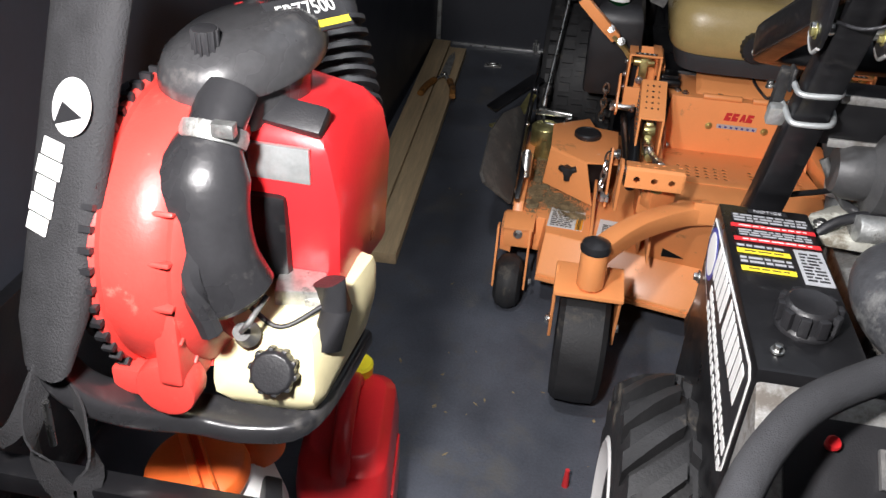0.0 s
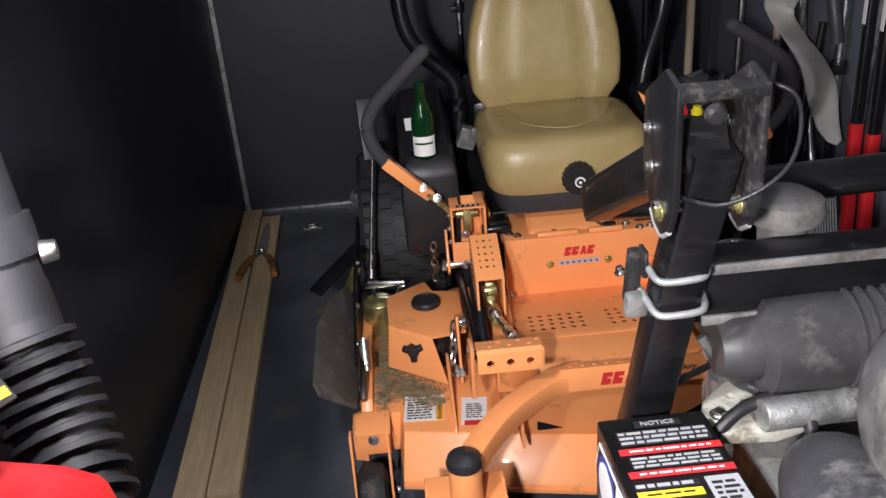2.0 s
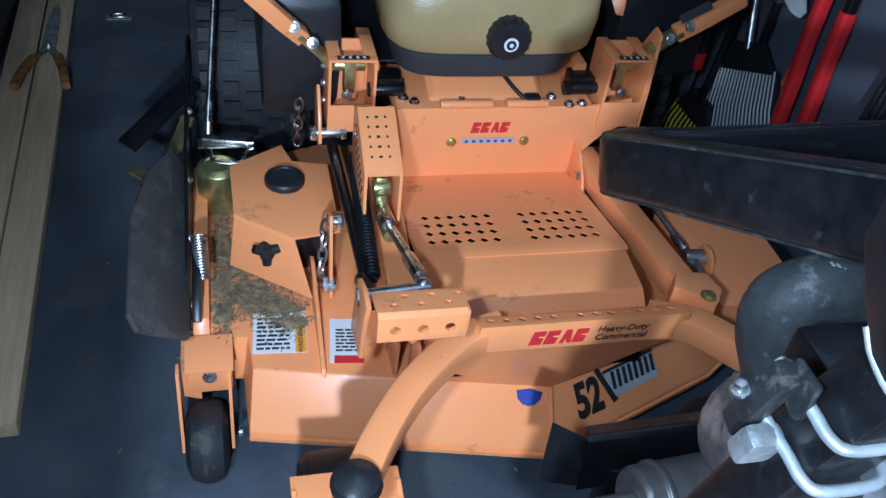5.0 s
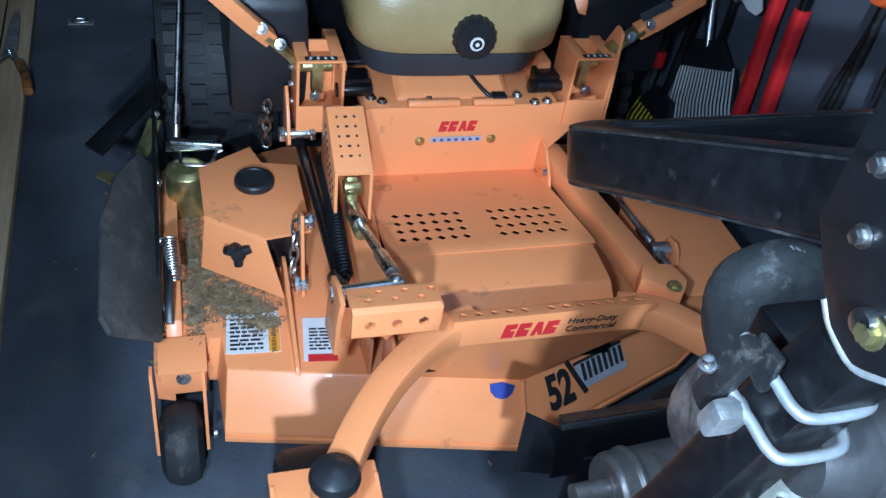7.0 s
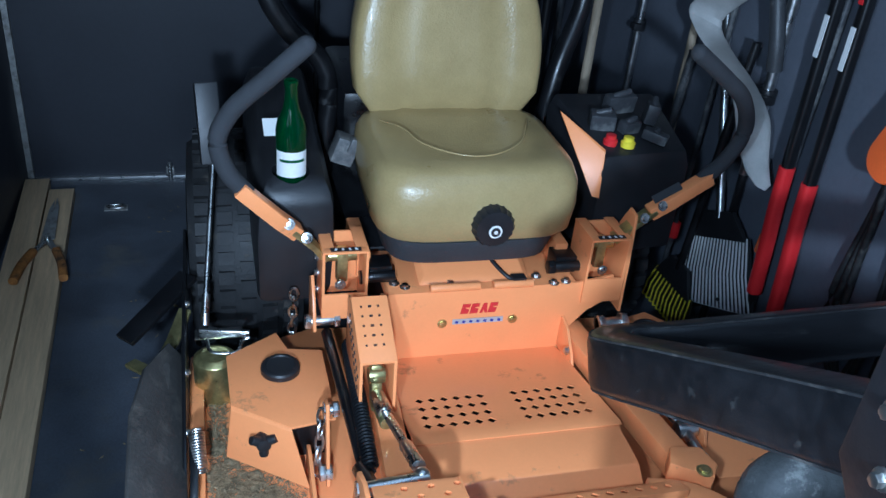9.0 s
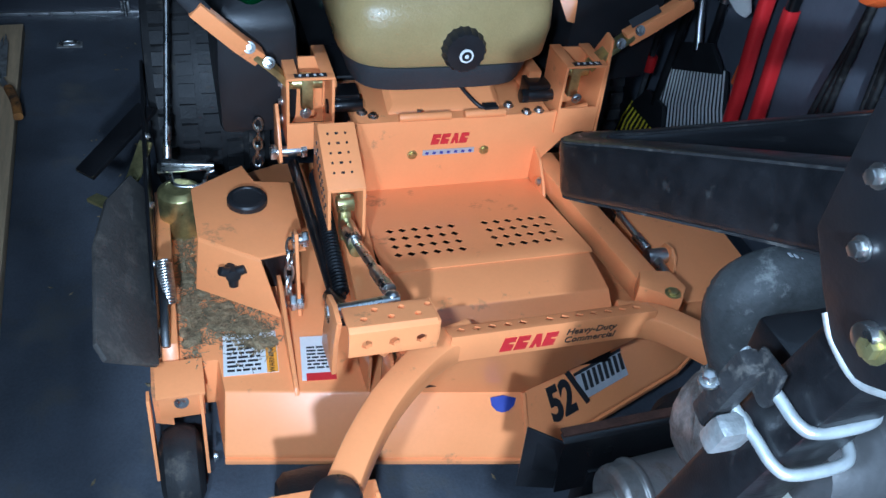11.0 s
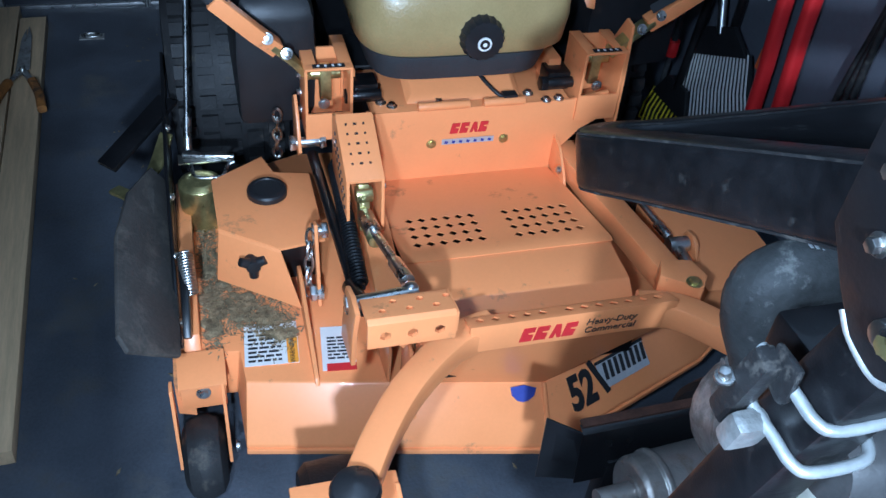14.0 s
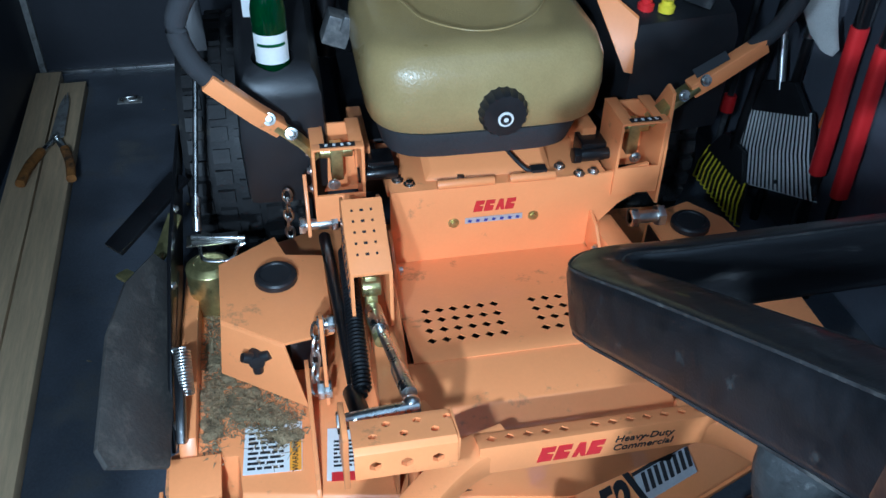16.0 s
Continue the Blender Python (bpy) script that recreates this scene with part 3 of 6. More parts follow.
for s in (-1, 1):
    bm = bmesh.new()
    sweep(bm, [(0.235 * s, 0.62, 0.37), (0.24 * s, 0.4, 0.392), (0.262 * s, 0.09, 0.415)], rounded(0.052, 0.05, 0.006, 2))
    mpart("frame_rail", bm, label="orange square-tube frame rail")
    bm = bmesh.new()
    prism(bm, [(0.5, 0.35), (0.6, 0.35), (0.6, 0.43), (0.56, 0.42), (0.52, 0.38)], 0.2 * s, 0.206 * s, "x")
    mpart("side_gusset", bm, bevel=0.001)
    mbolt((0.195 * s, 0.53, 0.385), (-s, 0, 0.2), 0.007)
for x in (-0.077, 0.083):
    mbolt((x, 0.6, 0.431), (0, -1, 0), 0.0075, BRASS)
brand_mark((0.003, 0.5995, 0.466), 0.083, 0.025)
sub = plaque("model_plate", (0.003, 0.599, 0.434), (1, 0, 0), (0, 0, 1), 0.115, 0.013, LABEL_SILVER, "thin silver and blue model strip")
for k in range(7):
    part("stripe", mesh_of(box, (-0.048 + 0.016 * k, -0.001, 0.0018), (0.007, 0.006, 0.0005), (0, 0, -15)), LABEL_BLUE, sub, smooth=0)
# hinged seat shelf
bm = bmesh.new()
box(bm, (0.01, 0.7, 0.508), (0.43, 0.19, 0.012))
mpart("seat_shelf", bm, bevel=0.003)
bm = bmesh.new()
loft(bm, [[(-0.13, 0.625, 0.515), (0.12, 0.625, 0.515), (0.12, 0.8, 0.575), (-0.13, 0.8, 0.575)], [(-0.115, 0.64, 0.53), (0.105, 0.64, 0.53), (0.105, 0.79, 0.585), (-0.115, 0.79, 0.585)]])
mpart("seat_tray", bm, bevel=0.003)
bm = bmesh.new()
rod(bm, (-0.11, 0.604, 0.52), (0.0, 0.604, 0.52), 0.009)
rod(bm, (0.03, 0.604, 0.52), (0.12, 0.604, 0.52), 0.009)
mpart("hinge", bm, bevel=0.001)
for x in (-0.18, -0.16, -0.06, 0.14, 0.17, 0.2):
    mbolt((x, 0.62 + 0.02 * math.sin(x * 60), 0.514), (0, 0, 1), 0.008)
bm = bmesh.new()
sweep(bm, smooth_line([(0.02, 0.7, 0.59), (0.03, 0.66, 0.56), (0.06, 0.615, 0.535), (0.085, 0.61, 0.525)]), 0.004)
box(bm, (0.088, 0.612, 0.525), (0.03, 0.02, 0.018))
mpart("seat_switch_wire", bm, BLACK_PLASTIC)
for s in (-1, 1):
    bm = bmesh.new()
    rod(bm, (0.21 * s - 0.03, 0.64, 0.535), (0.21 * s + 0.03, 0.64, 0.535), 0.012)
    rod(bm, (0.21 * s - 0.045, 0.64, 0.535), (0.21 * s - 0.03, 0.64, 0.535), 0.017, None, 6)
    box(bm, (0.21 * s, 0.67, 0.535), (0.05, 0.05, 0.04))
    mpart("latch", bm, BLACK, bevel=0.002)

# seat
def pillow(bm, rings, n=48, power=5.0):
    """Rounded slabs stacked from rows of centre, half width, half depth."""
    out = []
    for cx, cy, cz, hw, hd, tilt in rings:
        ring = []
        for i in range(n):
            a = 2 * math.pi * i / n
            c, s = math.cos(a), math.sin(a)
            u = math.copysign(abs(c) ** (2 / power), c) * hw
            v = math.copysign(abs(s) ** (2 / power), s) * hd
            ring.append((cx + u, cy + v, cz + v * tilt))
        out.append(ring)
    loft(bm, out)


seat = part("seat", mesh_of(pillow, [(-0.028, 0.755, 0.60, 0.15, 0.14, 0.06), (-0.028, 0.755, 0.605, 0.18, 0.17, 0.06), (-0.028, 0.755, 0.645, 0.19, 0.182, 0.08), (-0.028, 0.755, 0.665, 0.19, 0.182, 0.1)]), SEAT_BASE, mower, "tan vinyl seat on a charcoal shell")
for v in seat.data.vertices:
    v.co.y -= MY
bm = bmesh.new()
pillow(bm, [(-0.018, 0.765, 0.66, 0.204, 0.183, 0.1), (-0.018, 0.765, 0.672, 0.216, 0.193, 0.1), (-0.018, 0.765, 0.72, 0.223, 0.196, 0.09), (-0.018, 0.768, 0.762, 0.221, 0.192, 0.06), (-0.018, 0.772, 0.785, 0.21, 0.182, 0.03), (-0.018, 0.775, 0.795, 0.188, 0.162, 0.0), (-0.028, 0.775, 0.79, 0.13, 0.12, -0.03), (-0.028, 0.775, 0.782, 0.07, 0.07, -0.03), (-0.028, 0.775, 0.78, 0.01, 0.01, 0)])
bmesh.ops.translate(bm, verts=bm.verts, vec=(0, -MY, 0))
part("cushion", bm, VINYL, seat, "tan vinyl cushion with a dip and welts", smooth=60)
bm = bmesh.new()
rings = []
for k in range(11):
    f = k / 10
    z = 0.79 + 0.46 * f
    y = 0.955 + 0.10 * f
    w = 0.205 + 0.02 * math.sin(math.pi * min(1, f * 1.35)) - 0.078 * f ** 2.2
    d = 0.05 + 0.012 * math.sin(math.pi * f)
    if k in (0, 10):
        w, d = w * 0.88, d * 0.5
    rings.append((-0.018, y, z, w, d))
loops = []
for cx, cy, z, w, d in rings:
    ring = []
    for i in range(44):
        a = 2 * math.pi * i / 44
        c, s = math.cos(a), math.sin(a)
        u = math.copysign(abs(c) ** 0.7, c)
        v = math.copysign(abs(s) ** 0.55, s)
        wing = 0.022 * max(0, abs(u) - 0.55) / 0.45 - 0.012 * max(0, 0.5 - abs(u))
        crease = 0.006 * math.exp(-((abs(u) - 0.55) / 0.05) ** 2)
        ring.append((cx + u * w, cy + v * d - (wing - crease if v < 0 else 0), z))
    loops.append(ring)
loft(bm, loops)
bmesh.ops.translate(bm, verts=bm.verts, vec=(0, -MY, 0))
part("backrest", bm, VINYL, seat, "tan vinyl backrest with side bolsters", smooth=60)
bm = bmesh.new()
sweep(bm, smooth_line([(-0.19, 0.88, 0.79), (-0.15, 0.8, 0.803), (-0.12, 0.72, 0.8), (-0.05, 0.67, 0.796), (0.02, 0.67, 0.796), (0.09, 0.72, 0.8), (0.13, 0.8, 0.803), (0.16, 0.88, 0.79)]), 0.0018)
bmesh.ops.translate(bm, verts=bm.verts, vec=(0, -MY, 0))
part("welt", bm, VINYL, seat)
bm = bmesh.new()
rings = []
for r, y in ((0.03, 0.587), (0.041, 0.585), (0.042, 0.556), (0.037, 0.545), (0.02, 0.543), (0.002, 0.543)):
    rings.append([(-0.005 + (r + (0.0022 if k % 3 == 0 and r > 0.035 else 0)) * math.cos(2 * math.pi * k / 54), y, 0.69 + (r + (0.0022 if k % 3 == 0 and r > 0.035 else 0)) * math.sin(2 * math.pi * k / 54)) for k in range(54)])
loft(bm, rings)
bmesh.ops.translate(bm, verts=bm.verts, vec=(0, -MY, 0))
knob = part("adjuster_knob", bm, BLACK_PLASTIC, seat, "black ribbed weight adjuster knob")
bm = bmesh.new()
lathe(bm, [(0.008, 0), (0.014, 0), (0.014, 0.003), (0.008, 0.003)], 20, pose(0, -0.056, 0.686, 90, 0, 0))
bmesh.ops.translate(bm, verts=bm.verts, vec=(-0.005, 0, 0))
mark = part("knob_mark", bm, WHITE, seat, "white ring on the knob")
part("knob_centre", mesh_of(rod, (-0.005, -0.0585, 0.686), (-0.005, -0.0605, 0.686), 0.0098, None, 20), BLACK_PLASTIC, seat)
part("knob_dot", mesh_of(rod, (-0.005, -0.0603, 0.686), (-0.005, -0.0612, 0.686), 0.0042, None, 12), WHITE, seat)

# lever towers and control levers
for s, x0 in ((-1, -0.292), (1, 0.285)):
    tower = mpart("lever_tower", mesh_of(box, (x0, 0.692, 0.545), (0.094, 0.006, 0.15)), label="open orange lever tower", bevel=0.0015)
    for dx in (-0.044, 0.044):
        mpart("tower_cheek", mesh_of(box, (x0 + dx, 0.6435, 0.545), (0.006, 0.097, 0.15)), bevel=0.0015, parent=tower)
        mpart("tower_top", mesh_of(box, (x0 + dx * 0.78, 0.645, 0.6225), (0.025, 0.105, 0.005)), bevel=0.0015, parent=tower)
    mpart("tower_front", mesh_of(box, (x0, 0.597, 0.495), (0.094, 0.006, 0.06)), bevel=0.0015, parent=tower)
    mpart("tower_lip", mesh_of(box, (x0, 0.601, 0.6235), (0.088, 0.02, 0.005)), bevel=0.0015, parent=tower)
    bm = bmesh.new()
    rod(bm, (x0 - 0.03, 0.65, 0.585), (x0 + 0.03, 0.65, 0.585), 0.012)
    box(bm, (x0, 0.65, 0.565), (0.022, 0.03, 0.07))
    mpart("pivot_pin", bm, BRASS, bevel=0.002)
    mark = plaque("arrow_label", (x0, 0.601, 0.6265), (1, 0, 0), (0, 1, 0), 0.062, 0.014, LABEL_BLACK, "small black label with white arrows")
    for k in (-0.02, -0.006, 0.008, 0.021):
        part("arrow", mesh_of(box, (k, 0, 0.0016), (0.005, 0.008, 0.0005), (0, 0, 20 * k * 50)), LABEL_WHITE, mark, smooth=0)
    mbolt((x0 - 0.01, 0.597, 0.548), (0, -1, 0), 0.008)
    for k in range(3):
        mbolt((x0 + s * 0.047, 0.66, 0.5 + 0.04 * k), (s, 0, 0), 0.007)
    bm = bmesh.new()
    if s < 0:
        line = [(-0.33, 0.63, 0.595), (-0.355, 0.622, 0.63), (-0.425, 0.612, 0.70), (-0.495, 0.602, 0.77)]
        foam = [(-0.48, 0.604, 0.755), (-0.515, 0.606, 0.80), (-0.53, 0.615, 0.86), (-0.50, 0.612, 0.92), (-0.44, 0.60, 0.98), (-0.376, 0.588, 1.043)]
    else:
        line = [(0.31, 0.64, 0.60), (0.345, 0.632, 0.64), (0.43, 0.65, 0.688), (0.531, 0.672, 0.732)]
        foam = [(0.51, 0.668, 0.723), (0.56, 0.672, 0.77), (0.588, 0.67, 0.842), (0.55, 0.65, 0.92), (0.47, 0.62, 0.98), (0.383, 0.594, 1.038)]
    sweep(bm, line[:3], rect(0.012, 0.034), up=(0, 1, 0))
    mpart("lever_strap", bm, BRASS, "bare steel lever strap", bevel=0.001)
    bm = bmesh.new()
    sweep(bm, [Vector(line[1]).lerp(Vector(line[2]), 0.45), Vector(line[2]) + Vector((0, -0.008, 0)), Vector(line[3]) + Vector((0, -0.004, 0))], rect(0.03, 0.03), up=(0, 1, 0))
    mpart("lever_arm", bm, label="orange folded lever arm", bevel=0.003)
    for f in (0.2, 0.7):
        mbolt(Vector(line[1]).lerp(Vector(line[2]), f) + Vector((0, -0.018, 0.012)), (0, -1, 0.4), 0.008)
    bm = bmesh.new()
    sweep(bm, smooth_line(foam, 6), 0.0175)
    ball(bm, foam[-1], 0.017)
    mpart("lever_grip", bm, FOAM, "bent control lever with black foam grip")
bm = bmesh.new()
prism(bm, [(0.6, 0.43), (0.67, 0.43), (0.68, 0.62), (0.645, 0.675), (0.615, 0.67), (0.605, 0.55)], 0.338, 0.345, "x")
mpart("tower_plate", bm, bevel=0.002)
bm = bmesh.new()
rod(bm, (0.27, 0.56, 0.43), (0.34, 0.56, 0.43), 0.013)
rod(bm, (0.27, 0.56, 0.43), (0.285, 0.56, 0.43), 0.02, None, 6)
rod(bm, (0.325, 0.56, 0.43), (0.34, 0.56, 0.43), 0.022, None, 6)
mpart("pivot_bolt", bm, STEEL, bevel=0.001)
bm = bmesh.new()
rod(bm, (0.292, 0.47, 0.415), (0.33, 0.285, 0.388), 0.006)
rod(bm, (0.322, 0.315, 0.392), (0.332, 0.275, 0.385), 0.010)
rod(bm, (0.32, 0.255, 0.383), (0.362, 0.255, 0.383), 0.0165)
rod(bm, (0.338, 0.25, 0.383), (0.342, 0.19, 0.372), 0.011)
ball(bm, (0.343, 0.185, 0.372), 0.013)
mpart("lift_link", bm, STEEL, bevel=0.002)
bm = bmesh.new()
prism(bm, [(0.215, 0.36), (0.29, 0.36), (0.275, 0.40), (0.25, 0.405), (0.232, 0.395)], 0.366, 0.373, "x")
mpart("link_bracket", bm, bevel=0.002)

# deck lift pedal, its channel, linkage, spring and chains
bm = bmesh.new()
for x in (-0.299, -0.236):
    prism(bm, [(0.465, 0.6), (0.345, 0.54), (0.335, 0.43), (0.36, 0.41), (0.5, 0.47), (0.5, 0.585)], x - 0.003, x + 0.003, "x")
loft(bm, [[(x, 0.468, 0.602), (x, 0.345, 0.541), (x, 0.345, 0.535), (x, 0.468, 0.596)] for x in (-0.301, -0.234)])
channel = mpart("height_channel", bm, label="orange height-of-cut channel with index holes", bevel=0.001)
bm = bmesh.new()
for i in range(5):
    for dx in (-0.018, -0.002, 0.014):
        f = 0.16 + 0.15 * i
        box(bm, (-0.268 + dx, 0.465 - 0.12 * f, 0.6035 - 0.0605 * f), (0.0035 if dx != -0.002 else 0.006, 0.0035, 0.002), (27, 0, 0))
for x in (-0.303,):
    for i in range(9):
        for j in range(2):
            rod(bm, (x - 0.0005, 0.36 + 0.013 * i, 0.50 + 0.008 * i - 0.025 * j), (x + 0.001, 0.36 + 0.013 * i, 0.50 + 0.008 * i - 0.025 * j), 0.004, None, 8)
tagged(mpart("index_mark", bm, LABEL_BLACK, smooth=0), kind="stuff")
bm = bmesh.new()
rod(bm, (-0.283, 0.36, 0.50), (-0.252, 0.36, 0.50), 0.016)
box(bm, (-0.268, 0.36, 0.475), (0.02, 0.03, 0.09), (-15, 0, 0))
rod(bm, (-0.268, 0.345, 0.455), (-0.262, 0.27, 0.46), 0.013)
mpart("clevis", bm, BRASS, bevel=0.003)
bm = bmesh.new()
rod(bm, (-0.262, 0.29, 0.47), (-0.25, 0.15, 0.505), 0.0085)
rod(bm, (-0.252, 0.17, 0.50), (-0.247, 0.10, 0.52), 0.012)
rod(bm, (-0.268, 0.34, 0.468), (-0.263, 0.285, 0.472), 0.014)
ball(bm, (-0.247, 0.08, 0.522), 0.013)
mpart("pull_rod", bm, STEEL, bevel=0.001)
bm = bmesh.new()
rod(bm, (-0.345, 0.07, 0.515), (-0.237, 0.075, 0.52), 0.0115)
rod(bm, (-0.352, 0.07, 0.515), (-0.345, 0.07, 0.515), 0.016, None, 6)
mpart("pedal_shaft", bm, STEEL, bevel=0.001)
bm = bmesh.new()
loft(bm, [[(x, 0.03, 0.562), (x, -0.025, 0.575), (x, -0.034, 0.57), (x, -0.036, 0.525), (x, -0.03, 0.525), (x, -0.028, 0.566), (x, 0.03, 0.555)] for x in (-0.338, -0.207)])
pedal = mpart("lift_pedal", bm, label="orange deck lift pedal with grip holes", bevel=0.001)
cut = bmesh.new()
for x in (-0.312, -0.272, -0.232):
    rod(cut, (x, -0.06 - MY, 0.547), (x, -0.01 - MY, 0.547), 0.0085, None, 6)
    for y in (-0.008, 0.014):
        rod(cut, (x + 0.01 + (0.02 if y > 0 else 0) - 0.01, y - MY, 0.54), (x + 0.01 + (0.02 if y > 0 else 0) - 0.01, y - MY, 0.59), 0.006, None, 6)
hole_cut(pedal, cut)
bm = bmesh.new()
prism(bm, [(0.03, 0.42), (0.12, 0.40), (0.1, 0.50), (0.085, 0.54), (0.04, 0.56), (0.0, 0.56), (0.02, 0.5)], -0.349, -0.341, "x")
mpart("pedal_arm", bm, bevel=0.002)
bm = bmesh.new()
prism(bm, [(-0.03, 0.53), (0.03, 0.53), (0.03, 0.563), (-0.03, 0.572)], -0.2065, -0.203, "x")
mpart("pedal_side", bm, bevel=0.001)
bm = bmesh.new()
loft(bm, [[(x, y, 0.2385), (x, 0.045, 0.43), (x, 0.051, 0.43), (x, y + 0.006, 0.2385)] for x, y in ((-0.235, 0.132), (0.02, 0.084), (0.275, 0.181))])
mpart("front_skirt", bm, label="orange sheet behind the front bar")
bm = bmesh.new()
rod(bm, (-0.327, 0.60, 0.43), (-0.313, 0.17, 0.43), 0.011)
rod(bm, (-0.32, 0.2, 0.43), (-0.311, 0.12, 0.45), 0.015)
mpart("damper", bm, BLACK, "black gas damper", bevel=0.002)
bm = bmesh.new()
coil(bm, (-0.293, 0.52, 0.455), (-0.305, 0.19, 0.44), 0.0125, 0.0034, 40)
mpart("lift_spring", bm, BLACK, "long black coil spring")
bm = bmesh.new()
rod(bm, (-0.293, 0.53, 0.455), (-0.306, 0.18, 0.44), 0.009)
mpart("spring_core", bm, BLACK)
bm = bmesh.new()
prism(bm, [(0.575, 0.45), (0.60, 0.43), (0.66, 0.43), (0.665, 0.53), (0.635, 0.55), (0.60, 0.51)], -0.357, -0.35, "x")
mpart("lift_lug", bm, bevel=0.002)
bm = bmesh.new()
prism(bm, [(0.33, 0.26), (0.36, 0.26), (0.40, 0.42), (0.37, 0.43)], -0.357, -0.35, "x")
mpart("chain_lug", bm, bevel=0.002)
for p, q in (((-0.372, 0.6, 0.46), (-0.3, 0.6, 0.46)), ((-0.36, 0.385, 0.405), (-0.33, 0.385, 0.405)), ((-0.37, 0.345, 0.285), (-0.345, 0.345, 0.285))):
    bm = bmesh.new()
    rod(bm, p, q, 0.011)
    rod(bm, p, Vector(p) + Vector((0.012, 0, 0)), 0.017, None, 6)
    rod(bm, Vector(q) - Vector((0.012, 0, 0)), q, 0.016, None, 6)
    mpart("lift_pin", bm, STEEL, bevel=0.001)


def chain(a, b, n):
    a, b = Vector(a), Vector(b)
    holder = None
    for i in range(n):
        c = a.lerp(b, (i + 0.5) / n)
        half = (b - a).length / n * 0.68
        link = bmesh.new()
        ring = []
        for k in range(17):
            ang = 2 * math.pi * k / 16
            ring.append((0.0085 * math.cos(ang), 0, half * math.sin(ang)))
        sweep(link, ring, [(0.003 * math.cos(j * 1.05), 0.003 * math.sin(j * 1.05)) for j in range(6)], up=(0, 1, 0))
        turn = (b - a).to_track_quat("Z", "Y").to_matrix().to_4x4() @ pose(0, 0, 0, 0, 0, 90 * (i % 2) + 20)
        bmesh.ops.transform(link, matrix=Matrix.Translation(c) @ turn, verts=link.verts)
        mpart("chain_link", link, STEEL)


chain((-0.362, 0.385, 0.405), (-0.375, 0.345, 0.28), 5)
chain((-0.388, 0.66, 0.50), (-0.39, 0.69, 0.37), 5)

# fuel tank with the cup holder, console box, rear tyres, body
bm = bmesh.new()
loft(bm, [[(-0.46, 0.69, 0.45), (-0.305, 0.69, 0.45), (-0.3, 1.25, 0.45), (-0.46, 1.25, 0.45)], [(-0.463, 0.67, 0.60), (-0.303, 0.67, 0.60), (-0.298, 1.26, 0.60), (-0.463, 1.26, 0.60)], [(-0.458, 0.675, 0.70), (-0.306, 0.675, 0.70), (-0.3, 1.26, 0.74), (-0.46, 1.26, 0.74)], [(-0.44, 0.70, 0.735), (-0.32, 0.70, 0.735), (-0.315, 1.24, 0.79), (-0.445, 1.24, 0.79)]])
tank = mpart("fuel_tank", bm, BLACK_PLASTIC, "moulded black fuel tank with cup holder", 0.018)
cut = bmesh.new()
rod(cut, (-0.388, 0.735 - MY, 0.70), (-0.388, 0.735 - MY, 0.85), 0.038, None, 28)
hole_cut(tank, cut)
tank.data.shade_smooth()
tank.data.set_sharp_from_angle(angle=radians(40))
plaque("tank_label", (-0.40, 0.86, 0.78), (1, 0.05, 0), (0, 0.8, 0.5), 0.07, 0.045, LABEL_WHITE, "white and red warning label", 0.004)
bm = bmesh.new()
loft(bm, [[(0.3, 0.73, 0.5), (0.53, 0.76, 0.5), (0.56, 1.02, 0.5), (0.27, 1.02, 0.5)], [(0.295, 0.725, 0.72), (0.53, 0.755, 0.715), (0.56, 1.03, 0.76), (0.27, 1.03, 0.76)], [(0.305, 0.735, 0.755), (0.52, 0.765, 0.755), (0.545, 1.02, 0.80), (0.28, 1.02, 0.80)]])
console = mpart("console_box", bm, BLACK_PLASTIC, "black plastic console tray holding loose parts", 0.01)
bm = bmesh.new()
loft(bm, [[(0.225, 0.84, 0.82), (0.30, 0.735, 0.765), (0.298, 0.72, 0.66), (0.28, 0.72, 0.665)], [(0.223, 0.848, 0.824), (0.304, 0.743, 0.769), (0.302, 0.727, 0.66), (0.284, 0.727, 0.665)]])
mpart("console_panel", bm, bevel=0.003)
plaque("throttle_label", (0.415, 0.64, 0.71), (1, 0.1, 0.5), (0, 0.6, 0.8), 0.07, 0.018, LABEL_BLACK, "", 0.004)
for s in (-1, 1):
    bm = bmesh.new()
    lathe(bm, [(0.15, -0.12), (0.2, -0.14), (0.27, -0.135), (0.292, -0.10), (0.3, 0.0), (0.292, 0.10), (0.27, 0.135), (0.2, 0.14), (0.15, 0.12)], 44, pose(0.47 * s, 1.22, 0.3, 0, 90, 0))
    wheel = mpart("rear_wheel", bm, RUBBER, "fat black turf tyre")
    bm = bmesh.new()
    for k in range(40):
        a = 2 * math.pi * k / 40
        for j in range(5):
            aa = a + (j % 2) * math.pi / 40
            box(bm, (0.47 * s + (j - 2) * 0.05, 1.22 + 0.299 * math.cos(aa), 0.3 + 0.299 * math.sin(aa)), (0.036, 0.03, 0.016), (math.degrees(aa) - 90, 0, 0))
    mpart("tread", bm, RUBBER, parent=wheel)
    bm = bmesh.new()
    lathe(bm, [(0.02, -0.09), (0.145, -0.08), (0.152, 0.0), (0.145, 0.08), (0.02, 0.09)], 28, pose(0.47 * s, 1.22, 0.3, 0, 90, 0))
    mpart("rim", bm, ORANGE, parent=wheel)
bm = bmesh.new()
box(bm, (0, 1.15, 0.46), (0.5, 0.75, 0.14))
box(bm, (0, 1.45, 0.62), (0.42, 0.42, 0.2))
mpart("engine_body", bm, BLACK, "black engine and frame behind the seat", 0.03)
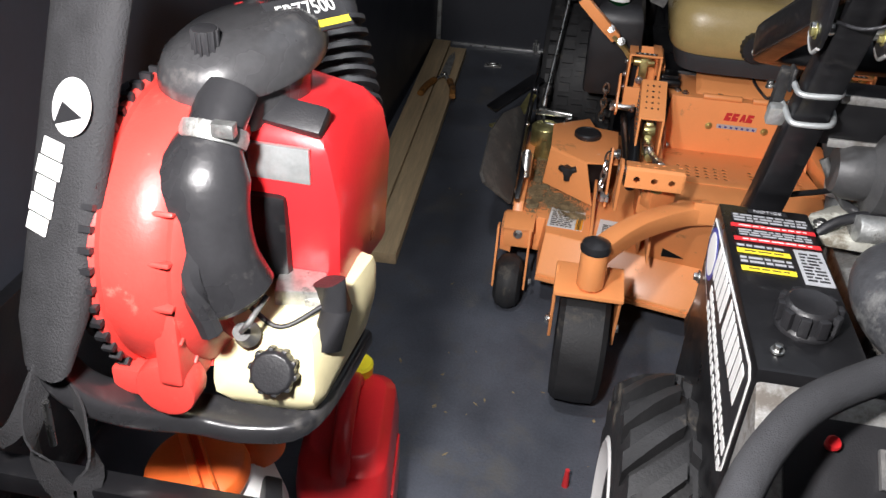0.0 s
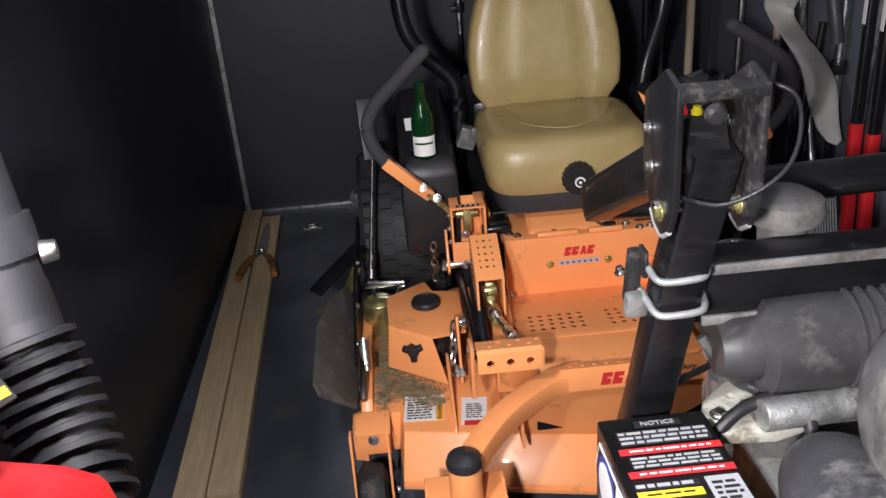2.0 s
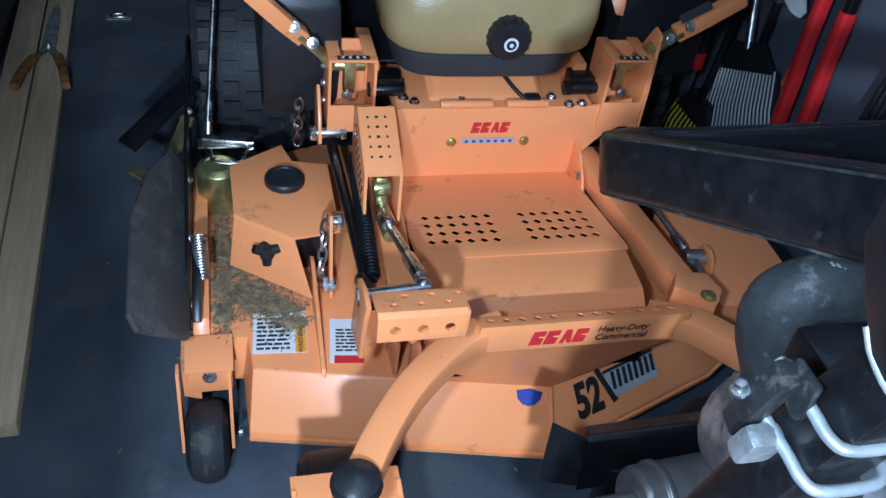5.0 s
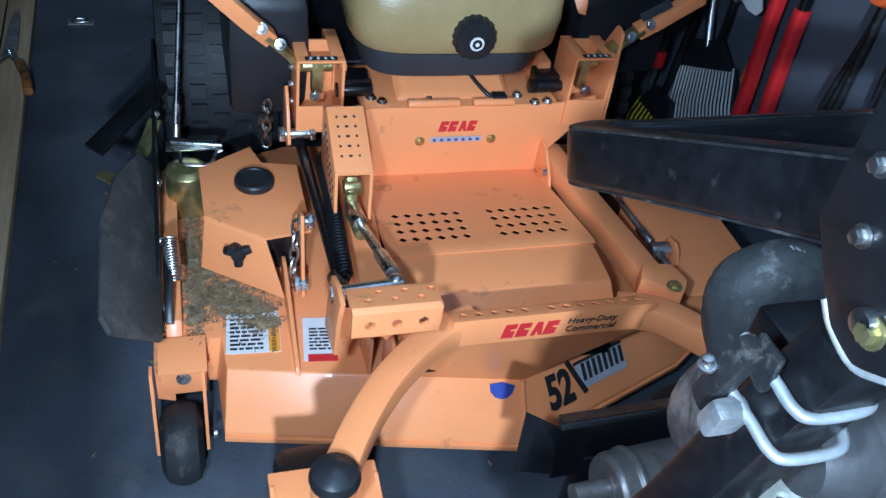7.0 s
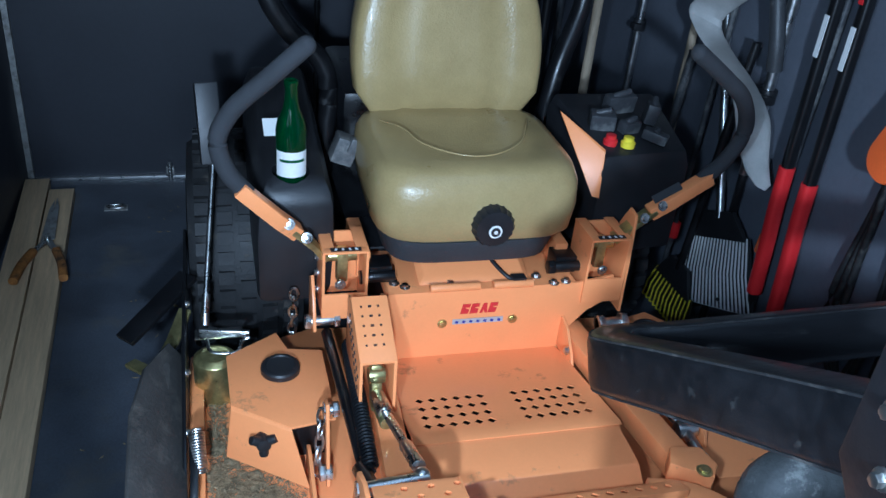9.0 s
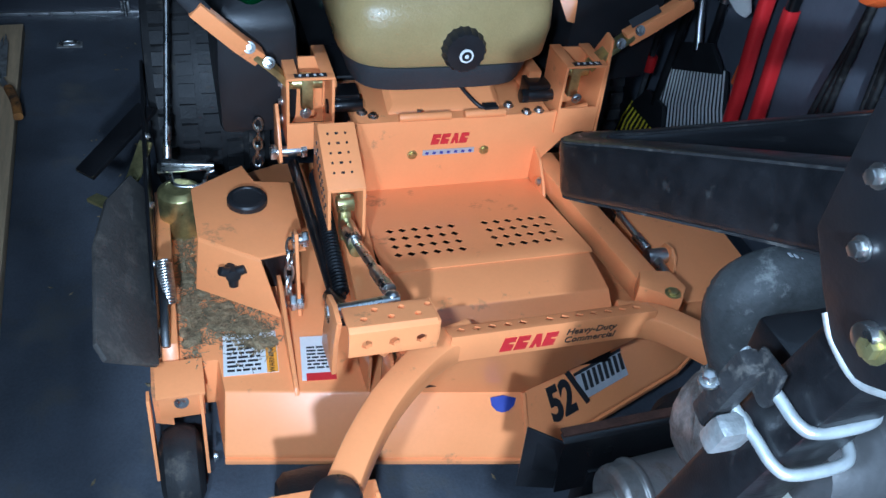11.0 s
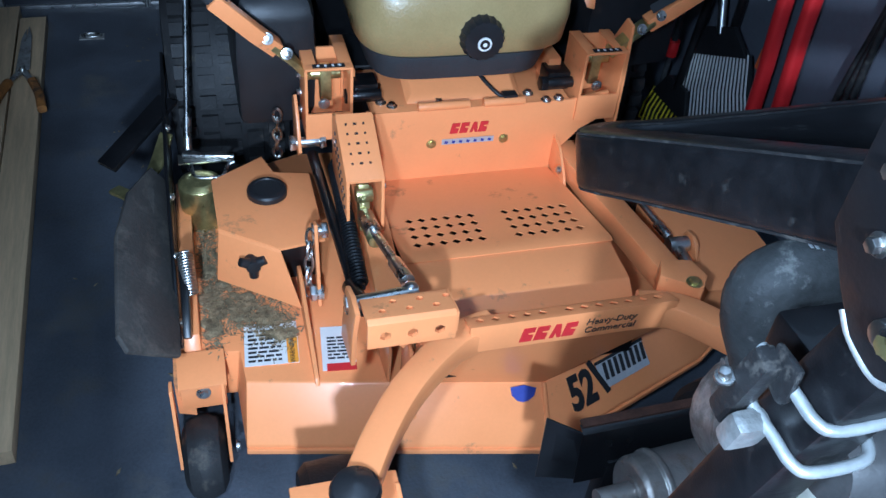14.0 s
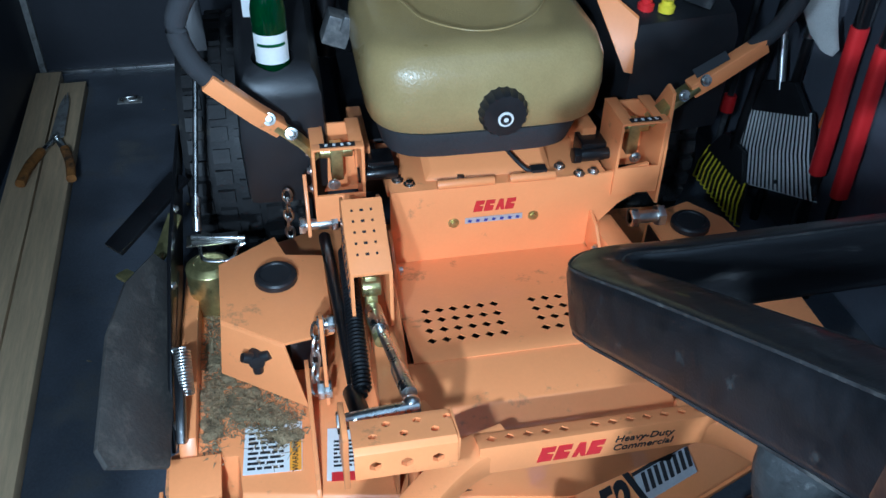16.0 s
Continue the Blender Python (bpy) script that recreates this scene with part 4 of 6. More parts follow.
for x in (-0.24, 0.21):
    bm = bmesh.new()
    box(bm, (x, 0.76, 0.54), (0.03, 0.16, 0.06))
    mpart("seat_mount", bm, bevel=0.004)
bm = bmesh.new()
sweep(bm, smooth_line([(-0.27, 1.13, 0.55), (-0.265, 1.15, 0.8), (-0.36, 1.15, 0.91), (-0.415, 1.15, 1.03), (-0.42, 1.16, 1.3)]), 0.024)
mpart("roll_bar", bm, BLACK, "black tubular roll bar")
bm = bmesh.new()
sweep(bm, smooth_line([(0.30, 1.13, 0.55), (0.33, 1.15, 0.8), (0.40, 1.2, 1.0), (0.41, 1.22, 1.3)]), 0.024)
mpart("roll_bar", bm, BLACK, "black tubular roll bar")
bm = bmesh.new()
box(bm, (-0.262, 0.86, 0.73), (0.05, 0.05, 0.06), (0, 20, 0))
box(bm, (-0.245, 0.842, 0.745), (0.02, 0.025, 0.035), (0, 20, 0))
mpart("seat_belt_buckle", bm, GREY_PLASTIC, bevel=0.006)
# height lever rod and latch beside the chute
bm = bmesh.new()
rod(bm, (-0.572, 0.74, 0.40), (-0.535, 0.99, 0.70), 0.0055)
rod(bm, (-0.573, 0.73, 0.375), (-0.567, 0.77, 0.43), 0.009)
mpart("actuator_rod", bm, STEEL, "thin bright actuator rod")
bm = bmesh.new()
box(bm, (-0.545, 0.985, 0.74), (0.05, 0.03, 0.18), (-20, 0, 8))
mpart("actuator_lever", bm, BLACK_PLASTIC, bevel=0.004)
bm = bmesh.new()
rod(bm, (-0.585, 0.72, 0.37), (-0.48, 0.70, 0.37), 0.006)
rod(bm, (-0.565, 0.735, 0.365), (-0.485, 0.69, 0.365), 0.004)
sweep(bm, smooth_line([(-0.57, 0.70, 0.36), (-0.56, 0.665, 0.35), (-0.51, 0.66, 0.35), (-0.495, 0.685, 0.36), (-0.48, 0.69, 0.365)]), 0.004)
box(bm, (-0.545, 0.715, 0.362), (0.10, 0.035, 0.004))
mpart("latch_linkage", bm, STEEL, bevel=0.001)
bm = bmesh.new()
lathe(bm, [(0.001, 0.0), (0.045, 0.0), (0.045, 0.1), (0.03, 0.11), (0.001, 0.11)], 20, pose(-0.555, 0.66, 0.24))
mpart("idler_can", bm, BRASS, bevel=0.002)
bm = bmesh.new()
sweep(bm, [(-0.742, 0.742, 0.34), (-0.68, 0.80, 0.375), (-0.606, 0.885, 0.41)], rect(0.05, 0.012))
mpart("chute_bracket", bm, BLACK, bevel=0.003)
bm = bmesh.new()
sweep(bm, [(-0.732, 0.715, 0.30), (-0.685, 0.66, 0.31), (-0.64, 0.70, 0.36), (-0.612, 0.76, 0.40)], rect(0.028, 0.01))
mpart("chute_bracket", bm, BRASS, bevel=0.003)

# stickers on the deck top
warn = plaque("warning_label", (-0.455, 0.268, 0.241), (1, -0.06, 0), (0.06, 1, 0), 0.098, 0.105, LABEL_WHITE, "white and orange warning sticker half under clippings")
part("band", mesh_of(box, (0.038, -0.02, 0.0016), (0.02, 0.064, 0.0006)), LABEL_ORANGE, warn, smooth=0)
lettering("warning_text", "WARNING", 0.014, LABEL_BLACK, warn, pose(0.038, -0.02, 0.0022, 0, 0, 90), 0.0003)
bars(warn, 0.06, 0.085, 8, LABEL_BLACK, 4, x0=-0.012, y0=-0.004)
dang = plaque("danger_label", (-0.335, 0.235, 0.241), (1, -0.1, 0), (0.1, 1, 0), 0.062, 0.11, LABEL_WHITE, "white and red danger sticker")
part("band", mesh_of(box, (0.004, -0.048, 0.0016), (0.054, 0.018, 0.0006)), LABEL_RED, dang, smooth=0)
bars(dang, 0.04, 0.06, 7, LABEL_BLACK, 5)

# dry clippings on the deck top
rnd = random.Random(3)
bm = bmesh.new()
for k in range(2600):
    u = rnd.random()
    x = -0.565 + 0.15 * u + rnd.gauss(0, 0.012)
    y = 0.40 - 0.10 * u + rnd.gauss(0, 0.032) if rnd.random() < 0.62 else 0.3 + 0.35 * rnd.random()
    if y > 0.44 or rnd.random() < 0.18:
        x = -0.572 + 0.035 * rnd.random()
    x = max(-0.582, min(-0.393, x))
    if y < 0.2:
        continue
    a, l = rnd.random() * 6.28, rnd.uniform(0.006, 0.02)
    z = 0.2415 + abs(rnd.gauss(0, 0.006))
    d = Vector((math.cos(a), math.sin(a), rnd.uniform(-0.25, 0.25))) * l
    w = Vector((-d.y, d.x, 0)).normalized() * rnd.uniform(0.0007, 0.0018)
    p = Vector((x, y, z))
    f = [bm.verts.new(q) for q in (p - w, p + w, p + d)]
    bm.faces.new(f)
for k in range(60):
    u = rnd.random()
    made = bmesh.ops.create_icosphere(bm, subdivisions=1, radius=rnd.uniform(0.006, 0.02))["verts"]
    px, py = (-0.565 + 0.15 * u, 0.41 - 0.10 * u + rnd.gauss(0, 0.025)) if k < 40 else (-0.567 + 0.02 * rnd.random(), 0.25 + 0.3 * rnd.random())
    bmesh.ops.transform(bm, matrix=Matrix.Translation((px, py, 0.242)) @ Matrix.Diagonal((1, 1, 0.3, 1)), verts=made)
bm.normal_update()
mesh = bpy.data.meshes.new("grass_clippings")
bm.to_mesh(mesh)
bm.free()
mesh.materials.append(GRASS_DEBRIS)
tagged(new("grass_clippings", mesh), "dry brown grass clippings heaped on the deck", "grass clippings", kind="stuff")

# the bottle in the cup holder
bottle = thing("beer_bottle", "green glass beer bottle standing in the cup holder", "bottle", (-0.388, 0.735, 0.703))
part("glass", mesh_of(lathe, [(0.002, 0.0), (0.028, 0.0), (0.0305, 0.004), (0.0305, 0.125), (0.027, 0.145), (0.017, 0.168), (0.0135, 0.185), (0.0125, 0.215), (0.0142, 0.217), (0.0142, 0.226), (0.0095, 0.228), (0.0095, 0.18), (0.025, 0.13), (0.027, 0.01), (0.002, 0.008)], 32), GLASS_GREEN, bottle, "green glass", smooth=50)
part("label", mesh_of(lambda b: loft(b, [[(0.0309 * math.cos(radians(-90 + a)), 0.0309 * math.sin(radians(-90 + a)), z) for a in range(-70, 71, 10)] for z in (0.034, 0.038, 0.084, 0.088)], False)), LABEL_WHITE, bottle, "white oval paper label", smooth=60)
part("label_band", mesh_of(lambda b: loft(b, [[(0.0312 * math.cos(radians(-90 + a)), 0.0312 * math.sin(radians(-90 + a)), z) for a in range(-50, 51, 10)] for z in (0.066, 0.072)], False)), GLASS_GREEN, bottle, smooth=60)
# loose parts lying in the console
clutter = [((0.372, 0.775, 0.757), YELLOW_PLASTIC, "yellow_cap", "small yellow plastic cap on the console", "cap"), ((0.335, 0.79, 0.757), RED_PLASTIC, "red_cap", "small red plastic cap on the console", "cap")]
for c, mat, name, label, cat in clutter:
    ob = solid(name, mesh_of(lathe, [(0.001, 0), (0.016, 0), (0.017, 0.012), (0.012, 0.016), (0.012, 0.024), (0.001, 0.025)], 16), mat, label, cat)
    ob.matrix_basis = pose(c[0], c[1], c[2] + 0.004)

for c, size, turn in (((0.40, 0.84), (0.05, 0.03, 0.03), 20), ((0.45, 0.80), (0.03, 0.06, 0.025), 50), ((0.34, 0.86), (0.06, 0.04, 0.04), -15), ((0.47, 0.88), (0.045, 0.03, 0.05), 70), ((0.41, 0.93), (0.08, 0.03, 0.045), 10)):
    bm = bmesh.new()
    box(bm, (0, 0, size[2] / 2), size)
    rod(bm, (-size[0] * 0.3, 0, size[2] * 0.9), (size[0] * 0.3, 0, size[2] * 1.2), 0.008)
    ob = solid("spare_fitting", bm, DUSTY_PLASTIC, "dark dusty spare fitting lying on the console", "fitting", group="loose parts on the console", bevel=0.006)
    ob.matrix_basis = pose(*c, 0.757 + (c[1] - 0.765) * 0.176, 9, 0, turn)

# ---- the black machine with the folded roll bar ----
OY = -0.8
black_mower = thing("black_mower", "black commercial mower with folded roll bar and dusty engine", "lawn mower", (0, OY, 0))


def cpart(name, bm, mat=None, label="", bevel=0.0, parent=None, smooth=35):
    bmesh.ops.translate(bm, verts=bm.verts, vec=(0, -OY, 0))
    return part(name, bm, mat or BLACK, parent or black_mower, label, bevel, smooth)


def cbolt(c, way, r=0.01, mat=None, h=0.01):
    return bolt(black_mower, (c[0], c[1] - OY, c[2]), way, r, h, mat)


# side tank with stickers, cap
bm = bmesh.new()
loft(bm, [[(-0.228, -1.03, z0), (-0.092, -1.03, z0), (-0.088, -0.578, z1), (-0.228, -0.578, z1)] for z0, z1 in ((0.42, 0.42), (0.832, 0.803))])
side_tank = cpart("side_tank", bm, BLACK, "black sheet-metal fuel tank with stickers", 0.006)
far, near = Vector((-0.16, -0.578, 0.8035)), Vector((-0.16, -1.03, 0.8325))
along = (far - near).normalized()


def tank_top(y):
    return 0.8035 + (-0.578 - y) / 0.452 * 0.029


def sticker(y, x, w, h, mat, seed=0, rows=0, text=""):
    st = plaque("sticker", (x, y, tank_top(y)), (1, 0, 0), along, w, h, mat, "", 0.001, black_mower, OY)
    if rows:
        bars(st, w * 0.96, h * 0.96, rows, LABEL_SILVER, seed, 0.0016)
    if text:
        lettering("sticker_text", text, 0.012, LABEL_SILVER, st, pose(0, 0, 0.0018), 0.0003)
    return st


sticker(-0.600, -0.155, 0.06, 0.014, LABEL_BLACK, text="NOTICE")
sticker(-0.628, -0.155, 0.115, 0.03, LABEL_BLACK, 1, 3)
for y in (-0.655, -0.70):
    st = sticker(y, -0.155, 0.125, 0.012, LABEL_RED)
    bars(st, 0.1, 0.006, 1, LABEL_WHITE, int(-y * 1000), 0.0016)
sticker(-0.678, -0.155, 0.11, 0.024, LABEL_BLACK, 2, 3)
for y in (-0.738, -0.79):
    st = sticker(y, -0.18, 0.075, 0.013, LABEL_YELLOW)
    bars(st, 0.055, 0.006, 1, LABEL_BLACK, int(-y * 900), 0.0016)
sticker(-0.722, -0.18, 0.075, 0.012, LABEL_BLACK, 7, 1)
sticker(-0.765, -0.18, 0.075, 0.024, LABEL_BLACK, 8, 2)
st = sticker(-0.765, -0.115, 0.04, 0.10, LABEL_SILVER)
bars(st, 0.03, 0.085, 9, LABEL_BLACK, 9, 0.0016)
# long sticker on the side face
bm = bmesh.new()
prism(bm, [(-0.6, 0.785), (-0.585, 0.74), (-0.60, 0.70), (-1.0, 0.63), (-1.02, 0.65), (-1.02, 0.805), (-1.0, 0.815)], -0.2296, -0.2284, "x")
cpart("side_sticker", bm, LABEL_WHITE, "black side sticker with white lettering bars and blue roundel", smooth=0)
bm = bmesh.new()
prism(bm, [(-0.604, 0.781), (-0.59, 0.74), (-0.603, 0.705), (-0.998, 0.635), (-1.015, 0.653), (-1.015, 0.80), (-0.998, 0.81)], -0.2304, -0.2297, "x")
cpart("sticker_ground", bm, LABEL_BLACK, smooth=0)
bm = bmesh.new()
rod(bm, (-0.2312, -0.645, 0.745), (-0.2305, -0.645, 0.745), 0.043, None, 32)
cpart("roundel", bm, LABEL_BLUE, smooth=0)
bm = bmesh.new()
rod(bm, (-0.2318, -0.645, 0.745), (-0.2313, -0.645, 0.745), 0.035, None, 32)
cpart("roundel_field", bm, LABEL_WHITE, smooth=0)
for k in range(11):
    y = -0.70 - 0.027 * k - (0.012 if k > 4 else 0)
    bm = bmesh.new()
    box(bm, (-0.2309, y, 0.765 - 0.0 * k), (0.001, 0.019, 0.06), (8, 0, 0))
    cpart("letter_bar", bm, LABEL_WHITE, smooth=0)
rnd = random.Random(12)
bm = bmesh.new()
y = -0.70
while y > -0.99:
    l = rnd.uniform(0.008, 0.022)
    box(bm, (-0.2309, y - l / 2, 0.715 + (y + 0.7) * 0.14), (0.001, l, 0.016))
    box(bm, (-0.2309, y - l / 2 - 0.003, 0.69 + (y + 0.7) * 0.15), (0.001, l * 0.8, 0.014))
    y -= l + 0.005
cpart("small_print", bm, LABEL_WHITE, smooth=0)
cbolt((-0.229, -0.585, 0.66), (-1, 0, 0), 0.008)
cbolt((-0.20, -0.99, 0.831), (0, 0, 1), 0.006)
bm = bmesh.new()
lathe(bm, [(0.025, 0.0), (0.037, 0.0), (0.037, 0.006), (0.033, 0.01), (0.033, 0.034), (0.028, 0.04), (0.024, 0.038), (0.001, 0.037)], 32, pose(-0.157, -0.924, 0.826))
for k in range(10):
    a = 2 * math.pi * k / 10
    box(bm, (-0.157 + 0.033 * math.cos(a), -0.924 + 0.033 * math.sin(a), 0.848), (0.013, 0.013, 0.026), (0, 0, 36 * k))
cpart("fuel_cap", bm, BLACK_PLASTIC, "ribbed black fuel cap", 0.002)
# control panel
bm = bmesh.new()
loft(bm, [[(-0.228, -1.035, 0.82), (-0.02, -1.035, 0.82), (-0.02, -1.26, 0.68), (-0.228, -1.26, 0.68)], [(-0.228, -1.035, 0.45), (-0.02, -1.035, 0.45), (-0.02, -1.26, 0.45), (-0.228, -1.26, 0.45)]])
cpart("control_pod", bm, GREY_METAL, "scuffed pale control pod", 0.006)
pup = Vector((0, 0.225, 0.14)).normalized()
panel = plaque("control_panel", (-0.112, -1.15, 0.7485), (1, 0, 0), pup, 0.17, 0.2, BLACK_PLASTIC, "black panel with key switch and hour meter", 0.003, black_mower, OY, 0.006)
part("hour_meter", mesh_of(box, (0.045, 0.05, 0.011), (0.06, 0.045, 0.01)), GREY_PLASTIC, panel, bevel=0.002)
part("meter_window", mesh_of(box, (0.045, 0.052, 0.0165), (0.05, 0.034, 0.002)), LABEL_BLACK, panel)
key = part("key_switch", mesh_of(lambda b: [rod(b, (0.05, -0.025, 0.006), (0.05, -0.025, 0.014), 0.027, 0.025, 28), rod(b, (0.05, -0.025, 0.014), (0.05, -0.025, 0.02), 0.014, 0.013, 20)]), BLACK_PLASTIC, panel, "key switch with white symbols", 0.001)
part("key", mesh_of(box, (0.054, -0.022, 0.03), (0.008, 0.03, 0.03), (0, 0, 30)), GREY_PLASTIC, panel, bevel=0.003)
for k in range(3):
    part("switch_mark", mesh_of(lathe, [(0.0025, 0), (0.0045, 0), (0.0045, 0.001), (0.0025, 0.001)], 12, pose(0.034 + 0.014 * k, -0.056, 0.0065)), LABEL_WHITE, panel)
part("panel_plug", mesh_of(rod, (-0.015, 0.0, 0.004), (-0.015, 0.0, 0.01), 0.012, 0.011, 18), BLACK, panel)
part("red_button", mesh_of(lathe, [(0.001, 0.0), (0.007, 0.0), (0.008, 0.008), (0.009, 0.011), (0.007, 0.015), (0.001, 0.016)], 20, pose(-0.035, 0.07, 0.006)), RED_PLASTIC, panel, "red push-pull knob")
# foam steering grip
bm = bmesh.new()
sweep(bm, smooth_line([(0.05, -1.0, 0.88), (-0.05, -1.035, 0.885), (-0.13, -1.085, 0.885), (-0.21, -1.15, 0.88), (-0.27, -1.24, 0.86), (-0.30, -1.34, 0.83), (-0.30, -1.42, 0.78)]), 0.02)
cpart("steering_grip", bm, FOAM, "thick black foam steering grip")
# drive tyre with chevron lugs
AX, AY, AZ, RR = -0.245, -0.85, 0.285, 0.268
bm = bmesh.new()
lathe(bm, [(0.13, -0.085), (0.172, -0.098), (0.22, -0.095), (0.25, -0.08), (RR, 0.0), (0.25, 0.08), (0.22, 0.095), (0.17, 0.098), (0.13, 0.085)], 48, pose(AX, AY, AZ, 0, 90, 0))
wheel = cpart("drive_wheel", bm, RUBBER, "chevron-lugged drive tyre with pale rim")
for k in range(20):
    for s in (-1, 1):
        bm = bmesh.new()
        rings = []
        for j in range(5):
            u = j / 4
            a = 2 * math.pi * (k + (0.5 if s > 0 else 0) + 0.85 * u) / 20
            x = s * (0.004 + 0.088 * u)
            r0 = 0.245 - 0.015 * u
            r1 = RR + 0.022 - 0.03 * u * u
            h = 0.02 + 0.008 * u
            ring = []
            for r, da in ((r0, -h), (r1, -h * 0.6), (r1, h * 0.6), (r0, h)):
                aa = a + da / 0.27
                ring.append((AX + x, AY + r * math.cos(aa), AZ + r * math.sin(aa)))
            rings.append(ring)
        loft(bm, rings)
        cpart("lug", bm, RUBBER, parent=wheel)
bm = bmesh.new()
lathe(bm, [(0.02, -0.07), (0.13, -0.085), (0.16, -0.101), (0.17, -0.096), (0.13, 0.08), (0.02, 0.07)], 36, pose(AX, AY, AZ, 0, 90, 0))
cpart("rim", bm, WHITE, "dirty white steel rim", parent=wheel)
# roll bar post, clamp bolts, crossbar, hinge and folded hoop
bm = bmesh.new()
sweep(bm, [(-0.18, -0.45, 0.45), (-0.144, -0.528, 0.8), (-0.128, -0.557, 0.965), (-0.105, -0.6, 1.17)], rounded(0.054, 0.052, 0.006, 2), up=(0, 1, 0))
cpart("roll_bar_post", bm, HOOP, "black square-tube roll bar post with worn corners")
bm = bmesh.new()
box(bm, (0.2425, -0.5, 0.946), (0.705, 0.06, 0.085))
cpart("cross_beam", bm, BLACK, "black steel cross beam with dusty edges", 0.005)
bm = bmesh.new()
box(bm, (0.25, -0.533, 0.982), (0.66, 0.006, 0.014))
box(bm, (0.25, -0.533, 0.909), (0.66, 0.006, 0.014))
cpart("beam_edge", bm, GREY_METAL, bevel=0.002)
bm = bmesh.new()
box(bm, (-0.171, -0.53, 0.982), (0.018, 0.022, 0.085), (14, 0, 0))
cpart("clamp_bar", bm, SCUFFED, "black clamp bar with rubbed edges", 0.006)
bm = bmesh.new()
box(bm, (-0.17, -0.545, 0.951), (0.03, 0.02, 0.034), (14, 0, 0))
cpart("beam_end_cap", bm, WORN_STEEL, "worn galvanised end block", 0.007)
for z in (1.007, 0.961):
    bm = bmesh.new()
    sweep(bm, smooth_line([(-0.164, -0.522, z + 0.006), (-0.16, -0.56, z + 0.001), (-0.157, -0.583, z - 0.003), (-0.146, -0.592, z - 0.004), (-0.11, -0.593, z - 0.002), (-0.097, -0.585, z), (-0.091, -0.56, z + 0.002), (-0.09, -0.53, z + 0.004)], 5), 0.0046)
    cpart("u_bolt", bm, ZINC, "bright galvanised U-bolt")
cbolt((-0.184, -0.523, 0.985), (-0.3, 0, 1), 0.0055, STEEL, 0.01)
bm = bmesh.new()
prism(bm, [(-0.563, 1.0), (-0.56, 0.994), (-0.554, 0.991), (-0.54, 0.996), (-0.535, 1.002), (-0.534, 1.03), (-0.562, 1.03)], -0.166, -0.16, "x")
cpart("clamp_flap", bm, SCUFFED, "rounded black rubber flap", 0.004)
plate = [(-0.645, 1.12), (-0.63, 1.086), (-0.605, 1.072), (-0.578, 1.078), (-0.555, 1.1), (-0.53, 1.13), (-0.53, 1.22), (-0.60, 1.262), (-0.645, 1.25)]
for x, mat in ((-0.158, BLACK), (-0.068, SCUFFED)):
    bm = bmesh.new()
    prism(bm, plate, x - 0.004, x + 0.004, "x")
    hinge = cpart("hinge_plate", bm, mat, "worn hinge plate of the roll bar", 0.002)
    bm = bmesh.new()
    sweep(bm, smooth_line([(x - 0.002, y, z) for y, z in plate[1:4] + [(-0.564, 1.089)]], 5), 0.003)
    cpart("plate_rim", bm, GREY_METAL, "rim worn to bare metal", parent=hinge)
    for y, z in ((-0.567, 1.143), (-0.555, 1.185), (-0.605, 1.102)):
        cbolt((x - 0.004, y, z), (-1, 0, 0), 0.0055 if z > 1.11 else 0.008, BRASS if z < 1.11 else STEEL, 0.008)
bm = bmesh.new()
box(bm, (-0.113, -0.638, 1.245), (0.09, 0.02, 0.012), (20, 0, 0))
rod(bm, (-0.122, -0.645, 1.224), (-0.122, -0.655, 1.222), 0.013, 0.009)
cpart("hinge_latch", bm, SCUFFED, bevel=0.002)
cpart("hinge_pin", mesh_of(rod, (-0.17, -0.60, 1.105), (-0.05, -0.60, 1.105), 0.009), STEEL, bevel=0.002)
bm = bmesh.new()
sweep(bm, smooth_line([(-0.15, -0.605, 1.12), (-0.11, -0.665, 1.13), (-0.05, -0.67, 1.17), (-0.02, -0.61, 1.22), (-0.06, -0.58, 1.24)]), 0.0025)
cpart("pin_lanyard", bm, BLACK_PLASTIC)
bm = bmesh.new()
hoop = [(-0.112, -0.60, 1.175), (-0.12, -0.45, 1.09), (-0.133, -0.30, 1.005)] + smooth_line([(-0.139, -0.24, 0.97), (-0.136, -0.20, 0.947), (-0.108, -0.172, 0.934), (-0.05, -0.168, 0.93)], 5) + [(0.3, -0.165, 0.935), (0.62, -0.16, 0.94)]
sweep(bm, hoop, rounded(0.05, 0.062, 0.01, 3), up=(0, 0.5, 0.86))
hoop_tube = cpart("roll_bar_hoop", bm, HOOP, "folded black roll bar hoop with scratched edges")
for u, v in ((-0.0222, 0.0282), (0.0222, 0.0282), (-0.0222, -0.0282)):
    bm = bmesh.new()
    sweep(bm, hoop, [(u - 0.0011, v - 0.0011), (u + 0.0011, v - 0.0011), (u + 0.0011, v + 0.0011), (u - 0.0011, v + 0.0011)], up=(0, 0.5, 0.86))
    cpart("worn_edge", bm, SCUFFED, "edge rubbed to bare metal", parent=hoop_tube)
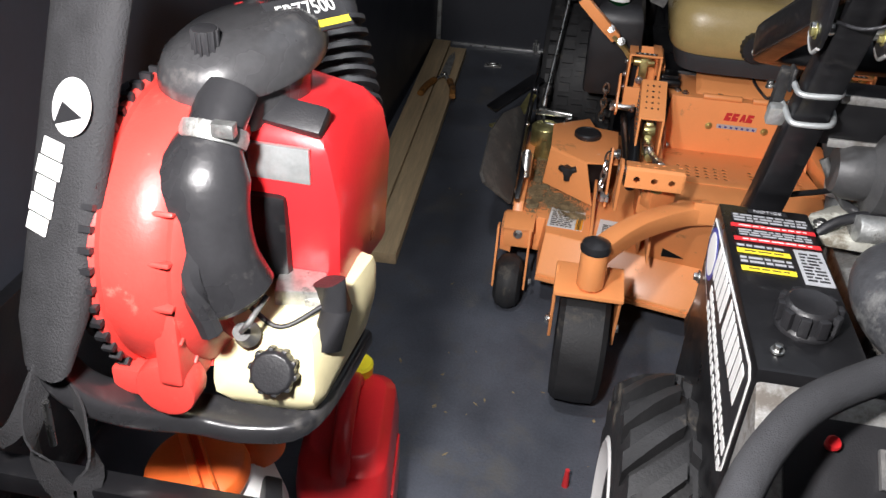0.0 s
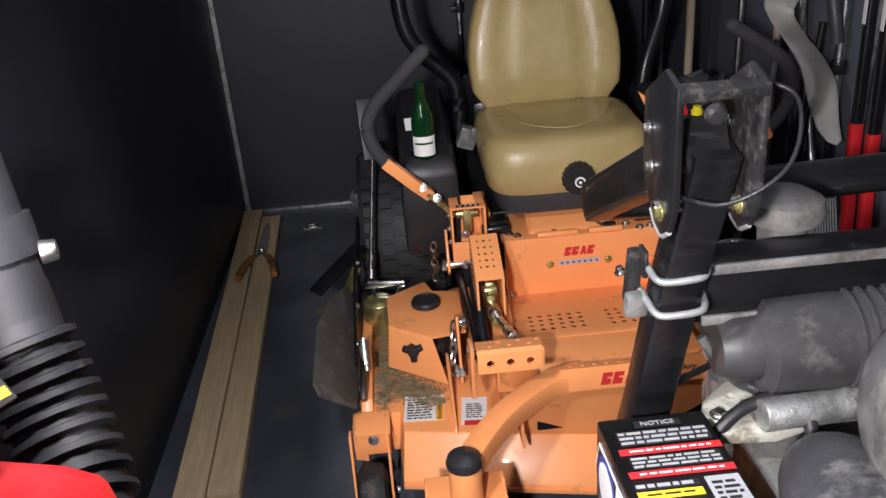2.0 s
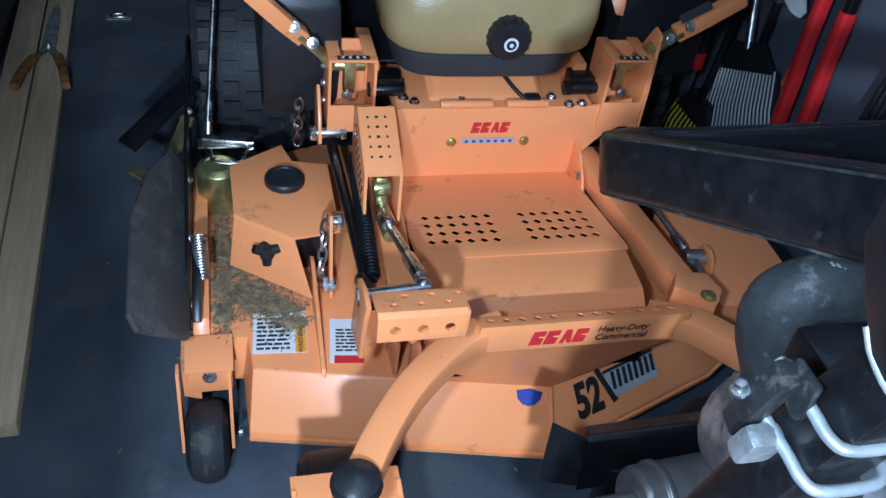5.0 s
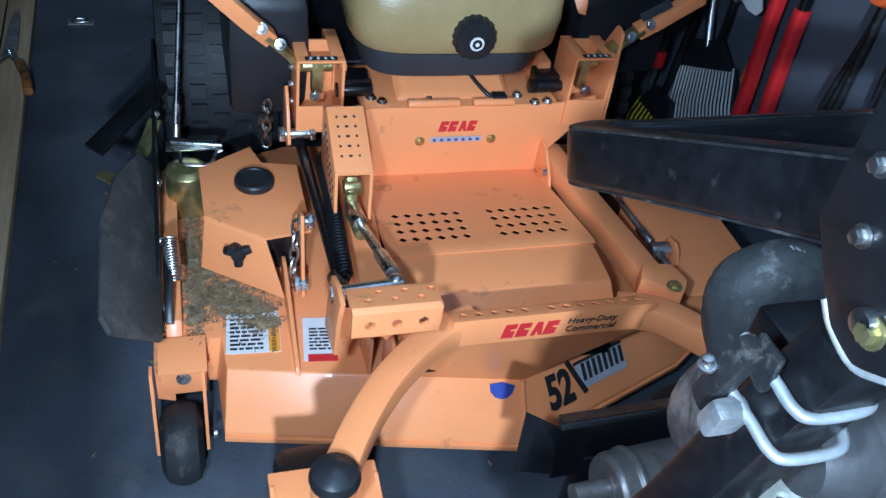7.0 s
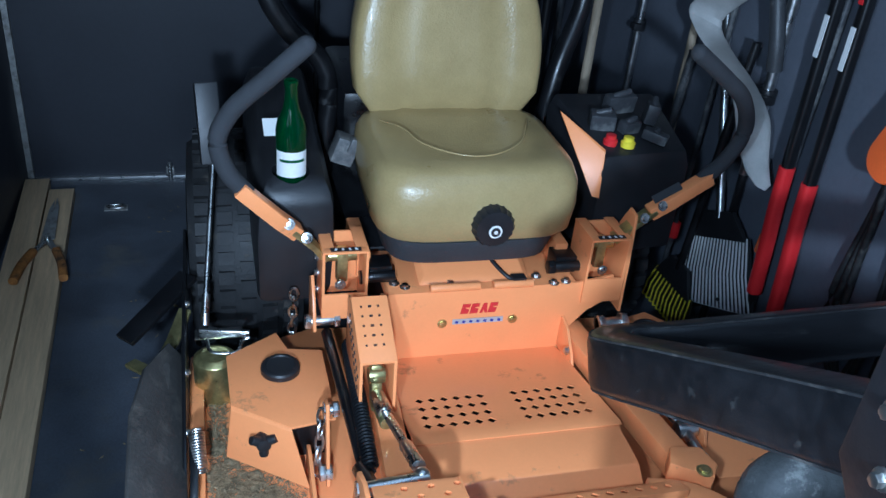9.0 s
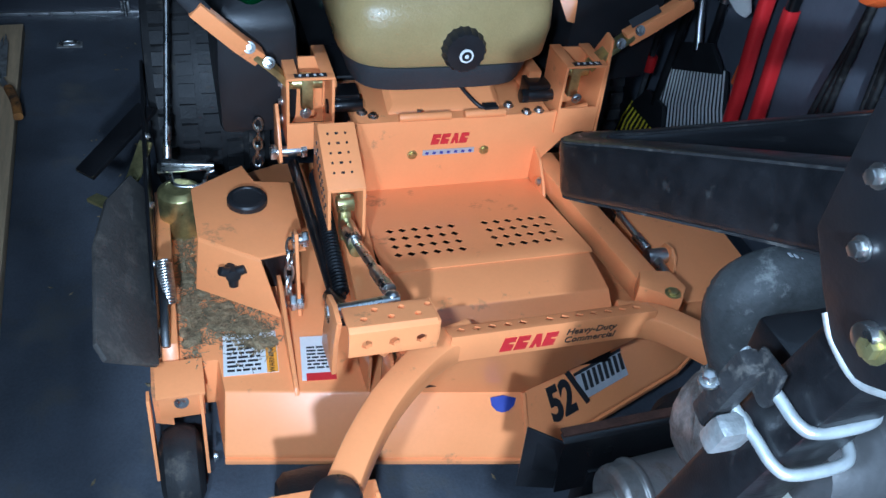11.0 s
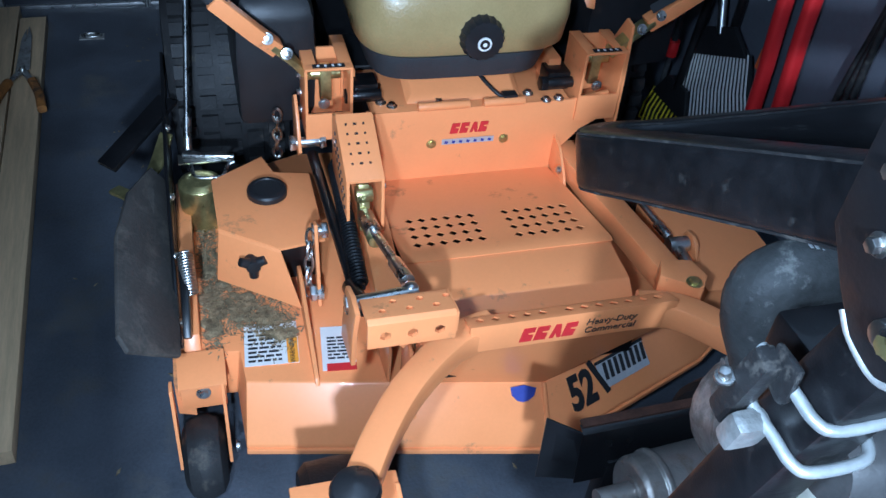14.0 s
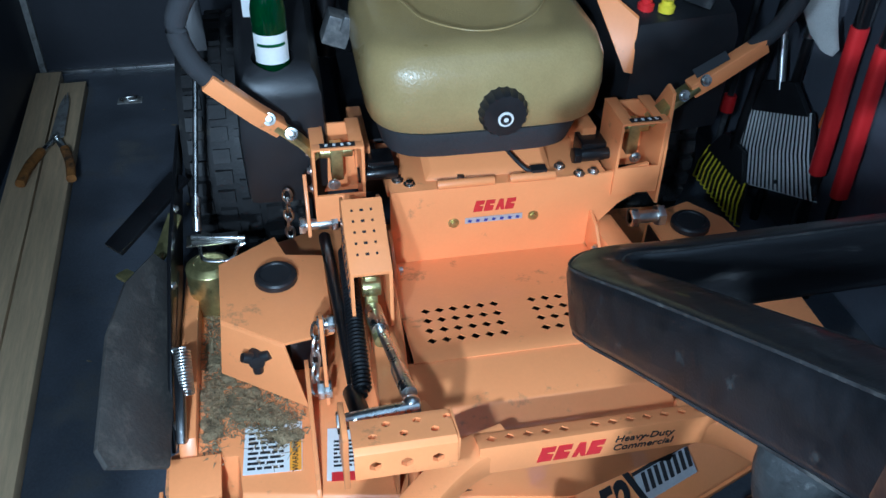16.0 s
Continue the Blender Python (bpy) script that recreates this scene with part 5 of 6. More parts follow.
# engine: air cleaner, dome, hoses, block, muffler
bm = bmesh.new()
lathe(bm, [(0.001, 0.0), (0.035, 0.0), (0.045, 0.02), (0.046, 0.05), (0.066, 0.06), (0.068, 0.15), (0.066, 0.16), (0.066, 0.40), (0.001, 0.41)], 32, pose(-0.06, -0.535, 0.865, 0, 90, 0))
aircan = cpart("air_cleaner", bm, CANISTER, "dusty ribbed air cleaner canister")
for k in range(12):
    bm = bmesh.new()
    lathe(bm, [(0.064, -0.003), (0.071, -0.003), (0.071, 0.003), (0.064, 0.003)], 32, pose(0.105 + 0.018 * k, -0.535, 0.865, 0, 90, 0))
    cpart("rib", bm, CANISTER, parent=aircan)
bm = bmesh.new()
lathe(bm, [(0.001, -0.11), (0.03, -0.11), (0.034, -0.03), (0.052, -0.022), (0.055, -0.01), (0.05, 0.006), (0.03, 0.017), (0.001, 0.02)], 32, pose(0.07, -0.42, 1.015))
cpart("dome_cover", bm, GREY_PLASTIC, "pale dusty domed cover")
bm = bmesh.new()
sweep(bm, smooth_line([(0.04, -0.365, 0.70), (0.03, -0.348, 0.77), (0.006, -0.338, 0.83), (0.008, -0.332, 0.866), (0.04, -0.336, 0.885), (0.085, -0.343, 0.87), (0.14, -0.36, 0.835), (0.23, -0.4, 0.83)], 6), 0.036)
elbow = cpart("intake_elbow", bm, HOSE, "dusty black rubber intake elbow with faint white print")
bm = bmesh.new()
for k in range(9):
    box(bm, (0.035 + 0.0065 * k, -0.338 - 0.0012 * k, 0.9215 - 0.0011 * k - 0.00016 * k * k), (0.0035, 0.006, 0.0008), (0, 10 + 2 * k, 0))
cpart("print", bm, LABEL_SILVER, parent=elbow, smooth=0)
bm = bmesh.new()
rod(bm, (0.035, -0.357, 0.735), (0.03, -0.349, 0.765), 0.0385, None, 24)
cpart("hose_clamp", bm, WORN_STEEL, bevel=0.003)
bm = bmesh.new()
box(bm, (0.15, -0.62, 0.62), (0.34, 0.36, 0.2))
rod(bm, (0.1, -0.42, 0.66), (0.1, -0.28, 0.60), 0.09, 0.08, 20)
cpart("engine_block", bm, GREY_METAL, "dirty grey cast engine block", 0.02)
for k in range(9):
    cpart("cooling_fin", mesh_of(box, (0.02 + 0.025 * k, -0.40, 0.70), (0.008, 0.16, 0.12), (-20, 0, 0)), GREY_METAL, bevel=0.002)
bm = bmesh.new()
lathe(bm, [(0.001, 0.0), (0.10, 0.0), (0.11, 0.02), (0.1, 0.035), (0.03, 0.04), (0.001, 0.04)], 32, pose(0.09, -0.72, 0.725))
for k in range(10):
    lathe(bm, [(0.02 + 0.008 * k, 0.04), (0.023 + 0.008 * k, 0.04), (0.023 + 0.008 * k, 0.045), (0.02 + 0.008 * k, 0.045)], 28, pose(0.09, -0.72, 0.725))
cpart("fan_screen", bm, BLACK_PLASTIC, "round black fan screen")
for x, y in ((0.03, -0.66), (0.05, -0.80)):
    cbolt((x, y, 0.75), (0, 0, 1), 0.012, BRASS, 0.02)
bm = bmesh.new()
rod(bm, (-0.02, -0.60, 0.80), (0.2, -0.58, 0.795), 0.022)
box(bm, (0.09, -0.575, 0.78), (0.22, 0.03, 0.03))
cpart("engine_bracket", bm, WORN_STEEL, bevel=0.005)
bm = bmesh.new()
sweep(bm, smooth_line([(-0.09, -0.60, 0.76), (-0.04, -0.585, 0.80), (0.02, -0.58, 0.81), (0.04, -0.62, 0.78), (0.0, -0.66, 0.70)]), 0.009)
sweep(bm, smooth_line([(-0.12, -0.52, 0.80), (0.0, -0.44, 0.79), (0.06, -0.46, 0.86), (0.1, -0.5, 0.88)]), 0.005)
cpart("fuel_hose", bm, BLACK_PLASTIC)
bm = bmesh.new()
lathe(bm, [(0.001, 0.0), (0.05, 0.0), (0.055, 0.008), (0.055, 0.03), (0.059, 0.033), (0.059, 0.04), (0.055, 0.043), (0.055, 0.3), (0.001, 0.305)], 32, pose(-0.008, -0.275, 0.415, 0, 90, 4))
muffler = cpart("muffler", bm, MUFFLER, "grey steel muffler with outlet pipe", 0.002)
bm = bmesh.new()
lathe(bm, [(0.015, 0.0), (0.019, 0.0), (0.019, 0.06), (0.028, 0.06), (0.028, 0.065), (0.012, 0.065), (0.015, 0.06)], 24, pose(-0.062, -0.279, 0.425, 0, 90, 4) @ Matrix.Diagonal((0.85, 0.85, 0.85, 1)))
cpart("outlet_pipe", bm, MUFFLER, parent=muffler)
bm = bmesh.new()
loft(bm, [[(x, -0.188, zt + 0.006), (x, -0.198, zt + 0.004), (x, -0.204, zt), (x, -0.214, zb), (x, -0.21, zb), (x, -0.2, zt - 0.002), (x, -0.197, zt), (x, -0.188, zt + 0.003)] for x, zt, zb in ((-0.062, 0.473, 0.372), (0.32, 0.487, 0.39))])
loft(bm, [[(-0.062, -0.204, 0.475), (-0.06, -0.2, 0.475), (-0.03, -0.21, 0.372), (-0.032, -0.214, 0.372)], [(-0.106, -0.17, 0.478), (-0.104, -0.166, 0.478), (-0.108, -0.18, 0.36), (-0.11, -0.184, 0.36)]])
cpart("heat_shield", bm, BLACK, "black folded heat shield", 0.002)
bm = bmesh.new()
box(bm, (0.13, -0.189, 0.487), (0.38, 0.014, 0.004), (0, -2.1, 0))
cpart("shield_lip", bm, RUST, "rusty top lip")
for x in (0.0, 0.25):
    bm = bmesh.new()
    box(bm, (x, -0.2, 0.2), (0.03, 0.03, 0.42))
    cpart("shield_stay", bm, BLACK, bevel=0.003)
bm = bmesh.new()
prism(bm, [(-0.1, -0.60), (-0.07, -0.53), (-0.03, -0.495), (0.03, -0.462), (0.13, -0.475), (0.13, -0.57), (0.0, -0.61)], 0.762, 0.78)
shroud = cpart("engine_shroud", bm, PALE_METAL, "grimy pale engine shroud with holes", 0.004)
cut = bmesh.new()
for x, y, r in ((-0.03, -0.525, 0.007), (-0.015, -0.54, 0.006), (-0.05, -0.55, 0.006), (0.03, -0.52, 0.009)):
    rod(cut, (x, y - OY, 0.75), (x, y - OY, 0.80), r, None, 14)
hole_cut(shroud, cut)
for x, y in ((0.065, -0.505), (0.02, -0.565), (-0.06, -0.565)):
    cbolt((x, y, 0.78), (0, 0, 1), 0.009, STEEL, 0.008)
bm = bmesh.new()
sweep(bm, smooth_line([(-0.07, -0.51, 0.87), (-0.05, -0.522, 0.84), (-0.02, -0.52, 0.80), (0.0, -0.525, 0.79), (0.03, -0.56, 0.788)], 5), 0.008)
sweep(bm, smooth_line([(0.03, -0.53, 0.80), (0.06, -0.55, 0.79), (0.10, -0.54, 0.80)], 5), 0.003)
cpart("breather_hose", bm, DUSTY_PLASTIC, "dusty black breather hose")
bm = bmesh.new()
loft(bm, [[(-0.17, -0.56, 0.40), (-0.16, -0.50, 0.40), (0.4, -0.50, 0.40), (0.4, -1.0, 0.40), (-0.1, -1.0, 0.40)], [(-0.17, -0.56, 0.47), (-0.16, -0.50, 0.47), (0.4, -0.50, 0.47), (0.4, -1.0, 0.47), (-0.1, -1.0, 0.47)]])
cpart("engine_deck", bm, BLACK, bevel=0.006)
for x, y in ((0.36, -0.55), (0.36, -0.95), (-0.08, -0.55)):
    bm = bmesh.new()
    box(bm, (x, y, 0.2), (0.05, 0.05, 0.4))
    cpart("frame_leg", bm, BLACK, bevel=0.005)
bm = bmesh.new()
sweep(bm, smooth_line([(0.02, -0.50, 0.76), (0.03, -0.53, 0.82), (0.06, -0.56, 0.84), (0.10, -0.57, 0.80)]), 0.012)
cpart("cable_loop", bm, WORN_STEEL, "grimy metal loop")
# operator seat pad and pale fender
bm = bmesh.new()
ball(bm, (0.02, -0.80, 0.80), (0.085, 0.14, 0.06), 28)
cpart("knee_pad", bm, DUSTY_PLASTIC, "dusty black rounded pad")
bm = bmesh.new()
ball(bm, (0.105, -0.80, 0.90), (0.085, 0.15, 0.13), 28)
cpart("coolant_bottle", bm, GREY_PLASTIC, "pale grey rounded plastic tank")

# ---- the backpack blower on its rack, cans ----
BX, BY, BZ = -0.86, -1.08, 0.75
blower = thing("backpack_blower", "red and grey backpack leaf blower with cream fuel tank", "leaf blower", (BX, BY, BZ))


def bpart(name, bm, mat, label="", bevel=0.0, parent=None, smooth=40):
    bmesh.ops.translate(bm, verts=bm.verts, vec=(-BX, -BY, -BZ))
    return part(name, bm, mat, parent or blower, label, bevel, smooth)


bm = bmesh.new()
lathe(bm, [(0.03, -0.06), (0.135, -0.06), (0.15, -0.052), (0.156, -0.046), (0.163, -0.046), (0.166, -0.04), (0.163, -0.034), (0.158, -0.032), (0.162, -0.01), (0.158, 0.018), (0.148, 0.03), (0.15, 0.036), (0.146, 0.042), (0.128, 0.056), (0.122, 0.062), (0.11, 0.062), (0.104, 0.055), (0.05, 0.055), (0.03, 0.06)], 56, pose(-0.87, -1.085, 0.965, 0, 90, 0))
housing = bpart("fan_housing", bm, RED_DUSTY, "round red fan housing")
for k in range(9):
    a = radians(20 + 18 * k)
    bm = bmesh.new()
    box(bm, (-0.855, -1.085 - 0.152 * math.sin(a), 0.965 + 0.152 * math.cos(a)), (0.045, 0.005, 0.012), (math.degrees(a), 0, 0))
    bpart("housing_web", bm, RED_DUSTY, bevel=0.002, parent=housing)
bm = bmesh.new()
for k in range(34):
    a = radians(-20 + 7 * k)
    box(bm, (-0.91, -1.085 - 0.163 * math.sin(a), 0.965 + 0.163 * math.cos(a)), (0.012, 0.006, 0.017), (math.degrees(a), 0, 0))
lathe(bm, [(0.10, -0.012), (0.15, -0.012), (0.155, 0.006), (0.10, 0.008)], 36, pose(-0.935, -1.085, 0.965, 0, 90, 0))
bpart("intake_grille", bm, BLACK_PLASTIC, "toothed black intake grille")
bm = bmesh.new()
prism(bm, [(-1.24, 0.86), (-1.205, 0.835), (-1.15, 0.83), (-1.15, 1.03), (-1.20, 1.03), (-1.235, 0.95)], -0.862, -0.835, "x")
bpart("housing_rib", bm, RED_DUSTY, bevel=0.006)
bm = bmesh.new()
rod(bm, (-0.86, -1.235, 0.845), (-0.86, -1.20, 0.845), 0.034, None, 20)
box(bm, (-0.89, -1.20, 0.84), (0.07, 0.05, 0.035))
bpart("housing_foot", bm, RED_DUSTY, bevel=0.006)
# engine cover
bm = bmesh.new()
loft(bm, [[(-0.825, -1.07, 0.87), (-0.715, -1.07, 0.87), (-0.70, -0.90, 0.86), (-0.825, -0.90, 0.86)], [(-0.825, -1.08, 1.0), (-0.71, -1.08, 1.0), (-0.695, -0.90, 1.0), (-0.825, -0.90, 1.0)], [(-0.825, -1.075, 1.075), (-0.725, -1.075, 1.07), (-0.705, -0.90, 1.05), (-0.825, -0.90, 1.08)], [(-0.82, -1.05, 1.105), (-0.74, -1.045, 1.095), (-0.725, -0.92, 1.08), (-0.82, -0.92, 1.10)]])
bpart("engine_cover", bm, RED_PLASTIC, "glossy red engine cover", 0.018)
bm = bmesh.new()
box(bm, (-0.778, -1.052, 1.092), (0.095, 0.034, 0.02), (38, 5, -6))
bpart("cover_slot", bm, BLACK_PLASTIC, bevel=0.006)
bm = bmesh.new()
box(bm, (-0.778, -1.0785, 1.048), (0.07, 0.006, 0.042), (3, 0, -2))
bpart("rating_plate", bm, ZINC, "bright metal rating plate", 0.001)
bm = bmesh.new()
box(bm, (-0.80, -1.078, 0.955), (0.06, 0.02, 0.11))
bpart("cover_recess", bm, BLACK, bevel=0.015)
bm = bmesh.new()
box(bm, (-0.755, -1.09, 0.885), (0.055, 0.05, 0.05), (0, 0, 10))
box(bm, (-0.735, -1.105, 0.865), (0.02, 0.02, 0.07))
bpart("carburettor_bracket", bm, WORN_STEEL, bevel=0.003)
bm = bmesh.new()
sweep(bm, [(-0.715, -1.115, 0.93), (-0.705, -1.12, 0.90), (-0.715, -1.135, 0.855)], rounded(0.03, 0.034, 0.01, 3))
bpart("starter_handle", bm, BLACK_PLASTIC, "black starter pull handle")
bm = bmesh.new()
sweep(bm, smooth_line([(-0.72, -1.12, 0.9), (-0.76, -1.15, 0.885), (-0.80, -1.14, 0.90)]), 0.003)
bpart("starter_cord", bm, BLACK_PLASTIC)
# air filter lid
bm = bmesh.new()
lathe(bm, [(0.05, -0.075), (0.062, -0.07), (0.066, -0.02), (0.083, -0.012), (0.086, 0.0), (0.084, 0.015), (0.076, 0.035), (0.058, 0.05), (0.03, 0.057), (0.001, 0.058)], 40)
bmesh.ops.transform(bm, matrix=pose(-0.828, -1.022, 1.138, 6, 0, -25) @ Matrix.Diagonal((0.82, 1.22, 0.8, 1)), verts=bm.verts)
lid = bpart("air_filter_lid", bm, LID, "dusty smoked air filter lid")
bm = bmesh.new()
rod(bm, (-0.842, -1.085, 1.155), (-0.842, -1.088, 1.19), 0.013, 0.012, 24)
for k in range(12):
    a = 2 * math.pi * k / 12
    box(bm, (-0.842 + 0.0125 * math.cos(a), -1.087 + 0.0125 * math.sin(a), 1.172), (0.003, 0.003, 0.034))
bpart("lid_knob", bm, BOOT, bevel=0.001)
rm = facing((-0.773 - BX, -0.977 - BY, 1.176 - BZ), (0.55, 0.8, -0.02), (-0.6, 0.42, 0.62))
bm = bmesh.new()
box(bm, (0, 0, 0), (0.098, 0.045, 0.003))
lp = part("model_label", bm, LABEL_BLACK, blower, "black label with white model number and yellow bar")
lp.matrix_basis = rm
lettering("model_text", "EBZ7500", 0.024, LABEL_WHITE, lp, pose(0, 0.006, 0.002), 0.0004, 0.85)
part("yellow_bar", mesh_of(box, (0, -0.0145, 0.002), (0.094, 0.008, 0.001)), LABEL_YELLOW, lp, smooth=0)
# intake boot and clamp
bm = bmesh.new()
path = smooth_line([(-0.815, -1.10, 1.135), (-0.82, -1.14, 1.10), (-0.822, -1.165, 1.045), (-0.812, -1.178, 0.985), (-0.79, -1.175, 0.93)], 5)
n = len(path)
rings = []
for i, p in enumerate(path):
    f = i / (n - 1)
    way = (path[min(i + 1, n - 1)] - path[max(i - 1, 0)]).normalized()
    side = way.cross(Vector((0, 1, 0))).normalized()
    upv = side.cross(way)
    wide = max(0, min(1, (f - 0.2) / 0.25))
    r = 0.027 + 0.026 * wide * wide * (3 - 2 * wide)
    p = p + Vector((-0.012 * wide, 0, 0))
    if i == n - 1:
        r *= 0.7
    rings.append([p + side * r * 1.05 * math.cos(2 * math.pi * k / 28) + upv * r * 0.8 * math.sin(2 * math.pi * k / 28) for k in range(28)])
loft(bm, rings)
bpart("intake_boot", bm, BOOT, "glossy black moulded intake boot")
bm = bmesh.new()
sweep(bm, smooth_line([(-0.826, -1.2, 1.02), (-0.818, -1.222, 0.975), (-0.804, -1.222, 0.925)]), [(0.012 * math.cos(k * 0.7854), 0.012 * math.sin(k * 0.7854)) for k in range(8)])
bpart("boot_rib", bm, BOOT)
bm = bmesh.new()
lathe(bm, [(0.027, -0.009), (0.0325, -0.009), (0.034, 0.0), (0.0325, 0.009), (0.027, 0.009)], 32, Matrix.Translation((-0.819, -1.138, 1.102)) @ Vector((-0.003, -0.033, -0.045)).to_track_quat("Z", "Y").to_matrix().to_4x4())
box(bm, (-0.797, -1.163, 1.122), (0.022, 0.012, 0.014))
bpart("hose_clamp", bm, WORN_STEEL, "bright worm-drive hose clamp", 0.001)
# fuel tank and cap
bm = bmesh.new()
loft(bm, [[(-0.83, -1.15, 0.76), (-0.725, -1.15, 0.76), (-0.70, -1.0, 0.78), (-0.82, -1.0, 0.78)], [(-0.838, -1.185, 0.80), (-0.71, -1.185, 0.81), (-0.685, -1.0, 0.85), (-0.83, -1.0, 0.85)], [(-0.835, -1.165, 0.885), (-0.72, -1.16, 0.885), (-0.685, -1.0, 0.905), (-0.83, -1.0, 0.90)]])
bpart("blower_fuel_tank", bm, TANK, "cream translucent fuel tank", 0.02)
bm = bmesh.new()
lathe(bm, [(0.02, -0.01), (0.029, -0.01), (0.031, 0.0), (0.031, 0.014), (0.027, 0.019), (0.001, 0.019)], 12, pose(-0.757, -1.183, 0.852, 62, 8, 0) @ Matrix.Diagonal((0.8, 0.8, 0.9, 1)))
for k in range(10):
    a = 2 * math.pi * k / 10
    v = box(bm, (0.03 * math.cos(a), 0.03 * math.sin(a), 0.005), (0.008, 0.008, 0.018))
    bmesh.ops.transform(bm, matrix=pose(-0.757, -1.183, 0.852, 62, 8, 0) @ Matrix.Diagonal((0.8, 0.8, 0.9, 1)), verts=v)
bpart("tank_cap", bm, BLACK_PLASTIC, "black ribbed tank cap", 0.0015)
bm = bmesh.new()
rod(bm, (-0.79, -1.17, 0.885), (-0.79, -1.185, 0.90), 0.015, 0.01, 16)
sweep(bm, smooth_line([(-0.79, -1.185, 0.9), (-0.775, -1.2, 0.925), (-0.765, -1.17, 0.94)]), 0.003)
bpart("fuel_line", bm, GREY_PLASTIC)
# frame, harness pad, strap
bm = bmesh.new()
sweep(bm, smooth_line([(-0.97, -1.26, 0.90), (-0.945, -1.25, 0.845), (-0.90, -1.225, 0.805), (-0.85, -1.19, 0.775), (-0.79, -1.18, 0.765), (-0.74, -1.15, 0.765), (-0.72, -1.0, 0.765)]), rounded(0.05, 0.028, 0.008, 3))
bpart("back_frame", bm, BOOT, "scuffed black plastic back frame")
bm = bmesh.new()
rings = []
for k in range(9):
    f = k / 8
    c = Vector((-0.93, -1.10, 1.27)).lerp(Vector((-0.955, -1.275, 0.90)), f)
    w = (0.05 - 0.008 * f) * (0.75 if k in (0, 8) else 1)
    d = 0.028 * (0.6 if k in (0, 8) else 1)
    rings.append([c + Vector((0.9, -0.43, 0)) * w * math.copysign(abs(math.cos(a)) ** 0.7, math.cos(a)) + Vector((0.38, 0.8, 0.4)) * d * math.copysign(abs(math.sin(a)) ** 0.8, math.sin(a)) for a in [2 * math.pi * i / 24 for i in range(24)]])
loft(bm, rings)
pad = bpart("harness_pad", bm, STRAP, "padded black harness strap with white printing")
pm = facing((-0.93 - BX, -1.19 - BY, 1.128 - BZ), (0.9, -0.43, 0.0), (0.1, 0.42, 0.9))
part("roundel", mesh_of(rod, (0, 0.01, 0.005), (0, 0.01, 0.0065), 0.027, None, 32), LABEL_WHITE, blower, "white round emblem", smooth=0).matrix_basis = pm
bm = bmesh.new()
prism(bm, [(-0.018, -0.012), (0.02, 0.005), (-0.012, 0.012)], 0.007, 0.0078)
part("roundel_wedge", bm, LABEL_BLACK, blower, smooth=0).matrix_basis = pm
for k, w in enumerate((0.03, 0.036, 0.028, 0.034, 0.03)):
    part("print_bar", mesh_of(box, (-0.014, -0.034 - 0.0185 * k, 0.0055), (w, 0.0165, 0.0015)), LABEL_WHITE, blower, smooth=0).matrix_basis = pm
bm = bmesh.new()
sweep(bm, smooth_line([(-0.96, -1.27, 0.90), (-0.97, -1.30, 0.84), (-0.965, -1.305, 0.77), (-0.945, -1.30, 0.735), (-0.925, -1.29, 0.77), (-0.935, -1.275, 0.83), (-0.955, -1.27, 0.88)]), rect(0.003, 0.028))
sweep(bm, smooth_line([(-0.965, -1.275, 0.89), (-0.99, -1.30, 0.83), (-1.02, -1.30, 0.80)]), rect(0.003, 0.02))
bpart("strap_tail", bm, STRAP, "loose black webbing strap")
bm = bmesh.new()
rod(bm, (-0.962, -1.285, 0.855), (-0.962, -1.29, 0.80), 0.004)
bpart("strap_hook", bm, STEEL)
# blower tube, bellows, throttle handle
bm = bmesh.new()
sweep(bm, smooth_line([(-0.76, -0.93, 0.92), (-0.765, -0.84, 0.95), (-0.80, -0.77, 1.02), (-0.83, -0.73, 1.10)]), 0.042)
bell = bpart("bellows", bm, TUBE, "corrugated black bellows hose")
line = smooth_line([(-0.76, -0.93, 0.92), (-0.765, -0.84, 0.95), (-0.80, -0.77, 1.02), (-0.83, -0.73, 1.10)], 5)
for i in range(1, len(line) - 1):
    way = (line[i + 1] - line[i - 1]).normalized()
    bm = bmesh.new()
    lathe(bm, [(0.04, -0.006), (0.05, -0.003), (0.05, 0.003), (0.04, 0.006)], 28, Matrix.Translation(line[i]) @ way.to_track_quat("Z", "Y").to_matrix().to_4x4())
    bpart("bellows_rib", bm, TUBE, parent=bell)
bm = bmesh.new()
sweep(bm, [(-0.83, -0.73, 1.09), (-0.85, -0.70, 1.17), (-0.875, -0.665, 1.32), (-0.90, -0.63, 1.5)], 0.043)
lathe(bm, [(0.042, -0.02), (0.049, -0.02), (0.049, 0.02), (0.042, 0.02)], 28, pose(-0.851, -0.70, 1.18, -12, -8, 0))
bpart("blower_tube", bm, TUBE, "wide dusty black blower tube")
bm = bmesh.new()
rod(bm, (-0.80, -0.70, 1.165), (-0.785, -0.695, 1.165), 0.012, 0.01)
bpart("tube_knob", bm, STEEL, bevel=0.002)
bm = bmesh.new()
sweep(bm, smooth_line([(-0.90, -0.72, 1.13), (-0.945, -0.72, 1.15), (-0.955, -0.70, 1.2), (-0.945, -0.68, 1.24)]), 0.021)
bpart("throttle_handle", bm, TUBE, "black throttle handle with red trigger")
for c in ((-0.925, -0.735, 1.215), (-0.965, -0.735, 1.135)):
    bpart("trigger", mesh_of(box, c, (0.014, 0.012, 0.03), (20, 20, 0)), RED_PLASTIC, bevel=0.003)

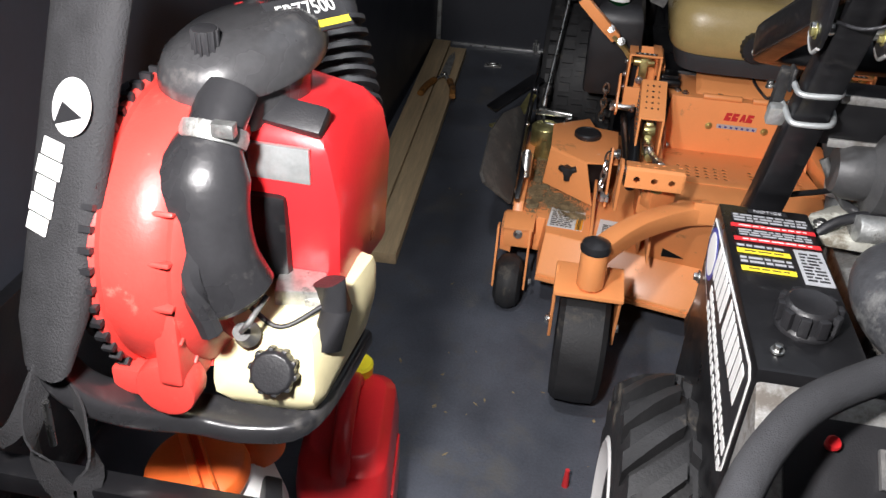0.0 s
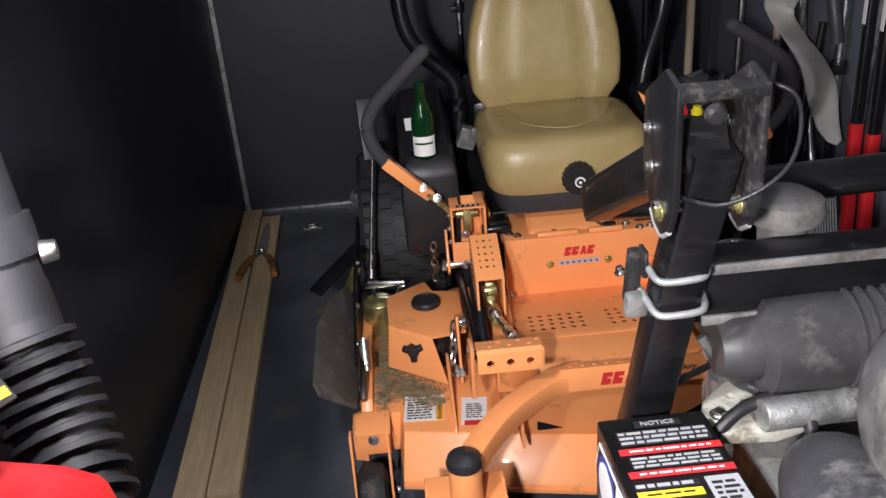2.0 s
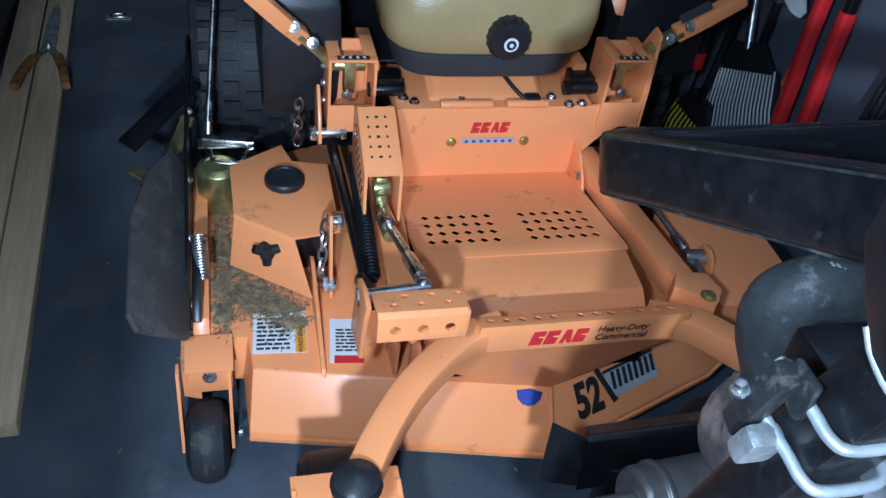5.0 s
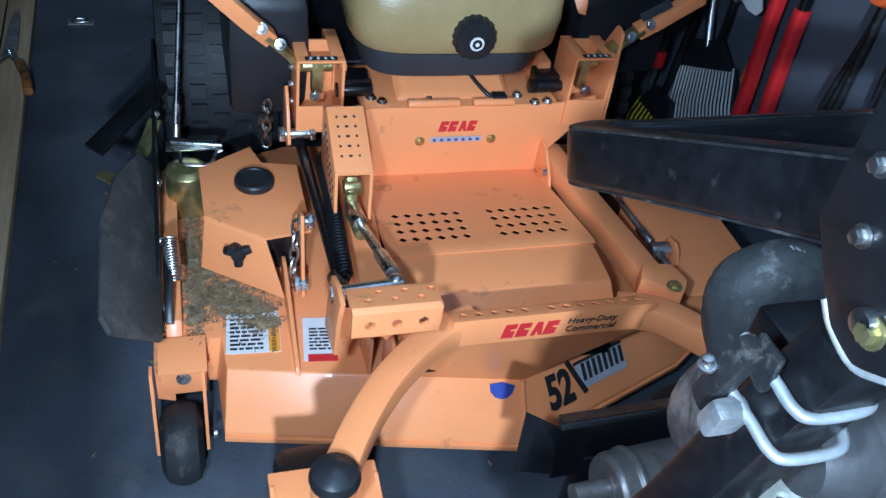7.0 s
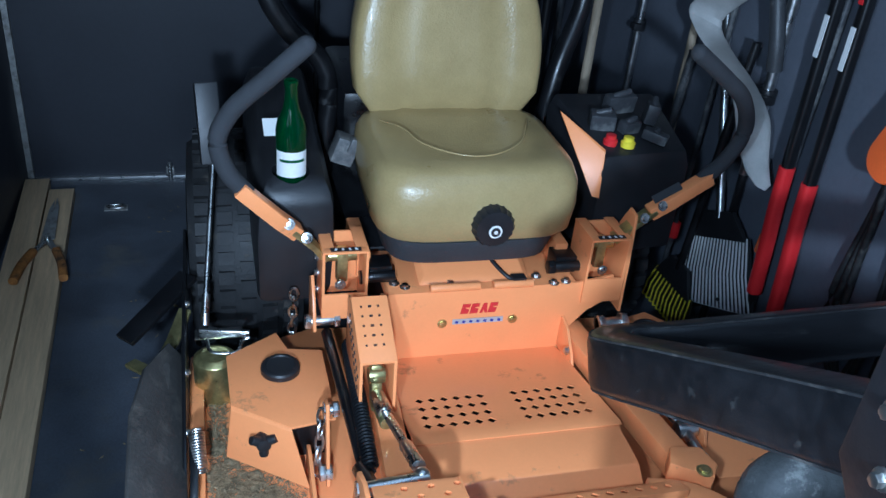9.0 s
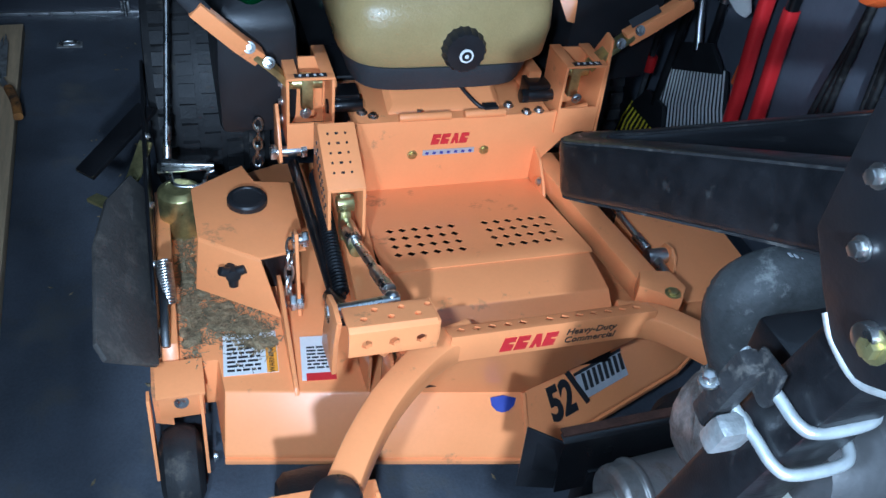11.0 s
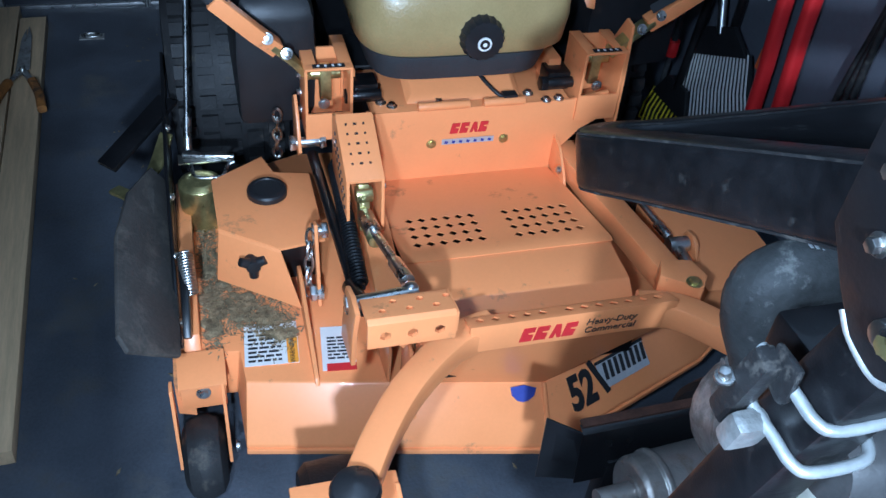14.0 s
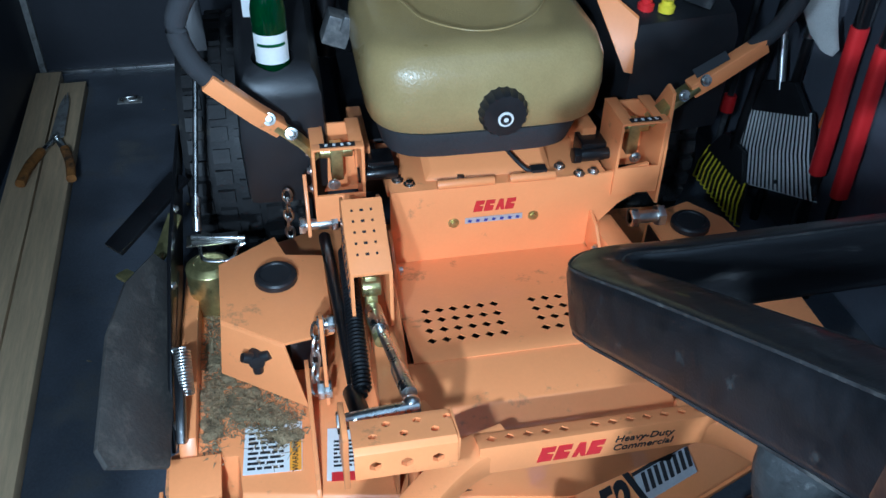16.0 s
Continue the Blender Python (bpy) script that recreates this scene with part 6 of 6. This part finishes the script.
# rack that holds the blower
rack = thing("wall_rack", "black steel rack fixed to the trailer wall", "rack", (-1.05, -1.08, 0.70))
for y in (-0.20, 0.18):
    part("rack_arm", mesh_of(box, (0.075, y, 0.03), (0.45, 0.03, 0.03)), BLACK, rack, bevel=0.003)
    part("rack_brace", mesh_of(rod, (-0.146, y, -0.26), (0.2, y, 0.02), 0.01), BLACK, rack)
part("rack_rail", mesh_of(box, (-0.138, 0, -0.1), (0.022, 0.46, 0.35)), BLACK, rack, bevel=0.003)


def petrol_can(at, turn, name, label):
    can = thing(name, label, "fuel can", at, r=(0, 0, turn))
    bm = bmesh.new()
    loft(bm, [[(u * k, v * k, z) for u, v in rounded(0.17, 0.30, 0.05, 4)] for z, k in ((0, 0.92), (0.015, 1.0), (0.27, 1.0), (0.32, 0.93), (0.345, 0.72))])
    part("body", bm, RED_PLASTIC, can, "red moulded body", 0.004)
    bm = bmesh.new()
    sweep(bm, smooth_line([(0, -0.13, 0.30), (0, -0.11, 0.37), (0, -0.02, 0.385), (0, 0.06, 0.37), (0, 0.09, 0.33)]), rounded(0.035, 0.03, 0.012, 3))
    part("handle", bm, RED_PLASTIC, can)
    part("spout_cap", mesh_of(lathe, [(0.001, 0.0), (0.03, 0.0), (0.032, 0.03), (0.028, 0.035), (0.001, 0.036)], 20, pose(0, 0.115, 0.335)), YELLOW_PLASTIC, can)
    for s in (-1, 1):
        part("side_rib", mesh_of(box, (0.086 * s, 0, 0.15), (0.008, 0.16, 0.14)), RED_PLASTIC, can, bevel=0.004)
    return can


petrol_can((-0.81, -0.72, 0.0), 8, "petrol_can", "red plastic petrol can standing on the floor")
can2 = petrol_can((-1.06, -1.33, 0.0), 70, "petrol_can", "red plastic petrol can beside the trailer wall")
jug = thing("oil_jug", "white plastic jug with orange-red funnel cap", "jug", (-0.93, -0.985, 0.0))
part("body", mesh_of(lathe, [(0.001, 0), (0.085, 0), (0.09, 0.01), (0.09, 0.36), (0.075, 0.42), (0.04, 0.455), (0.001, 0.456)], 36), WHITE, jug, "white jug body")
part("collar", mesh_of(lathe, [(0.03, 0.44), (0.05, 0.44), (0.054, 0.475), (0.046, 0.5), (0.036, 0.5), (0.03, 0.46)], 28, pose(0.02, 0.06, 0)), ORANGE_PLASTIC, jug, "red threaded collar")
bm = bmesh.new()
lathe(bm, [(0.001, 0.0), (0.076, 0.0), (0.08, 0.012), (0.077, 0.035), (0.05, 0.05), (0.001, 0.055)], 32)
box(bm, (0, 0, 0.06), (0.012, 0.15, 0.035), (0, 0, 35))
box(bm, (0.018, 0.012, 0.055), (0.005, 0.15, 0.03), (0, 0, 35))
fan = part("funnel_cap", bm, ORANGE_PLASTIC, jug, "orange ribbed cap", 0.003)
fan.matrix_basis = pose(-0.03, -0.03, 0.45, 8, -8, 0)
part("jug_clip", mesh_of(box, (0.075, -0.03, 0.42), (0.03, 0.07, 0.05), (0, 25, 20)), BLACK_PLASTIC, jug, bevel=0.006)

# ---- boards, shears, tools along the wall ----
SHEAR_GRIP = material("worn_orange_grip", (0.3, 0.13, 0.03), 0.6, vary=0.35, scale=25, bump=0.2, dirt=(0.02, 0.02, 0.02), dirt_amount=0.35, dirt_scale=18)
def board(at, length, width, turn, label):
    bm = bmesh.new()
    box(bm, (0, length / 2, 0.019), (width, length, 0.038))
    ob = solid("pine_board", bm, PINE, label, "board", group="boards on the floor", bevel=0.002)
    ob.matrix_basis = pose(*at, 0, 0, turn)
    return ob


board((-0.988, 0.272, 0), 1.84, 0.082, 2.42, "pale pine board lying on the trailer floor")
board((-1.073, 0.20, 0), 2.0, 0.082, 2.42, "knotty pine board lying against its neighbour")

shears = thing("hedge_shears", "hand shears with worn orange grips lying on the boards", "shears", (-1.06, 1.72, 0.04), r=(0, 0, 2))
for s in (-1, 1):
    bm = bmesh.new()
    sweep(bm, [(0, 0, 0.012), (0.035 * s, -0.09, 0.014)], rect(0.018, 0.008))
    part("tang", bm, STEEL, shears, bevel=0.001)
    bm = bmesh.new()
    sweep(bm, smooth_line([(0.033 * s, -0.08, 0.016), (0.055 * s, -0.16, 0.018), (0.068 * s, -0.25, 0.017)]), rounded(0.026, 0.024, 0.009, 3))
    part("grip", bm, SHEAR_GRIP, shears, "worn orange and black grip")
    bm = bmesh.new()
    prism(bm, [(-0.006 * s, -0.02), (0.022 * s, 0.0), (0.016 * s, 0.22), (0.004 * s, 0.29)][::s], 0.008 + 0.004 * s, 0.011 + 0.004 * s)
    part("blade", bm, GREY_METAL, shears, bevel=0.0005)
part("pivot", mesh_of(rod, (0, 0, 0.004), (0, 0, 0.024), 0.011, 0.009, 12), STEEL, shears)

bm = bmesh.new()
sweep(bm, [(X0 + 0.012, Y1 - 0.012, 0.0), (X0 + 0.012, Y1 - 0.012, TOP)], rect(0.02, 0.02), up=(0, 1, 0))
solid("trim", bm, GREY_METAL, "thin metal corner trim of the trailer", "trim", "structure")
bm = bmesh.new()
box(bm, (-0.7, Y1 - 0.008, 0.006), (0.95, 0.016, 0.012))
solid("baseboard", bm, ALU, "bright metal edge strip along the front wall", "baseboard", "structure", bevel=0.002)
ring = thing("tie_down_ring", "small steel tie-down ring set in the floor", "tie-down ring", (-0.88, 2.02, 0.0))
part("ring", mesh_of(lambda b: sweep(b, [(0.03 * math.cos(a), 0.014 * math.sin(a), 0.008) for a in [2 * math.pi * i / 20 for i in range(21)]], 0.004)), STEEL, ring)
part("plate", mesh_of(box, (0, 0, 0.002), (0.08, 0.04, 0.004)), GREY_METAL, ring, bevel=0.001)
lock = thing("floor_bolt", "small steel slide bolt at the foot of the front wall", "bolt", (-0.70, 2.245, 0.0))
part("barrel", mesh_of(rod, (0, 0, 0.0), (0, 0, 0.07), 0.008), STEEL, lock)
part("keeper", mesh_of(box, (0, 0.01, 0.03), (0.03, 0.01, 0.04)), STEEL, lock, bevel=0.002)

WX = X1 - 0.045


def pole(name, label, category, y, z0, z1, r, mat, x=None, lean=0.0, clamps=(), collar=None, group="tools along the wall"):
    x = WX if x is None else x
    ob = thing(name, label, category, (x, y, z0), group)
    part("shaft", mesh_of(rod, (0, 0, 0), (0, lean, z1 - z0), r, None, 14), mat, ob)
    for z in clamps:
        f = (z - z0) / (z1 - z0)
        part("clamp", mesh_of(lambda b: [rod(b, (0, lean * f, z - z0 - 0.02), (0, lean * f, z - z0 + 0.02), r * 1.7, None, 14), box(b, (-0.02, lean * f - 0.02, z - z0), (0.03, 0.035, 0.02))]), BLACK_PLASTIC, ob, bevel=0.002)
    if collar:
        part("grip", mesh_of(rod, (0, 0, 0.0), (0, lean * collar / (z1 - z0), collar), r * 1.45, r * 1.3, 14), mat if mat is not ALU else BLACK_PLASTIC, ob)
    # foot that meets the floor
    part("stem", mesh_of(rod, (0, 0, -z0), (0, 0, 0.001), r * 0.85, None, 12), BLACK, ob)
    return ob


pole("trimmer_pole", "silver trimmer shaft with black clamps hung upright", "string trimmer", 1.83, 0.35, 1.75, 0.013, ALU, clamps=(0.75, 1.05))
pole("trimmer_pole", "bronze-coloured tool shaft standing at the wall", "garden tool", 1.42, 0.08, 1.7, 0.013, WOOD_HANDLE, x=0.87)
pole("trimmer_pole", "silver and black trimmer shaft with bright sleeve", "string trimmer", 1.05, 0.55, 1.75, 0.015, ALU, clamps=(0.78,))
pole("garden_fork", "weathered wooden tool handle leaning by the seat", "garden tool", 1.58, 0.35, 1.6, 0.015, WOOD_HANDLE, x=0.62)
pole("garden_hoe", "black tool shaft behind the mower seat", "garden tool", 1.62, 0.3, 1.6, 0.014, BLACK, x=0.47)
pole("garden_spade", "dark tool shaft behind the mower seat", "garden tool", 1.70, 0.3, 1.6, 0.012, DUSTY_PLASTIC, x=0.55)
pole("pole_saw", "thick black pole leaning on the grey wall", "pole saw", 0.37, 0.2, 1.6, 0.028, BLACK, clamps=(0.95,))
pole("garden_hoe", "thin dark shaft leaning on the grey wall", "garden tool", 0.12, 0.2, 1.6, 0.016, BLACK)
pole("trimmer_pole", "silver trimmer shaft on the front wall", "string trimmer", 2.2, 0.75, 1.75, 0.012, ALU, x=-0.16, clamps=(0.86, 0.92))


def lopper(y, x, label, flip):
    ob = thing("lopper", label, "lopper", (x, y, 0.0), "tools along the wall")
    part("grip", mesh_of(sweep, smooth_line([(0, -0.02, 0.30), (0, -0.012, 0.42), (0, 0.0, 0.56), (0, 0.004, 0.665)]), rounded(0.038, 0.034, 0.012, 3), (0, 1, 0)), RED_PLASTIC, ob, "red rubber grip")
    part("handle", mesh_of(sweep, [(0, 0.004, 0.66), (0, 0.01, 1.0), (0, 0.02, 1.6)], rounded(0.03, 0.028, 0.01, 3), (0, 1, 0)), BLACK, ob, "black handle with white print")
    part("foot", mesh_of(rod, (0, -0.03, 0.0), (0, -0.018, 0.31), 0.013), BLACK, ob)
    pl = part("print", mesh_of(box, (-0.0155, 0.012, 1.0), (0.002, 0.016, 0.10)), LABEL_WHITE, ob, smooth=0)
    part("stripe", mesh_of(box, (-0.016, 0.016 + flip, 1.25), (0.003, 0.014, 0.3), (-1, 0, 0)), RED_PLASTIC, ob, smooth=0)
    return ob


lopper(0.845, 0.875, "long black lopper with red grips against the wall", 0.0)
lopper(0.745, 0.872, "second black lopper with red grips against the wall", 0.002)

# pale padded trimmer guard
guard = thing("trimmer_guard", "pale grey curved trimmer guard hanging on the wall", "trimmer guard", (0.80, 0.9, 0.57))
bm = bmesh.new()
rings = []
path = smooth_line([(0.0, 0.232, 0.474), (0.0, 0.367, 0.372), (0.0, 0.3, 0.316), (0.0, 0.163, 0.269), (0.0, 0.056, 0.21), (0.0, 0.001, 0.117), (0.0, -0.065, 0.047)], 4)
for i, p in enumerate(path):
    f = i / (len(path) - 1)
    w = 0.03 + 0.03 * math.sin(math.pi * min(1, 0.1 + f * 0.86))
    if i == len(path) - 1:
        w *= 0.5
    rings.append([p + Vector((-0.72, 0.6, 0.3)) * w * math.cos(a) + Vector((-0.6, -0.75, 0.2)) * 0.016 * math.sin(a) for a in [2 * math.pi * k / 20 for k in range(20)]])
loft(bm, rings)
part("shell", bm, LEATHER, guard, "pale grey shell")
part("hook", mesh_of(sweep, smooth_line([(0.0, 0.232, 0.474), (0.01, 0.222, 0.534), (0.03, 0.232, 0.614), (0.06, 0.22, 0.9)]), 0.012), ALU, guard, "bright bent tube")
part("hanger", mesh_of(sweep, smooth_line([(0.04, 0.18, 0.60), (0.04, 0.14, 0.5), (0.05, 0.10, 0.38), (0.06, 0.09, 0.3)]), 0.02), DUSTY_PLASTIC, guard, "dusty gearbox")
part("rail", mesh_of(box, (0.1, 0.2, 0.9), (0.1, 0.06, 0.03)), BLACK, guard, bevel=0.003)

# orange bar cover
cover_ob = thing("saw_bar_cover", "bright orange plastic saw bar cover on the wall", "bar cover", (0.83, 0.455, 1.03))
cover_ob.matrix_basis = facing((0.845, 0.43, 1.045), (0.12, 0.90, 0.22), (0.14, -0.22, 0.92))
part("sleeve", mesh_of(lambda b: prism(b, rounded(0.115, 0.50, 0.05, 6), -0.018, 0.018)), ORANGE_PLASTIC, cover_ob, "orange sleeve", 0.007)
part("ridge", mesh_of(box, (0.0, 0.0, 0.019), (0.05, 0.36, 0.006)), ORANGE_PLASTIC, cover_ob, bevel=0.002)
part("bar_tip", mesh_of(box, (0.0, 0.28, 0.0), (0.08, 0.1, 0.008)), STEEL, cover_ob, bevel=0.002)
part("hanger", mesh_of(rod, (0.0, 0.2, -0.012), (0.0, 0.2, -0.085), 0.008), BLACK, cover_ob)

# bundle of hoses and cords on the wall
cords = thing("hose_bundle", "grey looped hoses hanging down the wall", "hose", (WX, 0.56, 0.3))
rnd = random.Random(8)
for k in range(3):
    y0 = rnd.uniform(-0.06, 0.06)
    part("hose", mesh_of(sweep, smooth_line([(0.01 - 0.006 * k, y0 - 0.05, 1.1), (-0.01 - 0.006 * k, y0 + 0.01, 0.8), (0.0 - 0.006 * k, y0 + 0.03, 0.45), (0.0, y0 + rnd.uniform(0.02, 0.07), 0.1), (0.01, y0 - 0.03, -0.05), (0.015, y0 - 0.06, 0.15), (0.01, y0 - 0.04, 0.5)]), 0.009), SCUFFED, cords)
part("hook", mesh_of(box, (0.02, -0.05, 1.09), (0.05, 0.12, 0.02)), BLACK, cords, bevel=0.003)

# leaf rakes
def rake(at, tine_mat, tip_mat, n, spread_w, length, label, m, hook=0.09, shaft=ALU):
    ob = thing("leaf_rake", label, "rake", at, "rakes by the wall")
    ob.matrix_basis = m
    for k in range(n):
        u = k / (n - 1) - 0.5
        bm = bmesh.new()
        a, b = Vector((u * spread_w * 0.8, length, 0)), Vector((u * spread_w, 0.02, 0.0))
        sweep(bm, [a, a.lerp(b, 0.5) + Vector((0, 0, 0.008)), b, b + Vector((0, -0.004, -0.018))], rect(0.005, 0.0025))
        part("tine", bm, tine_mat, ob)
    part("head", mesh_of(lambda b: prism(b, [(-0.4 * spread_w, length - 0.01), (0.4 * spread_w, length - 0.01), (0.2 * spread_w, length + 0.07), (-0.2 * spread_w, length + 0.07)], -0.008, 0.008)), tip_mat, ob, bevel=0.003)
    part("backing", mesh_of(lambda b: prism(b, [(-0.5 * spread_w - 0.012, 0.03), (0.5 * spread_w + 0.012, 0.03), (0.42 * spread_w, length), (-0.42 * spread_w, length)], -0.008, -0.004)), tip_mat, ob)
    part("handle", mesh_of(rod, (0, length + 0.05, 0), (0, length + 0.75, 0.03), 0.012), shaft, ob)
    part("hook", mesh_of(rod, m.inverted() @ Vector((m.translation.x, m.translation.y, m.translation.z + 0.05)), m.inverted() @ Vector((X1, m.translation.y, m.translation.z + 0.05)), 0.006, None, 8), BLACK, ob)
    return ob


rake((0, 0, 0), WHITE, BLACK_PLASTIC, 19, 0.31, 0.23, "black leaf rake with thin pale tines hung on the wall", facing((0.85, 0.935, 0.155), (0.08, -0.9, 0.4), (0.06, 0.43, 0.88)))
rake((0, 0, 0), YELLOW_PLASTIC, BLACK_PLASTIC, 12, 0.25, 0.14, "black leaf rake with yellow tines standing on the floor", facing((0.79, 1.10, 0.022), (0.03, -0.98, 0.0), (0.12, -0.1, 0.95)), shaft=BLACK)
for c, mat, label in (((0.845, 1.24, 0.27), RED_PLASTIC, "dark tool shaft with a red collar by the rakes"), ((0.88, 0.86, 0.43), ORANGE_PLASTIC, "dark tool shaft with an orange sleeve by the rakes")):
    ob = thing("garden_tool", label, "garden tool", (c[0], c[1], 0.0), "tools along the wall")
    part("shaft", mesh_of(rod, (0, 0, 0), (0.03, 0, 1.2), 0.009), DUSTY_PLASTIC, ob)
    part("collar", mesh_of(rod, (0.006, 0, c[2] - 0.025), (0.008, 0, c[2] + 0.025), 0.02, 0.018), mat, ob, bevel=0.002)
head = thing("string_trimmer", "black trimmer motor head standing by the rakes", "string trimmer", (0.80, 1.36, 0.0))
part("housing", mesh_of(lathe, [(0.001, 0.0), (0.05, 0.0), (0.055, 0.03), (0.045, 0.08), (0.03, 0.12), (0.02, 0.2), (0.001, 0.21)], 24), BLACK_PLASTIC, head, "black gear housing")
part("shaft", mesh_of(rod, (0, 0, 0.18), (0.06, 0.02, 0.8), 0.013), DUSTY_PLASTIC, head)
# scraps on the floor
rnd = random.Random(21)
bm = bmesh.new()
for k in range(260):
    x, y = rnd.uniform(-0.9, 0.7), rnd.uniform(-1.6, 2.1)
    a, l = rnd.random() * 6.28, rnd.uniform(0.003, 0.012)
    d, w = Vector((math.cos(a), math.sin(a), 0)) * l, Vector((-math.sin(a), math.cos(a), 0)) * l * rnd.uniform(0.2, 0.6)
    p = Vector((x, y, 0.0015))
    bm.faces.new([bm.verts.new(q) for q in (p - d, p - w, p + d + Vector((0, 0, 0.002)), p + w)])
solid("floor_litter", bm, GRASS_DEBRIS, "dry leaf scraps and grit on the floor", "litter", "stuff", smooth=0)
screw = thing("wooden_peg", "reddish wooden peg standing on the floor", "peg", (-0.382, -0.49, 0.0))
part("peg", mesh_of(rod, (0, 0, 0), (0.0, 0.0, 0.05), 0.008, 0.005), LABEL_RED, screw)
